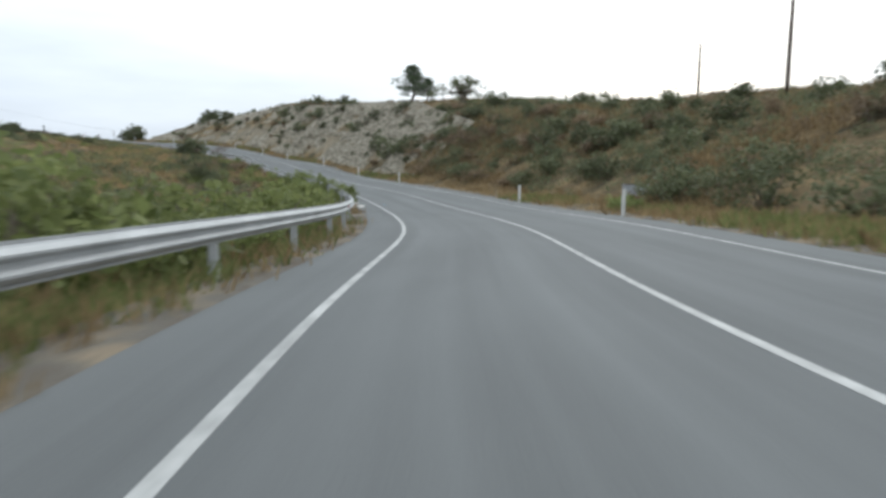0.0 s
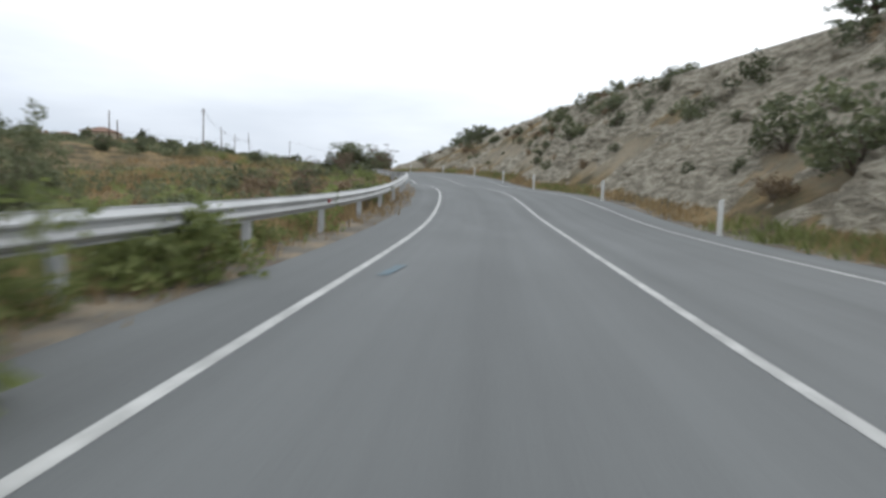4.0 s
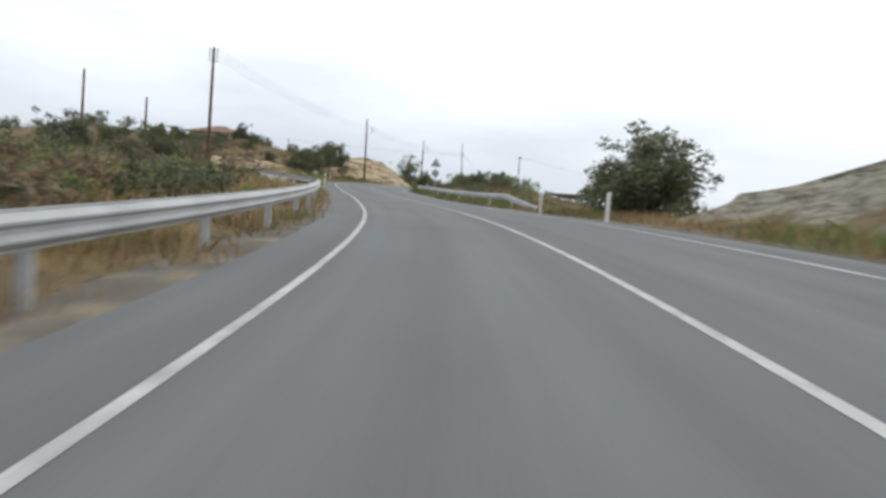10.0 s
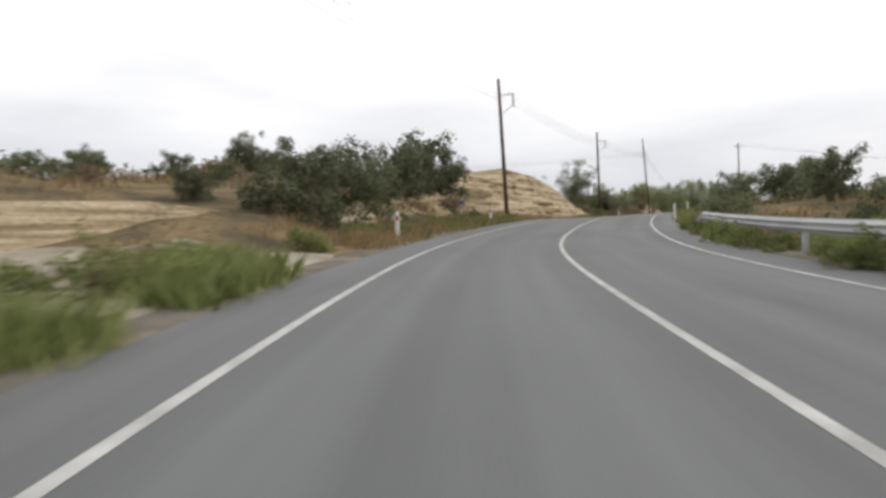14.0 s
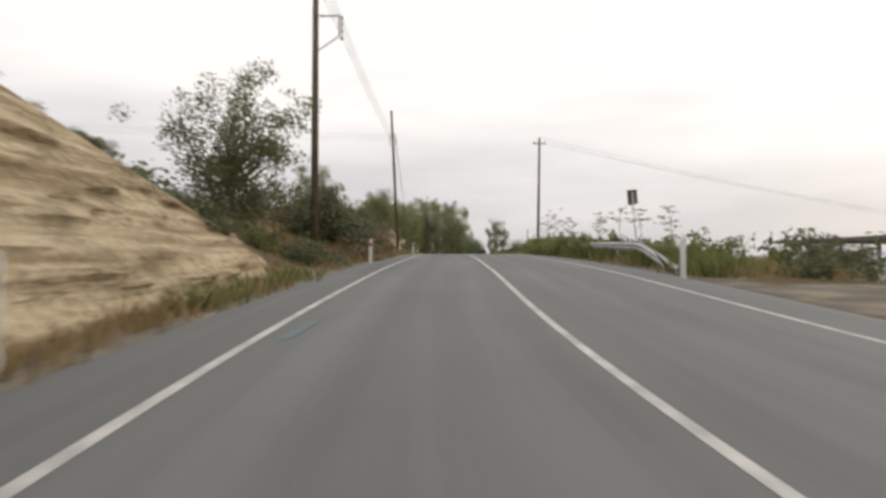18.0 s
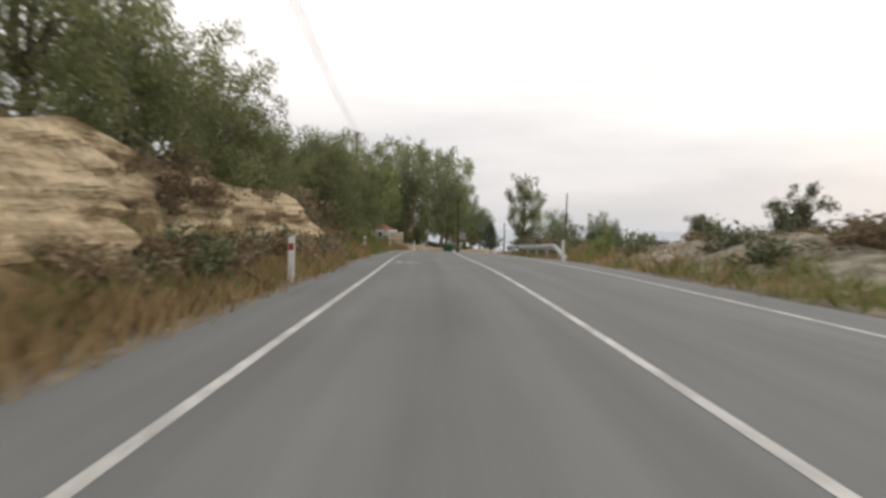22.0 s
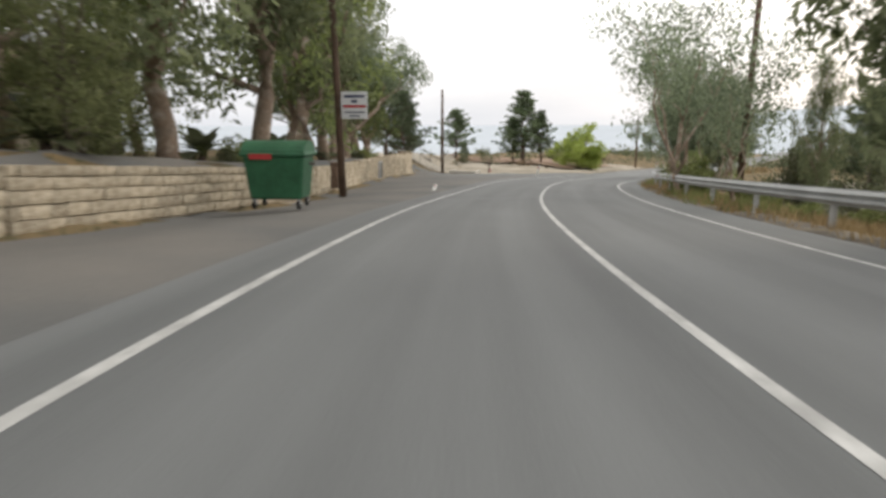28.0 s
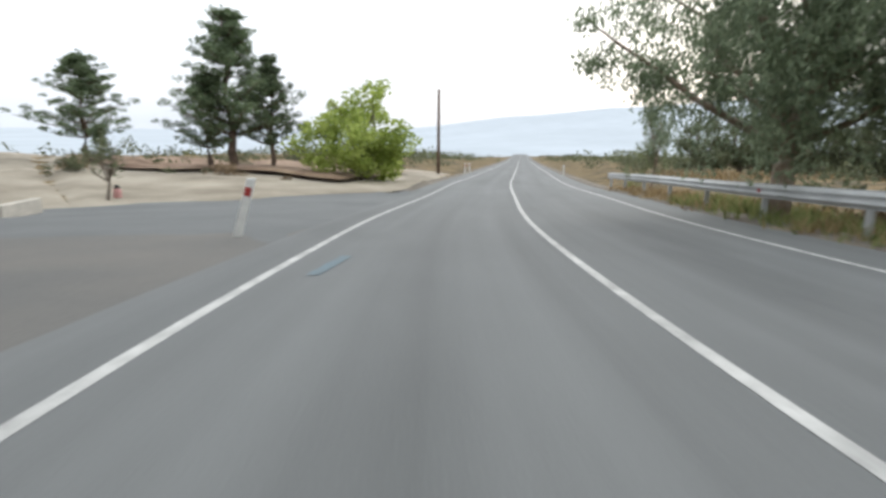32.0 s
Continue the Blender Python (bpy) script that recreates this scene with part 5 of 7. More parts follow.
for s, d in ((18.2, 4.55), (30.4, 4.4), (54.9, 4.45), (68.2, 4.45), (81.0, 4.3), (94.0, 4.35), (106.0, 4.3), (120.1, 4.4), (132.2, 4.35), (144.3, 4.35), (157.8, 4.2), (165.1, 4.4), (229.9, 4.5), (263.1, 4.35), (333.8, 4.2),
             (186.3, -4.38), (213.0, -5.2), (227.4, -5.0), (252.6, -4.75), (272.6, -4.35), (296.6, -5.0), (302.1, -4.3), (318.4, -4.65), (341.0, -5.3), (354.1, -4.85), (370.9, -4.45), (377.5, -4.45), (484, -4.6), (489, -4.6), (486, 4.6)):
    marker(s, d, ((s * 7.3) % 5 - 2.5) * 0.8)


# ---- utility poles and wires ----
def pole_to(s, d, top, style="plain", **more):
    """A pole whose top is so high over the road's centre line."""
    tall = float(road_point(s, 0)[2]) + top - float(land(s, d)[0])
    return utility_pole(s, d, tall, style, **more)


pA, tA = pole_to(193.3, -13.6, 10.2, "rack")
pB, tB = pole_to(205.5, -28.6, 9.2)
pC, tC = pole_to(213.9, -27.2, 8.2)
pD, tD = pole_to(234.4, -5.75, 9.5, "bracket", lean=(0, -1.2))
pE, tE = pole_to(270.6, -6.1, 10.0, "bracket")
pF, tF = pole_to(309.6, -6.15, 13.9, "rack", low=2.2, lean=(0, -3.0))
pG, tG = pole_to(313.6, 7.9, 12.0, "cross", lean=(0, 0.6))
pH, tH = pole_to(365.6, -9.3, 11.1, "rack")
pK, tK = pole_to(405.0, -7.45, 9.5, "rack", lean=(0, -1.5), label="brown wooden utility pole carrying a white notice board")
pL, tL = pole_to(437.1, -15.1, 7.4)
pM, tM = pole_to(411.1, 8.1, 10.5, lean=(0, 1.0))
pN, tN = pole_to(478.2, -6.4, 7.1)
pO, tO = pole_to(495, 19, 6.5)
pP, tP = utility_pole(35.6, 26.3, 9.5)
pQ, tQ = utility_pole(61, 45, 7.0)
wires(tA, tD, 0.8)
wires(tD, tE, 0.5)
wires(tE, tF, 0.5)
wires(tF, tH, 0.7)
wires(tH, tK, 0.5)
pT, tT = pole_to(300, -52, 12.0)
pU, tU = pole_to(318, 55, 4.0)
wires(tF[:3], tT[:3], 0.5)
wires(tG[:3], tU[:3], 0.5)
stay = Vector([float(v) for v in road_point(319, -7.0)])
wires([tF[0] - Vector((0, 0, 0.6))], [stay], 0.02)

# ---- trees ----
rc = random.Random(77)
EUC_L = ((383, -11.5, 13), (387, -13, 14.5), (391, -10.5, 15.5), (395, -12, 16), (399, -10.6, 16.4), (403, -9.8, 17.2), (408, -10.2, 16.8), (413, -11.6, 15.5), (419, -14.2, 14.5), (425.5, -16.5, 13), (430, -18.4, 11),
         (382, -19, 13), (386, -22, 14), (391, -18, 15), (396, -19, 15), (402, -20, 14), (409, -19, 13), (376, -25, 12), (371, -22, 11), (380, -28, 13), (389, -29, 13))
for i, (s, d, h) in enumerate(EUC_L):
    plant("fresh" if i % 3 == 0 else "euc", s, d, h, 1.15, group="eucalyptus trees behind the wall")
for s, d, h in ((380.5, -17.5, 7.0), (384, -14.5, 6.5), (376, -20.5, 7.5), (370, -17, 7.5), (388, -10.6, 4.5), (394, -9.8, 4.0), (400, -13.5, 4.5)):
    plant("oak", s, d, h, 1.0)
plant("column", 392.3, 5.35, 11.8, 1.1)
plant("column", 402.5, 8.2, 5.4, 0.6, label="young slender eucalyptus behind the guard rail")
plant("sparse", 432.0, 9.2, 8.5, 0.9)
plant("weep", 438.6, 5.6, 10.0, 1.42)
plant("weep", 436.6, 8.4, 8.6, 1.2)
plant("fresh", 427, 7.4, 2.8, 1.3)
plant("green", 408.6, 6.0, 1.7, 0.9)
plant("green", 409.8, 5.7, 1.4, 1.0)
plant("green", 418.8, 6.3, 1.0, 1.1)
plant("euc", 452, 5.9, 4.6, 0.8)
plant("pine", 409.5, 12.5, 5.4, 1.2)
for s, d, h, w in ((83.4, 18.3, 5.4, 1.75), (81.9, 19.8, 3.4, 2.0), (434.5, -19.3, 8.5, 1.15), (441.3, -22.2, 8.0, 1.2), (444.5, -23.6, 6.4, 1.2), (438, -24, 8.2, 1.15), (430, -20, 9.5, 1.15), (426, -22, 9, 1.15), (461.6, -26.4, 6.8, 1.55), (460.2, -24.4, 2.6, 1.2), (459.6, -15.8, 8.9, 1.3), (459.0, -17.0, 5.6, 1.4), (460.4, -14.0, 6.6, 1.0)):
    plant("pine", s, d, h, w)
plant("lime", 458.6, -8.5, 5.6, 1.25)
plant("thin", 71.5, 18.6, 4.2, 1.5)
plant("thin", 72.1, 19.2, 4.0, 1.5)
plant("thin", 71.2, 19.0, 3.6, 1.6)
plant("oak", 19, 20.5, 3.4, 1.0)
plant("oak", 15, 19.0, 3.0, 1.1)
plant("thin", 144.9, 6.8, 2.9, .9, label="small sparse tree on the crest of the cutting")
plant("thin", 77, 17.5, 2.2)
plant("thin", 442, -24, 3.0, label="thin crooked young tree on reddish soil")
plant("thin", 444, -13.6, 2.6, label="thin crooked young tree on reddish soil")
CAROB = ((276.4, -7.2, 2.9, 1.2), (287.4, -7.0, 2.5, 1.1), (162.4, 7.7, 3.9, 1.45), (164.4, 9.0, 3.7, 1.35), (153.9, 19.6, 3.6, 1.2), (155, 20.5, 3.0, 1.3), (229.6, -8.6, 3.6, 1.2), (226.6, -9.0, 3.9, 1.3), (224.0, -8.6, 3.2, 1.25), (221.0, -8.8, 2.2, 1.4), (216.6, -8.6, 3.0, 1.2), (214.4, -9.2, 2.8, 1.2), (218.8, -9.4, 2.4, 1.4), (233.6, -11.4, 1.6, 1.2), (149.2, 16.6, 3.2, 1.3), (152.4, 20.0, 3.2, 1.3), (147.9, 13.6, 2.4, 1.2), (150.5, 18.3, 3.4, 1.2), (156, 17, 2.6, 1), (168, 9.8, 3.6, 1.2), (112, 16.5, 2.2, 1.1), (104, 17.5, 2.0, 1.2),
         (232.1, -24.3, 3.4, .85), (212.6, -12.2, 1.4, 1.4), (191, -19.4, 2.9, 1.25), (196.5, -18.4, 2.8, 1.2), (187, -21.5, 3.0, 1.3), (247, -10, 1.4, 1.1), (254, -9.6, 1.3, 1),
         (242, 9.0, 3.0, 1.2), (245, 8.2, 2.4, 1.1), (238, 10.6, 3.0, 1.2), (248.5, 13.3, 4.0, 1.2), (252, 14.2, 3.8, 1.1), (242, 13.6, 3.8, 1.1), (229, 12, 3.0, 1), (222, 12, 3.2, 1.0), (211, 11.5, 3.2, 1), (197.1, 9.3, 2.6, 1), (195, 10.5, 2.6, 1), (207.4, 11, 3.0, 1), (192, 12, 2.6, 1),
         (273, 14, 2.4, 1.2), (276, 14.6, 2.2, 1.2), (331.5, 13.5, 3.0, .9), (311, 10, 1.9, 1), (337.5, 12, 2.2, 1.1), (347, 14, 2.4, 1.1), (350, 14, 2.4, 1.1), (384.5, 9.2, 3.2, 1), (374, 9.5, 2.6, 1.2), (404, 10.5, 3.2, 1), (413, 11, 3.4, 1),
         (64, -12, 3.2, .8), (97.2, -7.7, 3.2, 1.45), (98.4, -8.6, 2.6, 1.4), (150, -22, 1.6, 1.3), (160, -30, 1.8, 1.3), (170, -28, 1.8, 1.3), (177.5, -13.0, 2.0, 1.3), (173, -12.6, 1.9, 1.4), (181.5, -12.5, 2.3, 1.1), (214, -33, 3.0, 1), (228, -46, 3.5, 1), (262, -40, 3.5, 1.1), (256, -32, 3.0, 1), (284.5, -8.6, 2.4, 1.1), (333.4, -8.8, 2.2, 1.1), (255.8, -9.8, 1.6, 1.1), (257.0, -9.6, 1.3, 1.1))
for s, d, h in ((198, -19, 1.5), (203, -21, 1.8), (207, -18, 1.4), (211, -22, 2.0), (216, -20, 1.6), (219, -23, 1.9), (224, -19, 1.5), (226, -24, 2.0), (232, -22, 1.9), (234, -25, 2.2), (238, -23, 1.9), (240, -26, 2.3), (236, -18, 1.4), (244, -27, 2.4)):
    plant("carob", s, d, h, 1.35, label="low dark evergreen bush on the dry knoll")
for i in range(30):                            # tall bushes along the rise behind the rail
    plant("carob", rc.uniform(122, 186), -rc.uniform(17, 34), rc.uniform(0.9, 1.7), rc.uniform(1.2, 1.7), label="tall dusty bush on the rise behind the guard rail")
for i in range(10):                            # orchard edge beyond the sandy field
    plant("carob", 477.6 - 0.4 * i, 15 + 2.7 * i, 4.7 + 0.3 * (i % 3), 1.25, label="dense dark orchard tree in a row beyond the sandy field", group="orchard trees")
plant("carob", 138.6, 12.6, 2.5, 1.5, label="round dark carob on the crest of the cutting")
for s, d, h, w in CAROB:
    plant("carob", s, d, h, w)
OAK = ((361.6, -8.0, 6.4, .85), (269.8, -8.6, 5.2, 1.25), (279.4, -7.9, 3.2, .95),
       (319.8, -8.9, 5.0, .95), (316.4, -8.6, 4.7, .95), (322.4, -9.2, 4.4, 1), (325.4, -8.6, 4.9, .95), (327.8, -8.6, 4.5, .95), (331.4, -8.5, 4.0, .95), (344.4, -12.6, 4.4, .8), (342.5, -9.6, 3.8, 1), (345.5, -9.0, 5.6, .95), (348.5, -9.0, 6.8, .9), (351.4, -9.4, 7.2, .9), (354.6, -8.8, 6.8, .9), (358, -9.4, 7.2, .9), (360.8, -9.2, 6.4, .9), (363.8, -12.2, 6.8, 1), (346, -13, 5.6, 1), (350, -14, 6.6, 1), (357, -14.6, 8.4, 1), (368, -16.5, 7.0, 1))
for s, d, h, w in OAK:
    plant("oak", s, d, h, w)

# ---- shrubs, one by one where they can be told apart ----
rs = random.Random(21)
for i in range(110):                           # on the east hillside
    s, d = rs.uniform(2, 72), rs.uniform(7.2, 26)
    if land(s, d)[0] - road_point(s, 5)[2] > 0.15:
        plant(rs.choice(("shrub", "shrub", "dry", "dark", "dry", "shrub")), s, d, rs.uniform(0.7, 1.9), rs.uniform(0.9, 1.4), 0.12)
for i in range(40):                            # big bushes low on the east hillside
    plant(rs.choice(("dry", "shrub", "shrub", "dry")), rs.uniform(36, 70), rs.uniform(7.6, 17), rs.uniform(0.9, 1.6), rs.uniform(1.0, 1.5), 0.15)
for i in range(150):                           # on the east rock face
    s, u = rs.uniform(62, 156), rs.random() ** 0.8
    top = float(np.interp(s, (58, 75, 122, 138, 150, 161), (14, 15.6, 15.0, 14.6, 14.2, 9)))
    plant(rs.choice(("dark", "dark", "shrub", "dry")), s, 7.0 + u * (top - 7.0), rs.uniform(0.35, 1.1) * (0.7 + 0.5 * u), rs.uniform(0.9, 1.4), -0.1)
for s, d, h in ((74.2, 9.0, 1.9), (83.4, 12.6, 1.9), (86.0, 10.8, 1.5), (78.3, 14.6, 1.9), (69, 8.4, 2.4), (66, 9.2, 2.2), (105, 9.6, 1.6), (100, 12, 1.5), (95, 10.5, 1.3), (112, 13.5, 1.6), (118, 12.5, 1.4)):
    plant("dark", s, d, h, 1.2, -0.1)
for i in range(34):                            # crest of the cutting
    s = rs.uniform(66, 150)
    plant(rs.choice(("dark", "shrub", "dry")), s, rs.uniform(14.6, 17.5), rs.uniform(0.6, 1.4), rs.uniform(0.9, 1.4), 0.1)
for i in range(60):                            # behind the west rail
    s, d = rs.uniform(3, 180), -rs.uniform(6.4, 20)
    plant(rs.choice(("thistle", "shrub", "shrub", "dry", "dark")), s, d, rs.uniform(0.5, 1.0), rs.uniform(0.9, 1.4), 0.1)
for i in range(40):
    plant("thistle", rs.uniform(2, 84), -rs.uniform(5.5, 8), rs.uniform(0.6, 1.15), 1.2)
for i in range(60):
    plant(rs.choice(("thistle", "dry", "shrub")), rs.uniform(46, 90), -rs.uniform(6, 13), rs.uniform(0.6, 1.2), 1.3)
for i in range(46):                            # foot of the west banks
    s, d = rs.uniform(204, 366), -rs.uniform(5.5, 7.0)
    if not 296 < s < 307 and not 232 < s < 263:
        plant(rs.choice(("dry", "dry", "green", "green", "shrub")), s, d, rs.uniform(0.4, 0.9), rs.uniform(0.9, 1.4), 0.1)
for i in range(95):                            # on the west banks
    s, d = rs.uniform(206, 368), -rs.uniform(6.6, 10.5)
    if not 295 < s < 307 and not 230 < s < 263 and not (306 < s < 340 and d > -8.4):
        plant(rs.choice(("dry", "shrub", "dark", "dark")), s, d, rs.uniform(0.6, 1.6), rs.uniform(0.9, 1.4), 0.1)
for i in range(26):
    plant(rs.choice(("dry", "dark")), rs.uniform(274, 293), -rs.uniform(6.0, 8.6), rs.uniform(0.9, 1.8), 1.3, 0.1)
for i in range(60):
    s = rs.uniform(228, 269)
    plant(rs.choice(("shrub", "shrub", "dry")), s, -float(np.interp(s, (230, 243, 256, 268), (9.7, 9.0, 8.5, 7.9))) - rs.uniform(-0.1, 1.2), rs.uniform(0.35, 0.7), 1.4, -0.2)
for s0, s1, n in ((172, 230, 46), (262, 298, 34), (334, 346, 8), (346, 440, 44)):
    for i in range(n):                         # behind the east rails
        s, d = rs.uniform(s0, s1), rs.uniform(5.8, 8.5)
        plant(rs.choice(("green", "green", "shrub", "dry")), s, d, rs.uniform(0.6, 1.3), rs.uniform(0.8, 1.2), 0.08)
for i in range(30):
    plant("green", rs.uniform(188, 222), rs.uniform(4.5, 4.8), rs.uniform(0.4, 0.8), 1.0, 0.06)
for i in range(60):
    plant("green", rs.uniform(172, 218), rs.uniform(5.0, 5.6), rs.uniform(0.4, 0.75), 1.0, 0.08)
for i in range(26):                            # tall weeds before the rail
    plant("green", rs.uniform(283, 298.5), rs.uniform(4.75, 5.35), rs.uniform(0.8, 1.3), 0.9, 0.06)
for i in range(34):                            # dusty brown scrub at the foot of the bank
    plant(rs.choice(("dry", "dry", "shrub")), rs.uniform(267, 292), -rs.uniform(4.9, 6.4), rs.uniform(0.4, 0.95), 1.2, 0.08)
for i in range(34):
    plant("green", rs.uniform(277, 299), rs.uniform(5.1, 6.6), rs.uniform(0.7, 1.3), 1.0, 0.08)
for i in range(12):                            # beside the drive
    plant("green", rs.uniform(343, 351), -rs.uniform(5.6, 6.8), rs.uniform(0.7, 1.2), 1.2, 0.08)
for i in range(34):                            # brown scrub over the broken bank
    plant(rs.choice(("dry", "dry", "shrub")), rs.uniform(313, 340), -rs.uniform(5.6, 6.6), rs.uniform(0.5, 1.1), 1.3, 0.08)
for i in range(30):
    plant(rs.choice(("dry", "dry", "shrub")), rs.uniform(305.5, 341), -rs.uniform(7.1, 8.8), rs.uniform(0.5, 1.1), 1.3, -0.35)
for s, d, h in ((335.4, -8.4, 1.7), (336.8, -8.6, 1.9), (338.2, -8.9, 1.7), (336.2, -7.9, 1.3), (341.6, -11.0, 2.6), (343.4, -11.6, 2.8), (339.8, -10.4, 2.2)):
    plant("dry", s, d, h, 1.1, 0.05, label="large reddish-brown dried shrub on top of the bank")
for i in range(26):
    plant(rs.choice(("dry", "shrub")), rs.uniform(347, 362), rs.uniform(6.6, 9.5), rs.uniform(1.4, 2.2), 1.1, 0.08)
for i in range(16):
    plant("thistle", rs.uniform(10, 34), -rs.uniform(6.2, 10), rs.uniform(1.1, 1.8), 1.3, 0.08)
for i in range(40):                            # tall scrub behind the rail on the bend
    plant(rs.choice(("thistle", "dry", "dark", "shrub")), rs.uniform(140, 180), -rs.uniform(7.0, 13), rs.uniform(0.7, 1.25), 1.3, 0.1)
for i in range(40):                            # on the knoll beyond it
    plant(rs.choice(("dark", "dry", "shrub")), rs.uniform(150, 230), -rs.uniform(16, 44), rs.uniform(0.8, 1.7), 1.4, 0.1)
for i in range(16):
    plant(rs.choice(("green", "thistle")), rs.uniform(1, 13), -rs.uniform(6.6, 11), rs.uniform(1.3, 2.2), 1.2, 0.1)
for i in range(16):                            # weeds round the rail's end
    plant("green", rs.uniform(40, 58), -rs.uniform(4.75, 5.6), rs.uniform(0.5, 1.0), 1.1, 0.08)
for i in range(24):
    plant("green", rs.uniform(33.5, 54), -rs.uniform(4.55, 4.95), rs.uniform(0.7, 1.25), 1.1, 0.05)
for i in range(30):                            # the weedy island between track and road
    plant(rs.choice(("green", "green", "thistle", "dry")), rs.uniform(187.2, 202.5), -rs.uniform(4.9, 6.9), rs.uniform(0.4, 0.85), 1.1, 0.06)
for i in range(12):                            # russet scrub behind the rail's end
    plant("dry", rs.uniform(190, 206), -rs.uniform(15.5, 19), rs.uniform(0.8, 1.4), 1.1, 0.06)
for i in range(14):                            # round the marker post at the track
    plant("green", rs.uniform(186.6, 188) if i % 2 else rs.uniform(208, 214), -rs.uniform(5.0, 6.8), rs.uniform(0.3, 0.6), 1.3, 0.08)
for i in range(12):                            # low bushes by the field entrance
    plant(rs.choice(("dark", "shrub", "dry")), rs.uniform(316, 333), rs.uniform(6.4, 10), rs.uniform(0.7, 1.3), 1.3, 0.08)
for i in range(26):                            # waste ground beyond the junction
    plant(rs.choice(("dry", "shrub", "dark")), rs.uniform(452, 500), -rs.uniform(8, 34), rs.uniform(0.4, 1.2), 1.3, 0.08)
for i in range(20):                            # garden behind the wall
    s = rs.uniform(384, 430)
    plant(rs.choice(("dark", "green")), s, float(np.interp(s, (384, 400, 413, 432), (-10.2, -9.6, -11.8, -17.6))) - rs.random(), rs.uniform(0.5, 1.0), 1.1)

# ---- grass and scrub without number ----
GAPS_W, GAPS_E = ((177, 209), (296, 307), (370.5, 500)), ((246, 263), (299, 314))


def off_tracks(s, d, p):
    ok = ~((s > 397) & (s < 461) & (d > 11.5) & (d < 45)) & ~((s > 62) & (s < 160) & (d > 6.3) & (d < 15.2)) & ~((s > 229) & (s < 268) & (d < -5.9) & (d > -9.3)) & ~((s > 236) & (s < 264) & (d < -4.95) & (d > -9.3))
    for a, b in GAPS_W:
        ok &= ~((s > a) & (s < b) & (d < 0))
    for a, b in GAPS_E:
        ok &= ~((s > a) & (s < b) & (d > 0))
    return p[ok]


for side, nm in ((1, "east"), (-1, "west")):
    p = off_tracks(*scatter(3 + side, 15000, -20, 470, side * 4.62, side * 8.5, -0.5))
    tagged(blades("dry_grass_" + nm, p, L_DRY, 5 + side, 0.30, 6, 0.014), "dry straw grass along the verge", "grass", kind="stuff")
    p = off_tracks(*scatter(13 + side, 9000, -20, 470, side * 4.7, side * 7.2, 0.1))
    tagged(blades("green_grass_" + nm, p, L_WEED, 8 + side, 0.34, 7, 0.016), "green weeds along the verge", "grass", kind="stuff")
    p = off_tracks(*scatter(23 + side, 17000, -20, 470, side * 8, side * 30, 0.0))
    tagged(blades("hillside_grass_" + nm, p, L_DRY, 9 + side, 0.42, 6, 0.03, 0.3), "dry straw grass on the slopes", "grass", kind="stuff")


def scrub(name, seed, count, s0, s1, d0, d1, keep, r0, r1, leaves, size, material, label, lift=0.2):
    s_, d_, p = scatter(seed, count, s0, s1, d0, d1, keep)
    p = off_tracks(s_, d_, p)
    me = leaf_mesh(name, p + np.array([0, 0, lift]), r0 + r1 * np.random.default_rng(seed).random(len(p)), leaves, size, material, seed, 0, 0.5, 0.7)
    tagged(new(name, me), label, "scrub", kind="stuff")


scrub("hillside_scrub_east", 31, 3000, -5, 78, 7.5, 34, -0.3, 0.3, 0.55, 120000, 0.15, L_OLIVE, "low olive-green scrub scattered over the hillside")
scrub("brown_scrub_east", 36, 1500, -5, 80, 7.0, 34, -0.1, 0.3, 0.5, 50000, 0.15, L_BROWN, "low brown scrub scattered over the hillside")
scrub("crest_scrub_east", 37, 420, 78, 160, 14.5, 26, -0.2, 0.3, 0.5, 16000, 0.15, L_OLIVE, "low scrub along the crest of the cutting")
scrub("hillside_scrub_west", 32, 3000, -10, 184, -8.5, -70, -0.35, 0.5, 0.6, 200000, 0.22, L_OLIVE, "low olive-green scrub over the western slope")
scrub("weed_scrub_west", 38, 1300, -5, 175, -6.6, -24, -0.2, 0.3, 0.45, 56000, 0.16, L_WEED, "green weeds and thistles behind the guard rail")
scrub("bank_scrub_west", 33, 1200, 200, 370, -8, -60, 0.0, 0.4, 0.6, 32000, 0.2, L_BROWN, "low brown scrub over the banks", 0.25)
scrub("bank_bush_west", 39, 500, 338, 368, -6.6, -10, -0.2, 0.3, 0.5, 30000, 0.11, L_BROWN, "reddish brown scrub on the bank")
scrub("valley_scrub_east", 34, 2200, 165, 520, 9, 90, -0.05, 0.6, 1.0, 60000, 0.28, L_OLIVE, "olive-green scrub over the valley side", 0.4)
s_, d_, p = scatter(35, 1800, 462, 720, -90, 90, 0.0)
p = p[np.abs(d_) > 9]
tagged(new("far_scrub", leaf_mesh("far_scrub", p + np.array([0, 0, 0.4]), 0.6 + 1.1 * np.random.default_rng(9).random(len(p)), 52000, 0.3, L_OLIVE, 7, 0, 0.5, 0.8)), "distant scrub beside the straight road", "scrub", kind="stuff")

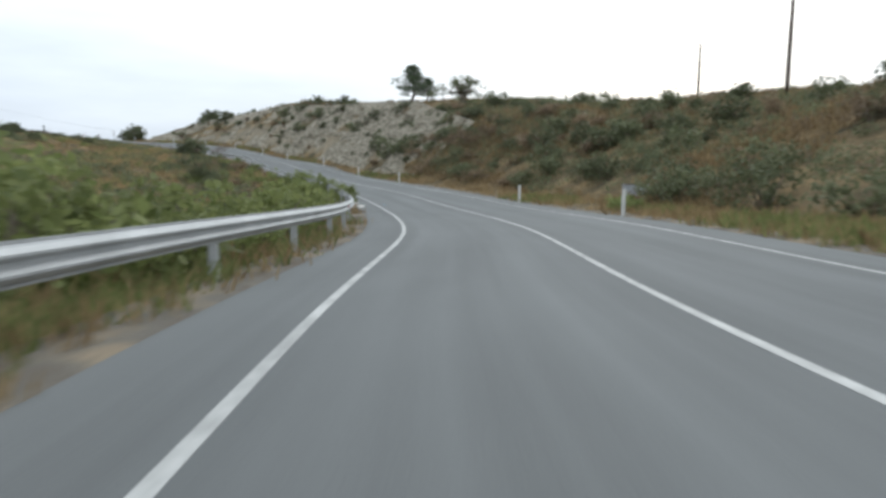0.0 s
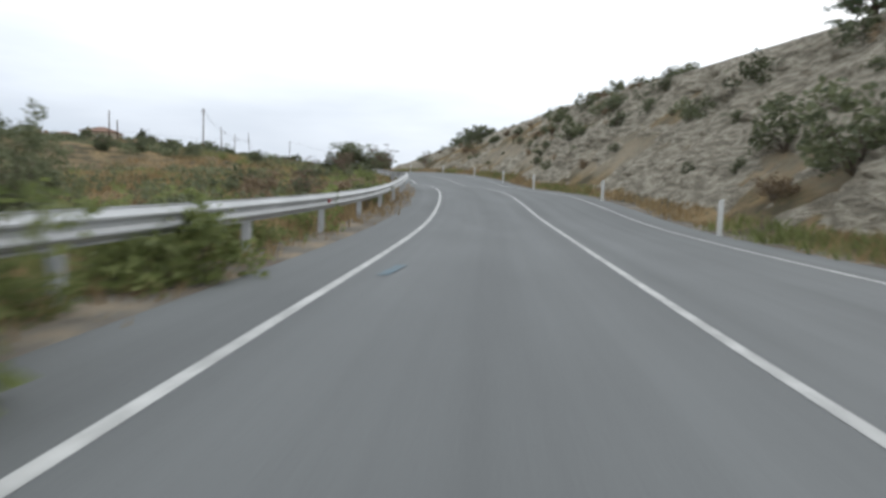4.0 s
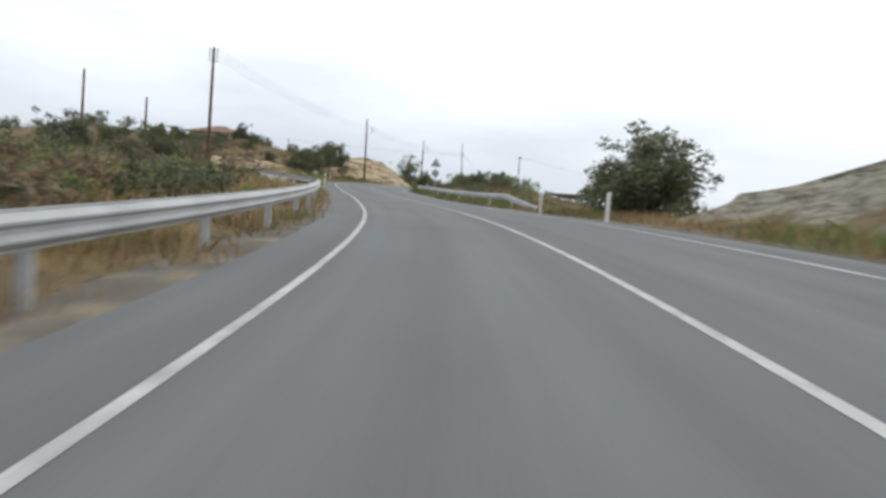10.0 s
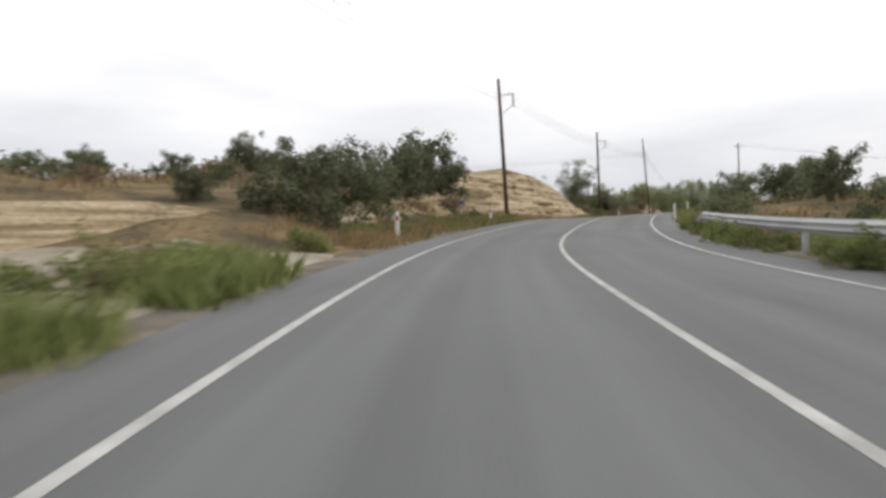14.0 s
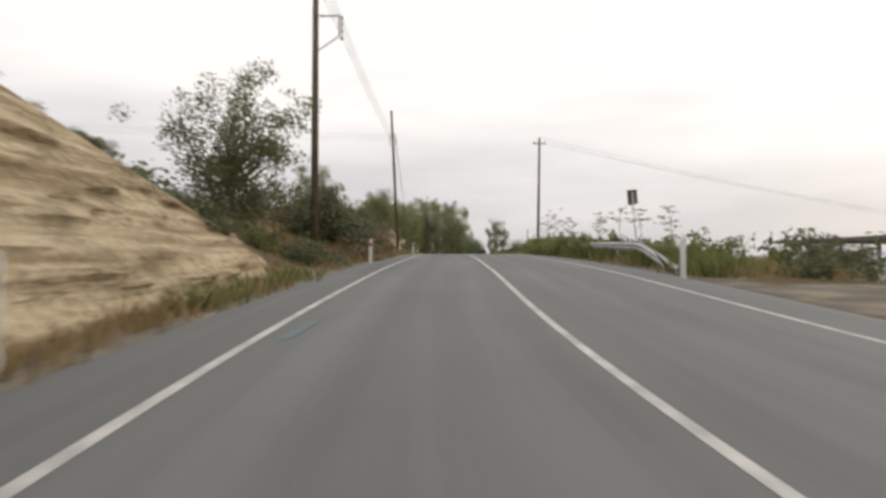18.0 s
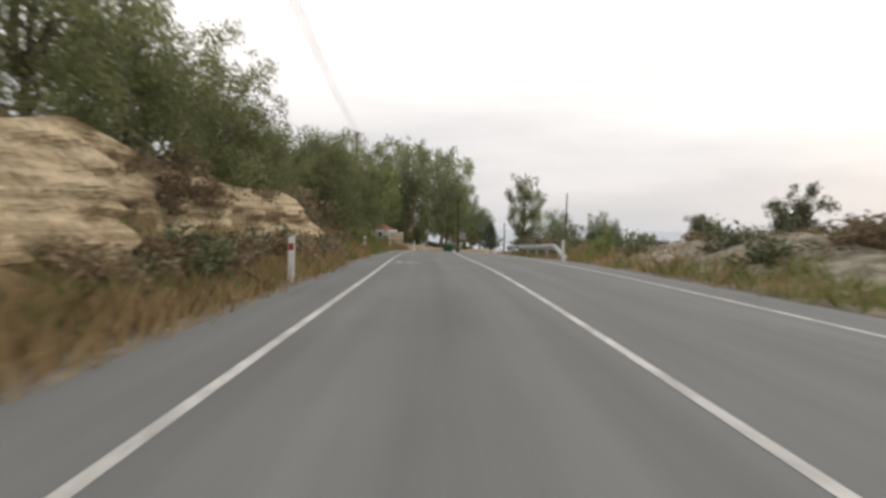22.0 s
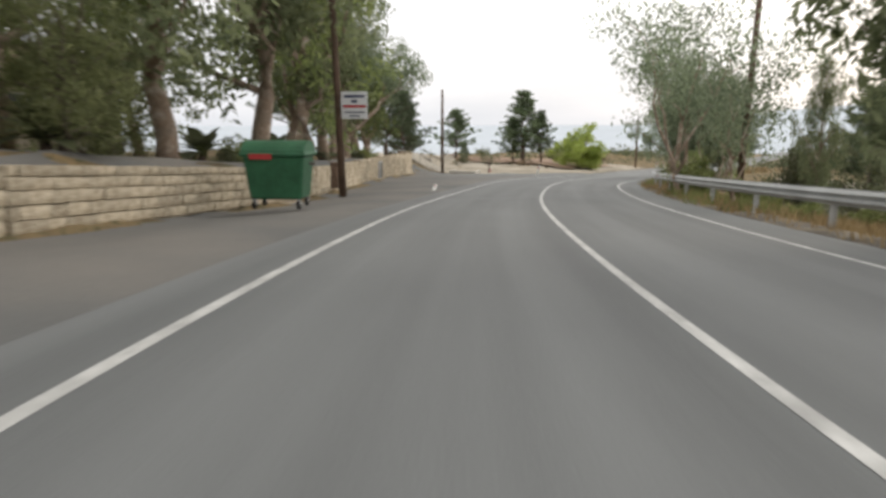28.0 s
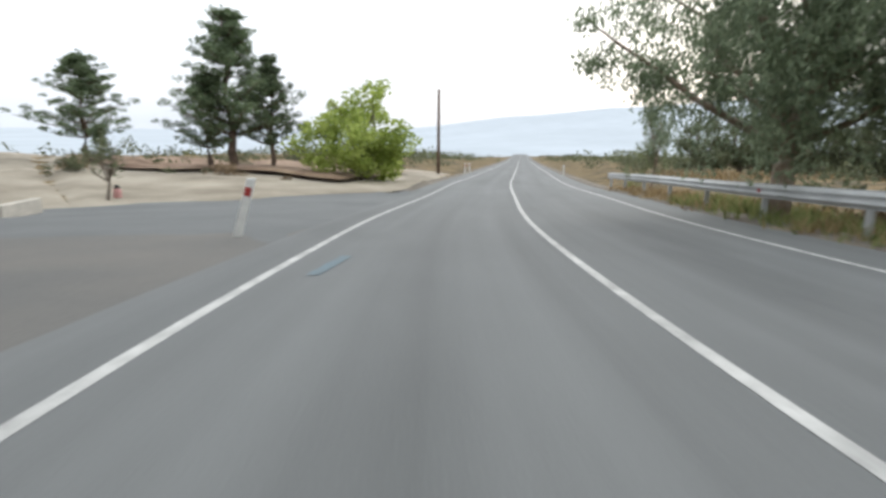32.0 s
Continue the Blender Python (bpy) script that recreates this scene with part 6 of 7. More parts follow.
p = off_tracks(*scatter(51, 9000, 204, 360, -4.6, -6.8, -0.15))
tagged(blades("bank_foot_grass", p, L_DRY, 52, 0.36, 6, 0.016), "tall reddish dry grass at the foot of the bank", "grass", kind="stuff")
_, _, p = scatter(71, 5200, 186.9, 203, -4.65, -7.4, -0.1, 0.5)
p = p[np.abs(nearest(p[:, 0], p[:, 1])[1]) < 5.6 + 0.8 * wave(p[:, 0], p[:, 1], 0.35, 6) + 0.9]
tagged(blades("track_weeds", p, L_WEED, 72, 0.46, 7, 0.018), "green weeds between the side track and the road", "grass", kind="stuff")
p = off_tracks(*scatter(57, 15000, -5, 80, 7.2, 32, -0.2))
tagged(blades("hillside_straw", p, L_DRY, 58, 0.42, 7, 0.022, 0.3), "pale dry straw over the eastern hillside", "grass", kind="stuff")
p = off_tracks(*scatter(59, 9000, -5, 180, -6.0, -22, -0.2))
tagged(blades("western_straw", p, L_DRY, 60, 0.5, 6, 0.022, 0.3), "dry brown grass behind the guard rail", "grass", kind="stuff")
p = off_tracks(*scatter(63, 5200, 336, 371, -5.0, -9.5, -0.3))
tagged(blades("russet_grass", p, L_RUST, 64, 0.34, 7, 0.016), "russet dry grass on the low bank by the drive", "grass", kind="stuff")
p = off_tracks(*scatter(53, 5200, 204, 366, -4.65, -6.4, 0.0))
bs = nearest(p[:, 0], p[:, 1])[0]
p = p[((bs < 266) | (bs > 290)) & ((bs < 308) | (bs > 330))]
tagged(blades("bank_foot_weeds", p, L_WEED, 54, 0.42, 7, 0.018), "green weeds at the foot of the bank", "grass", kind="stuff")
p = off_tracks(*scatter(55, 3400, 262, 300, 4.95, 6.6, -0.2))
tagged(blades("verge_weeds_east", p, L_WEED, 56, 0.5, 7, 0.018), "green weeds along the outer verge", "grass", kind="stuff")
rg = np.random.default_rng(61)
ang, rad = np.radians(rg.uniform(-75, 75, 2600)), rg.uniform(95, 620, 2600) ** 1.0
fx, fy = -172 + rad * np.sin(ang), 400 + rad * np.cos(ang)
fs, fd = nearest(fx, fy)
ok = (np.abs(fd) > 14) & (wave(fx, fy, 0.02, 3) + 0.6 * wave(fx, fy, 0.06, 5) > -0.25)
fx, fy = fx[ok], fy[ok]
p = np.stack([fx, fy, ground_level(fx, fy) + 0.8], -1)
tagged(new("far_groves", leaf_mesh("far_groves", p, 1.2 + 2.2 * rg.random(len(p)), 60000, 0.8, L_OLIVE, 62, 0, 0.6, 0.6)), "distant olive groves and scrub in the valley", "trees", kind="stuff")

# ---- signs and marks on the road ----
def flat_on_road(name, s, d, w, l, material, label, turn=0.0, lift=0.034):
    """A painted mark, w across and l along the road."""
    k, v = 8, []
    for i in range(k + 1):
        for q in (-0.5, 0.5):
            x, y, z = road_point(s + (i / k - 0.5) * l, d + q * w + (i / k - 0.5) * turn)
            v.append((float(x), float(y), float(z) + 0.02 * (1 - min(1, abs(d) / 4.3)) + 0.008))
    f = [(2 * i, 2 * i + 1, 2 * i + 3, 2 * i + 2) for i in range(k)]
    ob = new(name, pydata(name, v, f, material))
    return tagged(ob, label, "road marking", "survey marks on the road" if material is BLUE else "", kind="structure")


for n, (s, d, l, t) in enumerate(((31.2, -2.88, 1.6, .15), (58.5, -2.88, 1.0, .1), (101.2, -2.52, 1.8, .1), (131.5, -2.70, 1.2, .05), (134, 2.97, 2.4, .1), (149.4, -2.79, 1.1, .1), (174.0, -2.79, 1.6, .2), (219.6, -2.97, 1.2, .3), (255, -2.97, 1.3, .05), (269, -2.61, .8, 0), (343.4, -2.61, 1.4, .15), (370.6, 2.79, 1.6, .2), (430.6, -2.79, 1.4, .1), (317, -2.70, 1.0, .05), (423.2, -2.79, 1.0, .1), (217.5, 2.61, 1.6, .1))):
    flat_on_road("survey_mark_%d" % n, s, d, 0.14, l, BLUE, "faded blue survey dash painted on the asphalt", t)


def tar_seam(points, width):
    """A dark bitumen seam across the lane, through s, d places."""
    v = []
    for i, (s, d) in enumerate(points):
        for q in (-0.5, 0.5):
            x, y, z = road_point(s + q * width * (0.7 + 0.3 * math.sin(2.3 * i)), d)
            v.append((float(x), float(y), float(z) + 0.02 * (1 - min(1, abs(d) / 4.3)) + 0.002))
    f = [(2 * i, 2 * i + 1, 2 * i + 3, 2 * i + 2) for i in range(len(points) - 1)]
    tagged(new("tar_seam", pydata("tar_seam", v, f, TAR)), "dark bitumen seam smeared across the asphalt", "road marking", kind="structure")


TAR = mat("bitumen_smear", (0.115, 0.12, 0.12), 0.6, spread=0.15, scale=2.0, fine=25, bump=0.1)
tar_seam([(401.4 + 0.32 * i + 0.12 * math.sin(i * 1.7), -3.3 + 0.36 * i) for i in range(10)], 0.55)


def ring_pts(cx, cy, r, n=20):
    return [(cx + r * math.cos(2 * math.pi * i / n), cy + r * math.sin(2 * math.pi * i / n)) for i in range(n + 1)]


def bicycle_mark(s, d, flip=1):
    """A bicycle outline painted on the lane, 1.1 m wide and drawn out along the road."""
    lines = [ring_pts(-0.33, 0.25, 0.19), ring_pts(0.33, 0.25, 0.19), [(-0.33, 0.25), (-0.16, 0.55), (0.2, 0.55), (0.33, 0.25)], [(-0.33, 0.25), (0.0, 0.25), (0.2, 0.55)], [(0.0, 0.25), (-0.2, 0.62)], [(-0.28, 0.62), (-0.12, 0.62)], [(0.2, 0.55), (0.16, 0.70), (0.30, 0.70)]]
    v, f = [], []
    for pts in lines:
        for (x0, y0), (x1, y1) in zip(pts, pts[1:]):
            L = math.hypot(x1 - x0, y1 - y0) or 1
            ox, oy = -(y1 - y0) / L * 0.022, (x1 - x0) / L * 0.022
            b = len(v)
            for px, py in ((x0 - ox, y0 - oy), (x1 - ox, y1 - oy), (x1 + ox, y1 + oy), (x0 + ox, y0 + oy)):
                x, y, z = road_point(s + flip * py * 2.1, d + flip * px * 1.05)
                v.append((float(x), float(y), float(z) + 0.02 * (1 - abs(d) / 4.3) + 0.011))
            f.append((b, b + 1, b + 2, b + 3))
    ob = new("bicycle_marking", pydata("bicycle_marking", v, f, LINE))
    tagged(ob, "worn white bicycle symbol painted on the lane", "road marking", kind="structure")


bicycle_mark(327.7, -2.7)
bicycle_mark(340.9, 2.65, -1)


def disc(bm, r, y, z, n=24, thick=0.02, sides=None):
    n = sides or n
    off = math.pi / 2
    a = [bm.verts.new((r * math.cos(2 * math.pi * i / n + off), y, z + r * math.sin(2 * math.pi * i / n + off))) for i in range(n)]
    b = [bm.verts.new((v.co.x, y + thick, v.co.z)) for v in a]
    bm.faces.new(a)
    bm.faces.new(b[::-1])
    for i in range(n):
        bm.faces.new((a[i], a[(i + 1) % n], b[(i + 1) % n], b[i]))
    return bm


RUSTY = mat("rusty_plate", (0.16, 0.11, 0.08), 0.8, 0.2, 0.25, 5, 25, 0.2)


def sign_post(parent, h, r=0.035):
    bm = tube(bmesh.new(), [(0, 0, -0.3), (0, 0, h)], [r, r], 10)
    return part("post", bm, STEEL, parent, "galvanised steel post", smooth=True)


sign = thing("traffic_sign", on_land(190.7, 4.55), "grey back of triangular and round signs on one post", "traffic sign")
sign_post(sign, 3.35)
part("triangle_plate", disc(bmesh.new(), 0.52, 0.04, 2.85, sides=3), ALU, sign, "bare aluminium triangular plate")
part("round_plate", disc(bmesh.new(), 0.31, 0.04, 2.05), ALU, sign, "bare aluminium round plate")
for zz in (2.75, 2.05):
    part("clamp", box(bmesh.new(), 0, -0.01, zz, 0.30, 0.05, 0.05, 0.005), STEEL_DARK, sign)

sign = thing("warning_sign", on_land(269.9, 5.25, 0, 8) @ pose(0, 0, 0, 0, -5, 0), "small brown weathered back of a sign on a thin leaning post", "traffic sign")
sign_post(sign, 2.5, 0.025)
part("plate", box(bmesh.new(), 0, 0.03, 2.1, 0.36, 0.015, 0.50, 0.004), RUSTY, sign, "rusty brown plate")

board = thing("low_sign_board", on_land(25.05, 8.3, 0.05, -4), "low grey rectangular sign board among weeds, seen from behind", "sign")
for q in (-0.58, 0.58):
    part("leg", tube(bmesh.new(), [(q, 0, -0.4), (q, 0, 0.95)], [0.03, 0.03], 8), STEEL, board)
part("panel", box(bmesh.new(), 0, 0.04, 0.34, 1.3, 0.025, 0.58, 0.006), BOARD_BACK, board, "pale grey metal panel")
part("rail", box(bmesh.new(), 0, 0.015, 0.88, 1.31, 0.03, 0.05, 0.004), STEEL_DARK, board)
for s, d, h in ((21.0, 5.5, 0.75), (21.6, 6.1, 0.7), (22.3, 6.6, 0.65), (20.5, 5.9, 0.6)):
    plant("green", s, d, h, 1.3, 0.06, label="bright green weed clump before the low sign board")

blue = thing("blue_sign", on_land(228.6, -7.0, 0, 20), "small blue sign on a short steel post under a tree", "sign")
sign_post(blue, 1.15, 0.025)
part("plate", box(bmesh.new(), 0, -0.04, 0.88, 0.34, 0.015, 0.24, 0.004), SIGNBLUE, blue, "blue plate")

# notice board on the pole
kx = pK.matrix_basis
nb = thing("notice_board", kx @ pose(0.66, -0.14, 2.95, 0, 1.5, 4), "white notice board with blue and red print on a pole", "sign")
part("panel", box(bmesh.new(), 0, 0, 0, 0.98, 0.03, 0.98, 0.008), SIGNWHITE, nb, "white panel")
for i, (w, zz, mt) in enumerate(((0.76, 0.76, SIGNINK), (0.22, 0.58, SIGNINK), (0.86, 0.40, SIGNRED), (0.76, 0.21, SIGNGREY), (0.38, 0.08, SIGNGREY))):
    part("print_line", box(bmesh.new(), 0, -0.018, zz, w, 0.006, 0.10 if i < 3 else 0.06), mt, nb)
part("fixing", box(bmesh.new(), -0.47, 0.06, 0.45, 0.30, 0.05, 0.05, 0.005), STEEL_DARK, nb)

# leaning and ordinary marker posts at the junction
for s, d, ly, lx in ((408.2, -4.6, 8, -58), (433.4, -4.8, 16, 0)):
    ob = marker(s, d)
    x, y, z = road_point(s, d)
    ob.matrix_basis = pose(float(x), float(y), float(z), lx, ly, heading(s))
    ob["label"] = "white plastic marker post leaning over at the junction"
    if s < 420:
        ob.matrix_basis = ob.matrix_basis @ Matrix.Diagonal((1, 1, 0.42, 1))
        ob["label"] = "broken stub of a white marker post beside the road"


# ---- buildings ----
def hip_roof(w, l, h, over=0.5, z=0.0):
    bm = bmesh.new()
    a, b = w / 2 + over, l / 2 + over
    base = [bm.verts.new(p) for p in ((-a, -b, z), (a, -b, z), (a, b, z), (-a, b, z))]
    low = [bm.verts.new(p) for p in ((-a, -b, z - .15), (a, -b, z - .15), (a, b, z - .15), (-a, b, z - .15))]
    if w > l:
        r = [bm.verts.new((-(a - b), 0, z + h)), bm.verts.new((a - b, 0, z + h))]
        f = ((0, 1, r[1], r[0]), (1, 2, r[1]), (2, 3, r[0], r[1]), (3, 0, r[0]))
    else:
        r = [bm.verts.new((0, -(b - a), z + h)), bm.verts.new((0, b - a, z + h))]
        f = ((0, 1, r[0]), (1, 2, r[1], r[0]), (2, 3, r[1]), (3, 0, r[0], r[1]))
    for q in f:
        bm.faces.new([base[i] if isinstance(i, int) else i for i in q])
    for i in range(4):
        bm.faces.new((low[i], low[(i + 1) % 4], base[(i + 1) % 4], base[i]))
    bm.faces.new(low[::-1])
    return bm


def wall_with_holes(w, h, t, holes):
    """A wall from (0,0) to (w,h) in x and z, t thick along y, with rectangular openings (x0, z0, x1, z1)."""
    xs = sorted({0, w, *[q for a in holes for q in (a[0], a[2])]})
    zs = sorted({0, h, *[q for a in holes for q in (a[1], a[3])]})
    bm = bmesh.new()
    for x0, x1 in zip(xs, xs[1:]):
        for z0, z1 in zip(zs, zs[1:]):
            cx, cz = (x0 + x1) / 2, (z0 + z1) / 2
            if not any(a[0] < cx < a[2] and a[1] < cz < a[3] for a in holes):
                box(bm, cx, t / 2, z0, x1 - x0, t, z1 - z0)
    bmesh.ops.remove_doubles(bm, verts=bm.verts, dist=0.0005)
    return bm


def house(m, w, l, h, roof_h, wall_mat, label, holes_front, holes_side, foot=1.5):
    ob = thing("house", m, label, "house")
    for k, (mm, ww, holes) in enumerate(((pose(-w / 2, -l / 2, 0), w, holes_front), (pose(w / 2, -l / 2, 0, 0, 0, 90), l, holes_side), (pose(w / 2, l / 2, 0, 0, 0, 180), w, holes_front), (pose(-w / 2, l / 2, 0, 0, 0, 270), l, holes_side))):
        wl_ = part("wall", wall_with_holes(ww, h, 0.25, holes), wall_mat, ob, m=mm)
        if k < 2 or k == 3:
            for (x0, z0, x1, z1) in holes:
                wd = part("window", box(bmesh.new(), (x0 + x1) / 2, 0.16, z0, x1 - x0, 0.05, z1 - z0), GLASS, ob, "dark window", m=mm)
                fr = bmesh.new()
                for xx in (x0 + .04, x1 - .04, (x0 + x1) / 2):
                    box(fr, xx, 0.10, z0, 0.07, 0.06, z1 - z0)
                for z_ in (z0, z1 - 0.07):
                    box(fr, (x0 + x1) / 2, 0.10, z_, x1 - x0, 0.055, 0.07)
                part("frame", fr, RENDER_WHITE, wd, "white window frame")
    part("plinth", box(bmesh.new(), 0, 0, -foot, w + 0.1, l + 0.1, foot + 0.02), CONCRETE, ob)
    part("roof", hip_roof(w, l, roof_h, 0.6, h), ROOF_OLD, ob, "faded terracotta hip roof")
    return ob


def land_pose(x, y, turn, lift=0.0):
    s, d = nearest([x], [y])
    return pose(x, y, float(land(s, d)[0]) + lift, 0, 0, turn)


win = lambda n, w, z0, z1, gap: [(gap + i * (w - 2 * gap) / n + 0.7, z0, gap + (i + 1) * (w - 2 * gap) / n - 0.7, z1) for i in range(n)]
house(land_pose(-142, 190, 35, 0.7), 8.5, 7, 3.0, 1.5, PLASTER, "cream hilltop house with a faded terracotta roof", win(3, 8.5, 1.0, 2.2, .6), win(2, 7, 1.0, 2.2, .5), 3)
annexe = house(land_pose(-149, 185, 35, 0.1), 4, 4, 2.4, 0.8, PLASTER, "small cream annexe beside the hilltop house", win(1, 4, 1.0, 2.0, .8), win(1, 4, 1.0, 2.0, .8), 3)
hx, hy, hz = road_point(404, -25)
house(land_pose(float(hx), float(hy), heading(404) + 90, 0.1), 15, 8, 3.6, 1.6, PLASTER, "low cream house behind the eucalyptus trees", win(4, 15, 0.9, 2.3, .6), win(2, 8, 0.9, 2.3, .6), 1)
for i, (dx, dy) in enumerate(((125, 478), (150, 505), (104, 520))):
    house(land_pose(-170 + dx, dy, 20 * i, 0.0), 9, 7, 3.2, 1.3, RENDER_WHITE if i else PLASTER, "distant pale house with a terracotta roof in the valley", win(2, 9, 1, 2, .6), win(1, 7, 1, 2, .6), 2)

# flat-roofed shed below the road
sx, sy, sz = road_point(284, 24)
shed = thing("open_shed", pose(float(sx), float(sy), float(land(284, 24)[0]), 0, 0, heading(284) + 80), "long open shed with a flat dark roof below the road", "shed")
roof_z = float(road_point(284, 5)[2]) + 0.9 - float(land(284, 24)[0])
part("roof", box(bmesh.new(), 0, 0, roof_z, 20, 7, 0.22, 0.02), STEEL_DARK, shed, "flat dark sheet roof")
for q in (-9, -4.5, 0, 4.5, 9):
    for r_ in (-3, 3):
        part("column", box(bmesh.new(), q, r_, -0.3, 0.16, 0.16, roof_z + 0.32, 0.01), STEEL, shed)
part("back_wall", box(bmesh.new(), 0, 3.2, -0.3, 19.5, 0.15, roof_z * 0.72), RENDER_WHITE, shed, "pale back wall")

# ---- gate, hut and garden wall ----
def between(a, b, h=0.0):
    (x0, y0, _), (x1, y1, _) = road_point(*a), road_point(*b)
    yaw = math.degrees(math.atan2(y1 - y0, x1 - x0))
    return float(x0), float(y0), yaw, math.hypot(x1 - x0, y1 - y0)


STONES = [finish(box(bmesh.new(), 0, 0, -0.5, 1, 1, 1, 0.06), "stone", WALL_STONE) for _ in range(1)]
_st = random.Random(77)
for k in range(5):
    bm = box(bmesh.new(), 0, 0, -0.5, 1, 1, 1, 0.07)
    for v in bm.verts:
        v.co += Vector((_st.uniform(-.03, .03), _st.uniform(-.06, .06), _st.uniform(-.05, .05)))
    STONES.append(finish(bm, "stone", WALL_STONE))


def stone_wall(name, ends, heights, label, foot=None, budget=300, thick=0.35, cap=True):
    """A wall of coursed stones along s, d points, with a height for each stretch: a mortar core and each stone as a piece, on the face towards the road."""
    x0, y0, _ = road_point(*ends[0])
    z0 = float(land(*ends[0])[0]) if foot is None else foot
    ob = thing(name, pose(float(x0), float(y0), z0), label, "stone wall")
    inv = ob.matrix_basis.inverted()
    count = 0
    loose = bmesh.new()
    for k, (a, b) in enumerate(zip(ends, ends[1:])):
        height = heights[min(k, len(heights) - 1)]
        xa, ya, yaw, L = between(a, b)
        za, zb = float(road_point(*a)[2]), float(road_point(*b)[2])
        pitch = math.degrees(math.atan2(zb - za, L))
        base = inv @ pose(xa, ya, za - 0.05, 0, -pitch, yaw)
        core = box(bmesh.new(), L / 2, thick / 2, -0.4, L + 0.02, thick - 0.06, height + 0.38)
        part("core", core, MORTAR, ob, "mortar core", m=base)
        if cap:
            part("coping", box(bmesh.new(), L / 2, thick / 2, height - 0.02, L + 0.04, thick + 0.10, 0.07, 0.015), CONCRETE, ob, "pale coping", m=base)
        zc = 0.0
        while zc < height - 0.08:
            hh = min(_st.uniform(0.17, 0.26), height - zc)
            xc = -_st.random() * 0.3
            while xc < L:
                w = _st.uniform(0.28, 0.75)
                lo_, hi_ = max(xc, 0), min(xc + w, L)
                if hi_ - lo_ > 0.1:
                    mm = base @ Matrix.Translation(((lo_ + hi_) / 2, 0.03 + _st.uniform(-0.012, 0.02), zc + hh / 2)) @ Matrix.Diagonal((hi_ - lo_ - 0.018, 0.16, hh - 0.018, 1))
                    me = _st.choice(STONES)
                    if count < budget:
                        part("stone", me, None, ob, m=mm)
                    else:
                        box(loose, 0, 0, 0, 1, 1, 1)
                        loose.verts.ensure_lookup_table()
                        bmesh.ops.transform(loose, matrix=mm @ Matrix.Translation((0, 0, -0.5)), verts=loose.verts[-8:])
                    count += 1
                xc += w
            zc += hh
    if loose.verts:
        tagged(part("further_stones", loose, WALL_STONE, ob, "further buff stones of the wall"), kind="stuff")
    else:
        loose.free()
    return ob


stone_wall("garden_wall", ((380.6, -8.6), (390, -7.9), (399.5, -7.6), (404.2, -8.2), (408.6, -8.9), (413, -9.65)), (1.0, 1.0, 1.0, 1.05, 1.15), "buff stone garden wall along the earthy strip", budget=260, cap=False)
stone_wall("garden_wall", ((413, -9.65), (415.6, -10.15), (418.2, -10.65), (420.8, -11.3), (423.4, -12.0), (427.0, -13.2), (430.6, -14.6), (433.6, -16.4), (437.0, -19.2)), (1.22, 1.29, 1.36, 1.43, 1.52, 1.62, 1.74, 1.86), "buff stone garden wall curving away at the junction", budget=220, cap=False)
stone_wall("gate_wall", ((379.5, -9.1), (379.9, -7.6)), (2.2,), "short buff stone wall beside the gate", budget=60, cap=False)
stone_wall("gate_wall", ((377.5, -21.5), (380.2, -15.3)), (2.8,), "buff stone wall curving up to the gate", budget=220)
gx0, gy0, gyaw, gl = between((380.3, -15.1), (379.5, -9.2))
gm = pose(gx0, gy0, float(road_point(380, 0)[2]) + 1.0, 0, 0, gyaw)
gate = thing("metal_gate", gm, "pale grey sheet metal gate with sagging white top rails", "gate")
for q in (0.0, 3.05, gl):
    part("gate_post", box(bmesh.new(), q, 0, -0.4, 0.15, 0.15, 1.75 if q != 3.05 else 2.6, 0.015), RENDER_WHITE, gate, "white gate post")
part("cap", box(bmesh.new(), 3.0, 0, 2.18, 0.5, 0.3, 0.12, 0.02), RENDER_WHITE, gate, "white post cap")
part("leaf_left", box(bmesh.new(), 1.5, 0.02, 0.05, 2.8, 0.05, 1.3, 0.008), WALL_STONE, gate, "buff boarded gate leaf")
part("leaf_right", box(bmesh.new(), 2.55, -0.03, 0.02, 0.85, 0.04, 1.45, 0.008), SHEET, gate, "pale grey metal gate leaf")
for a, b in (((0, 1.32), (3.05, 2.1)), ((3.05, 2.1), (gl, 1.4))):
    pts = []
    for t in np.linspace(0, 1, 9):
        pts.append((a[0] + (b[0] - a[0]) * t, -0.05, a[1] + (b[1] - a[1]) * t - 0.28 * math.sin(math.pi * t) * (0.6 + 0.2 * t)))
    part("top_rail", tube(bmesh.new(), pts, [0.035] * 9, 6), RENDER_WHITE, gate, "sagging white rail", smooth=True)
part("sill", box(bmesh.new(), 1.5, -0.05, -0.05, 3.0, 0.1, 0.07), RENDER_WHITE, gate)
hut = thing("gate_hut", gm @ pose(4.6, 1.3, 0, 0, 0, 0), "small pale grey gate hut with a red tiled roof", "hut")
part("body", wall_with_holes(2.7, 1.95, 2.4, []), SHEET, hut, "pale grey walls", m=pose(-1.35, -1.2, -0.4))
hw = part("window", box(bmesh.new(), 0.2, -1.22, 0.78, 0.38, 0.06, 0.48), GLASS, hut, "small dark window")
part("frame", box(bmesh.new(), 0.2, -1.235, 0.71, 0.5, 0.05, 0.06), RENDER_WHITE, hw, "white sill")
part("roof", hip_roof(1.6, 1.6, 0.65, 0.2, 1.62), ROOF_TILE, hut, "red tiled roof")
part("aerial", tube(bmesh.new(), [(-0.5, 0, 1.6), (-0.5, 0, 3.0)], [0.02, 0.012], 6), STEEL, hut, "thin aerial")
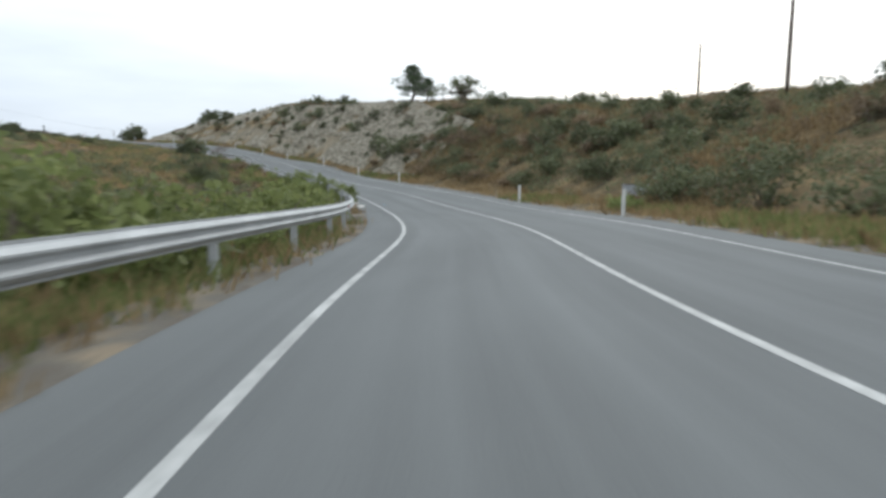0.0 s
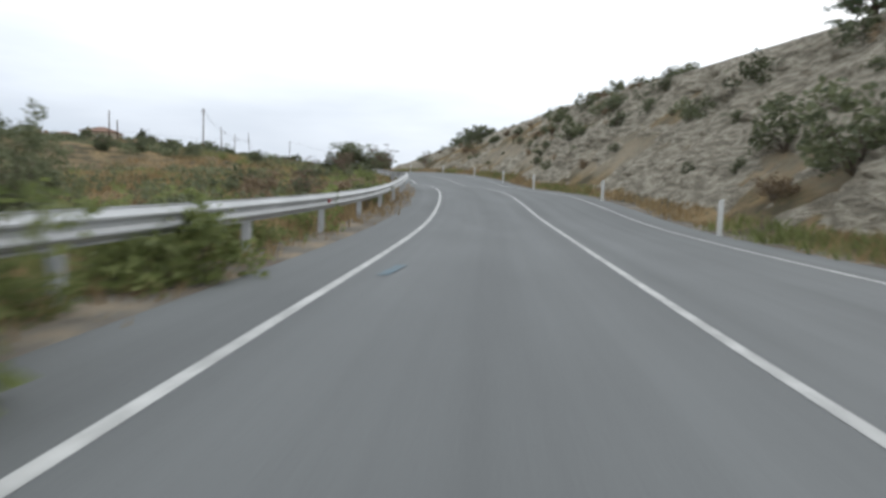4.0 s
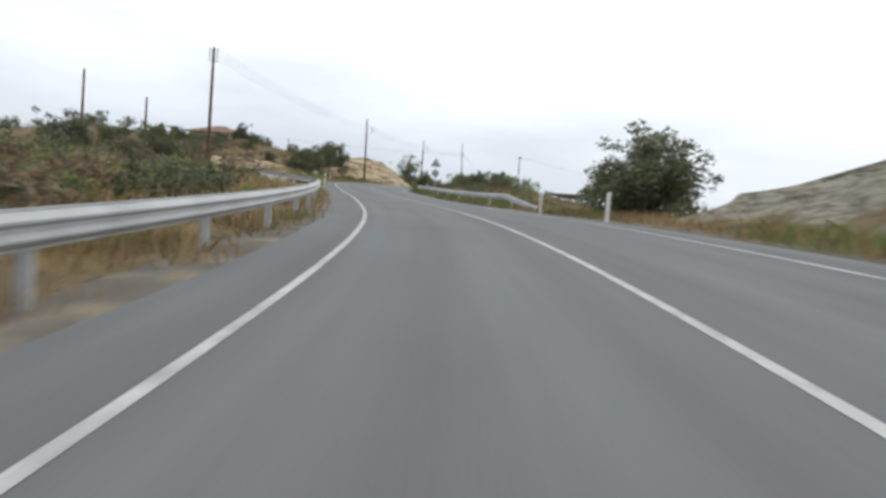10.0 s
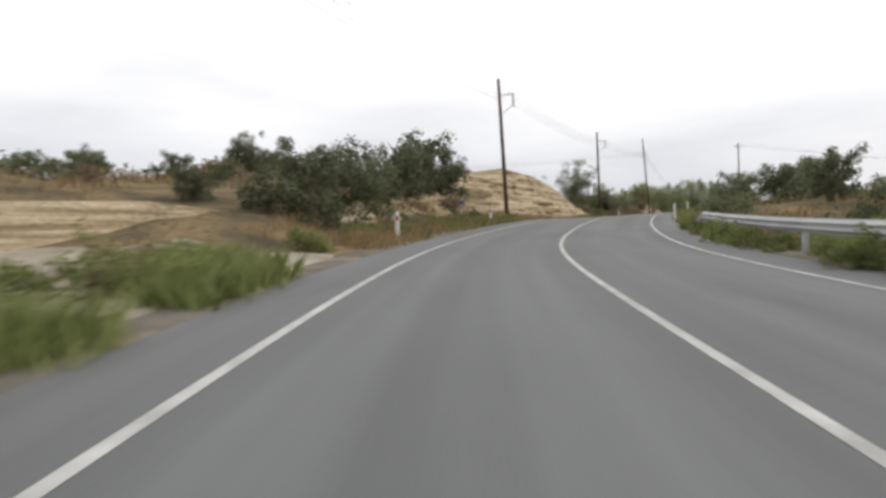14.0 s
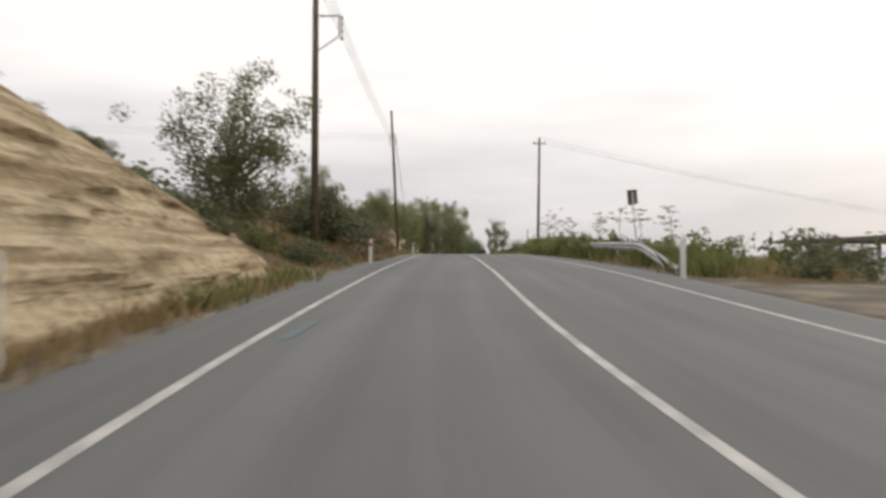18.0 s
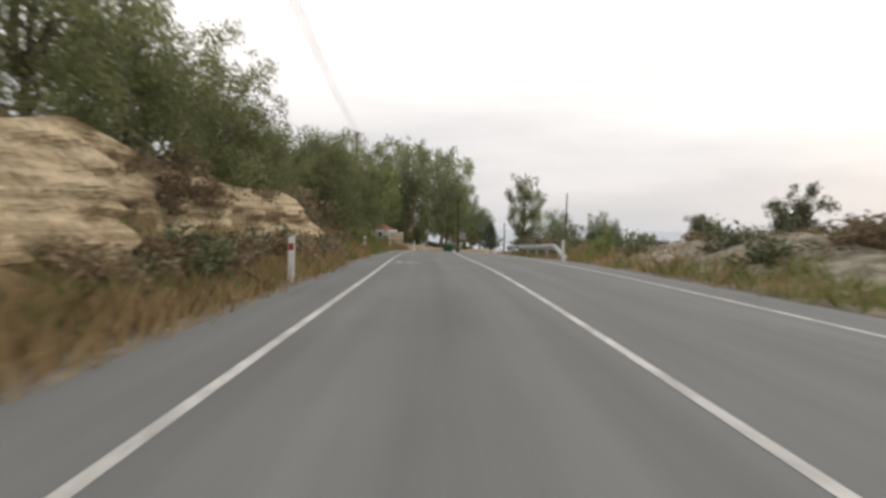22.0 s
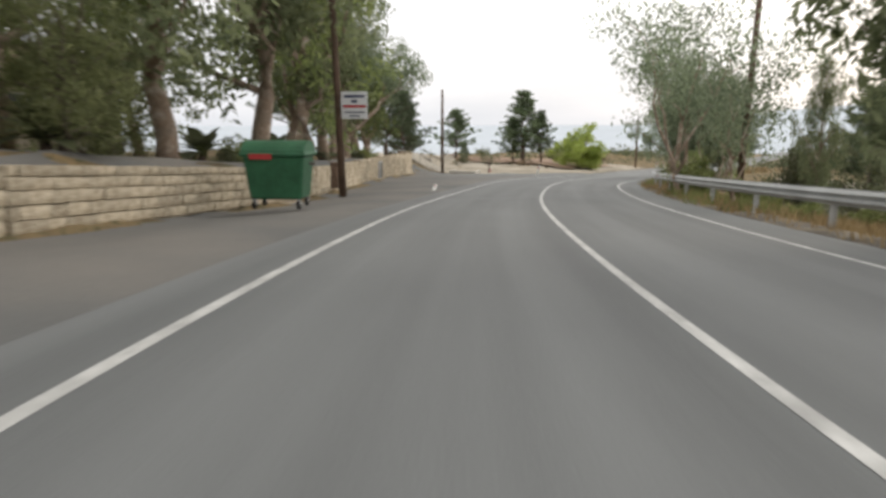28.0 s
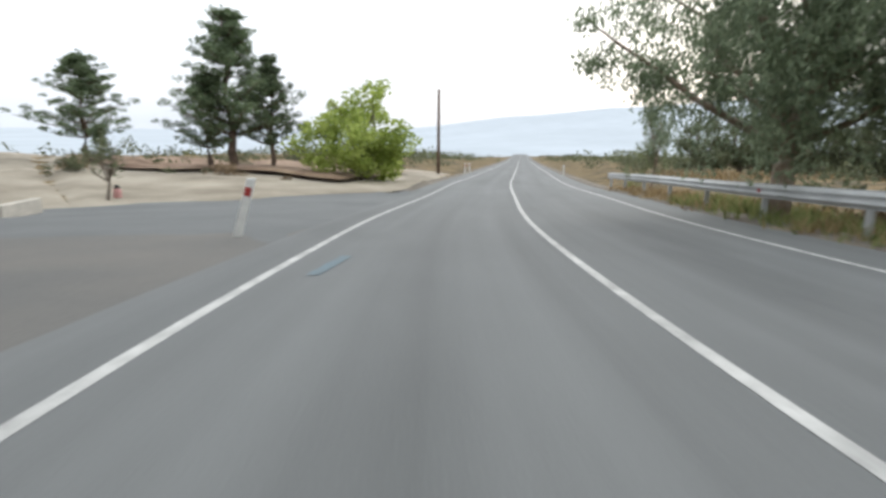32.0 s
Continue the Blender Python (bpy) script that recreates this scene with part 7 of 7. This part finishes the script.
pl = thing("wall_planter", pose(*[float(v) for v in road_point(379.75, -15.9)[:2]], float(road_point(379.2, 0)[2]) + 1.5, 0, 0, heading(378)), "dark planter with red flowers fixed to the gate wall", "planter")
part("pot", tube(bmesh.new(), [(0, -0.15, 0), (0, -0.15, 0.25), (0, -0.15, 0.45)], [0.10, 0.17, 0.2], 12), ROOF_TILE, pl, "terracotta pot")
part("leaves", leaf_mesh("leaves", [(0, -0.15, 0.75), (0, -0.15, 1.0)], [0.2, 0.16], 160, 0.10, L_DARK, 3), None, pl, "dark leaves")
tagged(part("flowers", leaf_mesh("flowers", [(0.05, -0.25, 0.5)], [0.2], 110, 0.07, RED, 4), None, pl, "red flowers"), kind="stuff")
cul = thing("culvert_head", on_land(370.9, -5.55, 0.1, 0), "low grey concrete culvert head beside the drive", "concrete block")
part("block", box(bmesh.new(), 0, 0, 0, 0.85, 0.35, 0.5, 0.03), CONCRETE, cul)
part("cap", box(bmesh.new(), 0, 0, 0.5, 0.9, 0.4, 0.06, 0.02), CONCRETE, cul)

# recess box in the wall, steps and rail at its end
bx = thing("meter_box", pose(*[float(v) for v in road_point(418.0, -10.58)[:2]], float(road_point(418, -10.6)[2]) + 0.02, 0, 0, between((413, -9.65), (418.2, -10.65))[2]), "grey metal meter cupboard set on the stone wall", "cupboard")
part("body", box(bmesh.new(), 0, 0, 0.0, 0.75, 0.25, 0.95, 0.02), SHEET, bx)
part("door", box(bmesh.new(), 0, -0.13, 0.05, 0.66, 0.03, 0.85, 0.01), STEEL_DARK, bx, "dark grey door")
bx = thing("meter_box", pose(*[float(v) for v in road_point(406.9, -8.45)[:2]], float(road_point(406.9, -8.4)[2]) + 0.1, 0, 0, between((404.2, -8.2), (413, -9.65))[2]), "brown metal meter cupboard set on the wall beside the pole", "cupboard")
part("body", box(bmesh.new(), 0, 0, 0.0, 0.55, 0.3, 1.05, 0.02), RUSTY, bx)
part("door", box(bmesh.new(), 0, -0.155, 0.05, 0.46, 0.03, 0.93, 0.01), RUSTY, bx, "brown metal door")
st0 = thing("garden_steps", on_land(437.4, -15.9, 0.08, 84), "pale concrete steps with a dark handrail climbing beside the wall end", "steps")
for k in range(9):
    part("step", box(bmesh.new(), 0, -0.15 + 0.36 * k, -0.25, 1.9, 0.38, 0.42 + 0.165 * k, 0.012), PALE_STEP, st0)
part("flank", box(bmesh.new(), 1.02, 2.2, -0.25, 0.16, 1.9, 1.35, 0.02), PALE_STEP, st0, "pale flank wall")
for q in (-0.88, 0.88):
    part("handrail", tube(bmesh.new(), [(q, -0.2, 0.95), (q, 2.9, 2.36)], [0.025, 0.025], 8), STEEL_DARK, st0, "dark steel handrail")
    for k in range(5):
        part("baluster", tube(bmesh.new(), [(q, -0.15 + 0.7 * k, 0.1 + .32 * k), (q, -0.15 + 0.7 * k, 0.97 + .318 * k)], [0.016, 0.016], 6), STEEL_DARK, st0)
lw = thing("low_concrete_wall", on_land(437.6, -13.3, 0.1, 8), "low pale concrete enclosure beside the junction", "low wall")
part("front", box(bmesh.new(), 0, 0, -0.1, 2.6, 0.2, 0.62, 0.02), PALE_STEP, lw)
part("side", box(bmesh.new(), 1.2, 0.85, -0.1, 0.2, 1.5, 0.62, 0.02), PALE_STEP, lw)
part("side", box(bmesh.new(), -1.2, 0.85, -0.1, 0.2, 1.5, 0.62, 0.02), PALE_STEP, lw)
cn = thing("small_canister", on_land(445, -13.9), "small pink canister with a black cap on sandy ground", "canister")
part("body", tube(bmesh.new(), [(0, 0, 0.0), (0, 0, 0.05), (0, 0, 0.38), (0, 0, 0.44)], [0.12, 0.14, 0.14, 0.09], 14), mat("faded_pink_paint", (0.5, 0.27, 0.25), 0.6, 0, 0.15, 6, 20, 0.05), cn, "faded pink body", smooth=True)
part("cap", tube(bmesh.new(), [(0, 0, 0.43), (0, 0, 0.55)], [0.10, 0.07], 12), RUBBER, cn, "black cap")

# ---- the waste container ----
wc = thing("waste_container", pose(*[float(v) for v in road_point(395.9, -6.1)[:2]], float(road_point(395.9, -6.1)[2]) + 0.03, 0, 0, heading(396.3) + 3), "dark green plastic wheeled waste container by the wall", "waste container")
bm = box(bmesh.new(), 0, 0, 0.22, 1.36, 1.0, 0.98, 0.05)
for v in bm.verts:
    if v.co.z < 0.6:
        v.co.x *= 0.86
        v.co.y *= 0.82
part("body", bm, GREENBIN, wc)
part("rim", box(bmesh.new(), 0, 0, 1.18, 1.46, 1.1, 0.08, 0.02), GREENBIN, wc)
lid = bmesh.new()
bmesh.ops.create_cone(lid, cap_ends=True, segments=20, radius1=0.54, radius2=0.54, depth=1.4, matrix=Matrix.Translation((0, 0, 1.22)) @ Matrix.Rotation(radians(90), 4, "Y") @ Matrix.Diagonal((0.55, 1, 1, 1)))
bmesh.ops.bisect_plane(lid, geom=lid.verts[:] + lid.edges[:] + lid.faces[:], plane_co=(0, 0, 1.25), plane_no=(0, 0, -1), clear_outer=True)
part("lid", lid, GREENBIN, wc, "rounded green lid", smooth=False)
part("sticker", box(bmesh.new(), -0.25, -0.56, 1.12, 0.5, 0.012, 0.12), SIGNRED, wc, "red sticker")
for q in (-0.5, 0.5):
    for r_ in (-0.35, 0.35):
        wh = part("wheel", tube(bmesh.new(), [(q - 0.03, r_, 0.1), (q + 0.03, r_, 0.1)], [0.1, 0.1], 14), RUBBER, wc, "black wheel")
        part("fork", box(bmesh.new(), q, r_, 0.1, 0.09, 0.05, 0.16, 0.006), STEEL, wh)
    part("trunnion", tube(bmesh.new(), [(q * 1.36, 0, 1.0), (q * 1.62, 0, 1.0)], [0.035, 0.035], 8), STEEL_DARK, wc)


# ---- boulders, fennel ----
def boulder(s, d, r, seed):
    rr = random.Random(seed)
    bm = bmesh.new()
    bmesh.ops.create_icosphere(bm, subdivisions=2, radius=1)
    for v in bm.verts:
        n_ = noise.noise(v.co * 1.3 + Vector((seed, 0, 0))) * 0.35
        v.co *= 1 + n_
        v.co.z *= 0.6
    ob = new("boulder", finish(bm, "boulder", ROCK))
    ob.matrix_basis = on_land(s, d, 0.15 * r, rr.uniform(0, 360)) @ Matrix.Diagonal((r * rr.uniform(.8, 1.3), r * rr.uniform(.8, 1.2), r, 1))
    return tagged(ob, "pale limestone boulder lying on dry soil", "boulder", "boulders by the road")


rb = random.Random(9)
for i in range(34):
    boulder(rb.uniform(312, 331), rb.uniform(6.2, 13), rb.uniform(0.15, 0.55), i)
for i in range(18):
    boulder(rb.uniform(359, 371), -rb.uniform(6.0, 10), rb.uniform(0.10, 0.28), 40 + i)
for i in range(22):
    boulder(rb.uniform(450, 476), -rb.uniform(7.2, 16), rb.uniform(0.12, 0.35), 60 + i)
for i in range(10):
    boulder(rb.uniform(306, 316), -rb.uniform(6.3, 9), rb.uniform(0.12, 0.4), 90 + i)

for i in range(4):
    boulder(353.8 + 0.5 * i, -6.5 - 0.15 * (i % 2), 0.42 + 0.09 * (i % 3), 120 + i)

PALE_PATCH = mat("broken_pale_concrete", (0.50, 0.48, 0.44), 0.9, spread=0.3, scale=3, fine=25, bump=0.4)
# broken pale concrete on the shoulder where the weeds begin
for i, (s, d, a, b) in enumerate(((30.2, -4.3, 0.24, 0.55), (31.0, -4.15, 0.2, 0.5), (32.6, -4.35, 0.22, 0.6), (33.4, -4.2, 0.16, 0.45), (34.5, -4.4, 0.24, 0.5), (36.4, -4.2, 0.22, 0.6), (37.4, -4.28, 0.25, 0.7), (38.6, -4.25, 0.15, 0.6))):
    bm = bmesh.new()
    rim = []
    for k in range(11):
        w = k * 2 * math.pi / 11
        q = rb.uniform(0.45, 1.3)
        rim.append((a * q * math.cos(w), b * q * math.sin(w)))
    up = [bm.verts.new((x, y, 0.022)) for x, y in rim]
    dn = [bm.verts.new((x * 1.08, y * 1.08, -0.03)) for x, y in rim]
    bm.faces.new(up)
    for k in range(11):
        bm.faces.new((dn[k], dn[(k + 1) % 11], up[(k + 1) % 11], up[k]))
    x, y, z = road_point(s, d)
    cp = new("concrete_patch", finish(bm, "concrete_patch", PALE_PATCH))
    cp.matrix_basis = pose(float(x), float(y), float(z), 0, 0, heading(s))
    tagged(cp, "pale broken concrete patch on the grey road shoulder", "concrete patch", "concrete patches")


def fennel(s, d, h, seed):
    rr = random.Random(seed)
    ob = thing("fennel_stalk", on_land(s, d, 0.05), "tall dry fennel stalk with dark seed heads", "weed", "fennel stalks")
    top = Vector((rr.uniform(-.25, .25), rr.uniform(-.25, .25), h))
    bm = tube(bmesh.new(), [(0, 0, 0), top * 0.5 + Vector((rr.uniform(-.05, .05), 0, 0)), top], [0.014, 0.01, 0.006], 5)
    heads = []
    for k in range(9):
        a = Vector((0, 0, 0)).lerp(top, rr.uniform(0.55, 0.9)) if k else top * 0.95
        b = a + Vector((rr.uniform(-.45, .45), rr.uniform(-.45, .45), rr.uniform(.15, .45)))
        heads.append((a, b))
    part("stem", bm, mat_stem, ob)
    for a, b in heads:
        stalk = part("stalk", tube(bmesh.new(), [a, b], [0.007, 0.004], 4), mat_stem, ob)
        hb = bmesh.new()
        for j in range(9):
            q = b + Vector((rr.gauss(0, .10), rr.gauss(0, .10), rr.uniform(.03, .09)))
            tube(hb, [b, q], [0.003, 0.003], 3)
            bmesh.ops.create_icosphere(hb, subdivisions=1, radius=0.026, matrix=Matrix.Translation(q))
        part("seed_head", hb, mat_stem, stalk)


mat_stem = mat("dry_fennel_stem", (0.15, 0.11, 0.08), 0.9, spread=0.3, scale=3, fine=20, bump=0.1)
rf = random.Random(3)
for s, d, h in [(305.7, 7.0, 3.3), (301.2, 7.0, 3.4), (297.8, 7.0, 3.2), (299.4, 7.4, 2.7), (303.5, 7.3, 2.6), (292, 7.2, 2.2), (295, 7.4, 2.0), (286, 7.4, 2.2), (280, 7.2, 2.2), (275, 6.9, 1.9), (283, 6.9, 1.7), (271, 6.8, 1.6), (89.4, -5.6, 2.1), (91.0, -5.9, 1.8), (90.4, -6.4, 2.0)] + [(rf.uniform(346, 372), rf.uniform(6.2, 8.5), rf.uniform(1.3, 2.2)) for _ in range(18)] + [(rf.uniform(24, 110), -rf.uniform(7, 11), rf.uniform(1.1, 1.6)) for _ in range(9)] + [(rf.uniform(150, 178), -rf.uniform(7, 11), rf.uniform(0.9, 1.5)) for _ in range(9)] + [(rf.uniform(172, 200), rf.uniform(6, 8), rf.uniform(1.1, 1.7)) for _ in range(9)]:
    fennel(s, d, h, int(s * 10))

# ---- garden behind the stone wall ----
def spiky_plant(s, d, h, seed):
    """A low fan of long stiff leaves."""
    rr = random.Random(seed)
    ob = thing("palm_shrub", on_land(s, d, 0.05), "low palm shrub with a fan of stiff green leaves", "palm", "palm shrubs behind the wall")
    part("trunk", tube(bmesh.new(), [(0, 0, -0.2), (0, 0, 0.25 * h)], [0.13, 0.11], 9), BARK_PINE, ob, smooth=True)
    for k in range(16):
        az, up = k * 2.4, rr.uniform(0.15, 1.15)
        out = Vector((math.cos(az) * math.cos(up), math.sin(az) * math.cos(up), math.sin(up)))
        side = Vector((-math.sin(az), math.cos(az), 0))
        bm = bmesh.new()
        rows = []
        for q in range(6):
            t = q / 5
            c = Vector((0, 0, 0.25 * h)) + out * (h * 0.95 * t) - Vector((0, 0, 0.35 * h * t * t))
            w = 0.16 * h * math.sin(math.pi * min(0.97, 0.12 + 0.86 * t))
            rows.append((bm.verts.new(c + side * w + Vector((0, 0, 0.03))), bm.verts.new(c), bm.verts.new(c - side * w + Vector((0, 0, 0.03)))))
        for a, b in zip(rows, rows[1:]):
            bm.faces.new((a[0], b[0], b[1], a[1]))
            bm.faces.new((a[1], b[1], b[2], a[2]))
        part("frond", bm, L_DARK, ob)
    return ob


for i, (s, d, h) in enumerate(((405.6, -10.6, 1.7), (412.5, -12.2, 1.5), (400.5, -10.4, 1.5), (394, -10.2, 1.4), (416.5, -13.4, 1.3))):
    spiky_plant(s, d, h, i)


def leaning_limb(s, d, lean, h, r, seed, label):
    """A bare pale trunk that leans over and forks."""
    rr = random.Random(seed)
    ob = thing("leaning_eucalyptus_trunk", on_land(s, d, 0.1), label, "tree")
    top = Vector((lean, 0, h))
    pts = [Vector((0, 0, -0.2)), top * 0.2 + Vector((-0.05, 0, 0.1)), top * 0.5 + Vector((0.0, 0, 0.1)), top * 0.8, top]
    bm = tube(bmesh.new(), pts, [r, r * 0.85, r * 0.7, r * 0.5, r * 0.3], 10)
    tube(bm, [pts[2], pts[2] + Vector((-0.4, 0.2, h * 0.3)), pts[2] + Vector((-0.6, 0.3, h * 0.7))], [r * 0.6, r * 0.5, r * 0.25], 8)
    part("trunk", bm, BARK_EUC, ob, smooth=True)
    cs = [top + Vector((rr.gauss(0.4, .7), rr.gauss(0, .7), rr.gauss(.5, .6))) for _ in range(14)]
    part("crown", leaf_mesh("crown", cs, [rr.uniform(.4, .8) for _ in cs], 2200, 0.27, L_EUC, seed, 0.7, 0.34), None, ob)


def forked_tree(s, d, r, fork, tips, label, seed, size=1.0, leafy=1.0):
    """A big old eucalyptus with a short thick trunk; each tip is s, d and height over the foot."""
    rr = random.Random(seed)
    ob = thing("old_eucalyptus", on_land(s, d, 0.12), label, "tree")
    inv = ob.matrix_basis.inverted()
    f = Vector((rr.uniform(-.2, .2), rr.uniform(-.2, .2), fork))
    bm = tube(bmesh.new(), [Vector((0, 0, -0.2)), Vector((0, 0, 0.12)), f * 0.45 + Vector((.05, 0, 0)), f], [r * 1.35, r * 1.1, r * 0.92, r * 0.95], 12)
    part("trunk", bm, BARK_EUC, ob, smooth=True)
    cs = []
    for n_, (ts, td, th) in enumerate(tips):
        x, y, _ = road_point(ts, td)
        e = inv @ Vector((float(x), float(y), ob.matrix_basis.translation.z + th))
        pts = bent(rr, f - Vector((0, 0, 0.15)), e, 6, 0.05)
        lb = tube(bmesh.new(), pts, [r * .62, r * .52, r * .44, r * .37, r * .3, r * .2, r * .1], 9)
        for k in range(3):
            q0 = pts[4 + k]
            q1 = q0 + Vector((rr.gauss(0, .9), rr.gauss(0, .9), rr.uniform(0.6, 1.8))) * size
            tube(lb, [q0, q0.lerp(q1, .5) + Vector((.06, 0, .05)), q1], [r * .2, r * .13, r * .05], 6)
            cs += [q1 + Vector((rr.gauss(0, .6), rr.gauss(0, .6), rr.gauss(0, .5))) for _ in range(9)]
        part("limb", lb, BARK_EUC, ob, smooth=True)
        cs += [e + Vector((rr.gauss(0, 1.3), rr.gauss(0, 1.3), rr.gauss(0.8, .8))) * size for _ in range(20)]
    part("crown", leaf_mesh("crown", cs, [rr.uniform(.4, .85) * (0.5 + 0.5 * size) for _ in cs], int(2600 * size * leafy * len(tips)), 0.26 * (0.5 + 0.5 * size), L_WEEP, seed, 0.7, 0.32), None, ob)


forked_tree(422.7, -15.5, 0.31, 1.75, ((426.0, -13.0, 5.4), (421.0, -18.6, 5.0), (419.6, -14.0, 6.6), (424.4, -17.4, 7.2)), "old eucalyptus with a thick pale trunk forking low behind the wall", 5)
forked_tree(417.3, -15.3, 0.36, 2.3, ((415.0, -17.6, 6.2), (418.6, -12.9, 7.0), (415.8, -13.6, 8.0), (419.8, -17.0, 7.6)), "old eucalyptus with a thick leaning grey trunk behind the wall", 8)
forked_tree(429.6, -18.2, 0.24, 1.2, ((430.8, -17.0, 5.6), (428.4, -19.4, 5.8), (431.8, -20.0, 6.4)), "old eucalyptus with a double trunk behind the wall", 9)
forked_tree(408.1, 5.2, 0.12, 1.1, ((409.8, 3.6, 6.6), (408.6, 4.3, 4.4), (407.2, 6.6, 5.2)), "slim pale eucalyptus leaning over the guard rail", 14, 0.7, 0.45)
forked_tree(412.0, 5.5, 0.10, 3.3, ((412.8, 4.4, 6.6), (411.0, 6.2, 6.9)), "slim straight eucalyptus behind the guard rail", 15, 0.6, 0.4)
forked_tree(411.3, 7.1, 0.08, 0.4, ((411.0, 6.2, 3.9), (412.2, 7.9, 3.3), (410.6, 8.2, 3.0)), "young eucalyptus with several thin stems behind the guard rail", 16, 0.5, 0.7)
forked_tree(418.2, 5.8, 0.085, 1.0, ((421.5, 4.9, 6.6), (418.3, 7.0, 3.9), (420.6, 7.4, 5.1), (417.4, 6.6, 4.6)), "open-crowned eucalyptus with a thin leaning trunk behind the guard rail", 17, 0.7, 1)
forked_tree(401.5, 5.7, 0.07, 0.5, ((401.2, 5.2, 3.2), (402.4, 6.4, 3.6)), "young eucalyptus with thin stems behind the guard rail", 18, 0.4, 0.7)
leaning_limb(408.5, -11.4, 1.2, 3.4, 0.24, 2, "pale eucalyptus trunk leaning behind the wall")

# ---- brick pillar at the wall's end ----
px_, py_, _ = road_point(437.2, -19.5)
pil = thing("brick_pillar", pose(float(px_), float(py_), float(road_point(437.2, -19.5)[2]) - 0.3, 0, 0, heading(437)), "red brick pillar at the end of the wall", "pillar")
brick_me = finish(box(bmesh.new(), 0, 0, 0, 0.215, 0.10, 0.062, 0.004), "brick", ROOF_TILE)
part("core", box(bmesh.new(), 0, 0, 0, 0.42, 0.42, 2.1), MORTAR, pil)
for r_ in range(28):
    for k in range(8):
        side_, q = k // 2, k % 2
        m = Matrix.Rotation(radians(90 * side_), 4, "Z") @ Matrix.Translation((-0.115 + 0.23 * q + (0.02 if r_ % 2 else -0.02), -0.175, 0.02 + 0.073 * r_))
        part("brick", brick_me, None, pil, m=m)
part("cap", box(bmesh.new(), 0, 0, 2.1, 0.52, 0.52, 0.07, 0.01), CONCRETE, pil, "pale concrete cap")
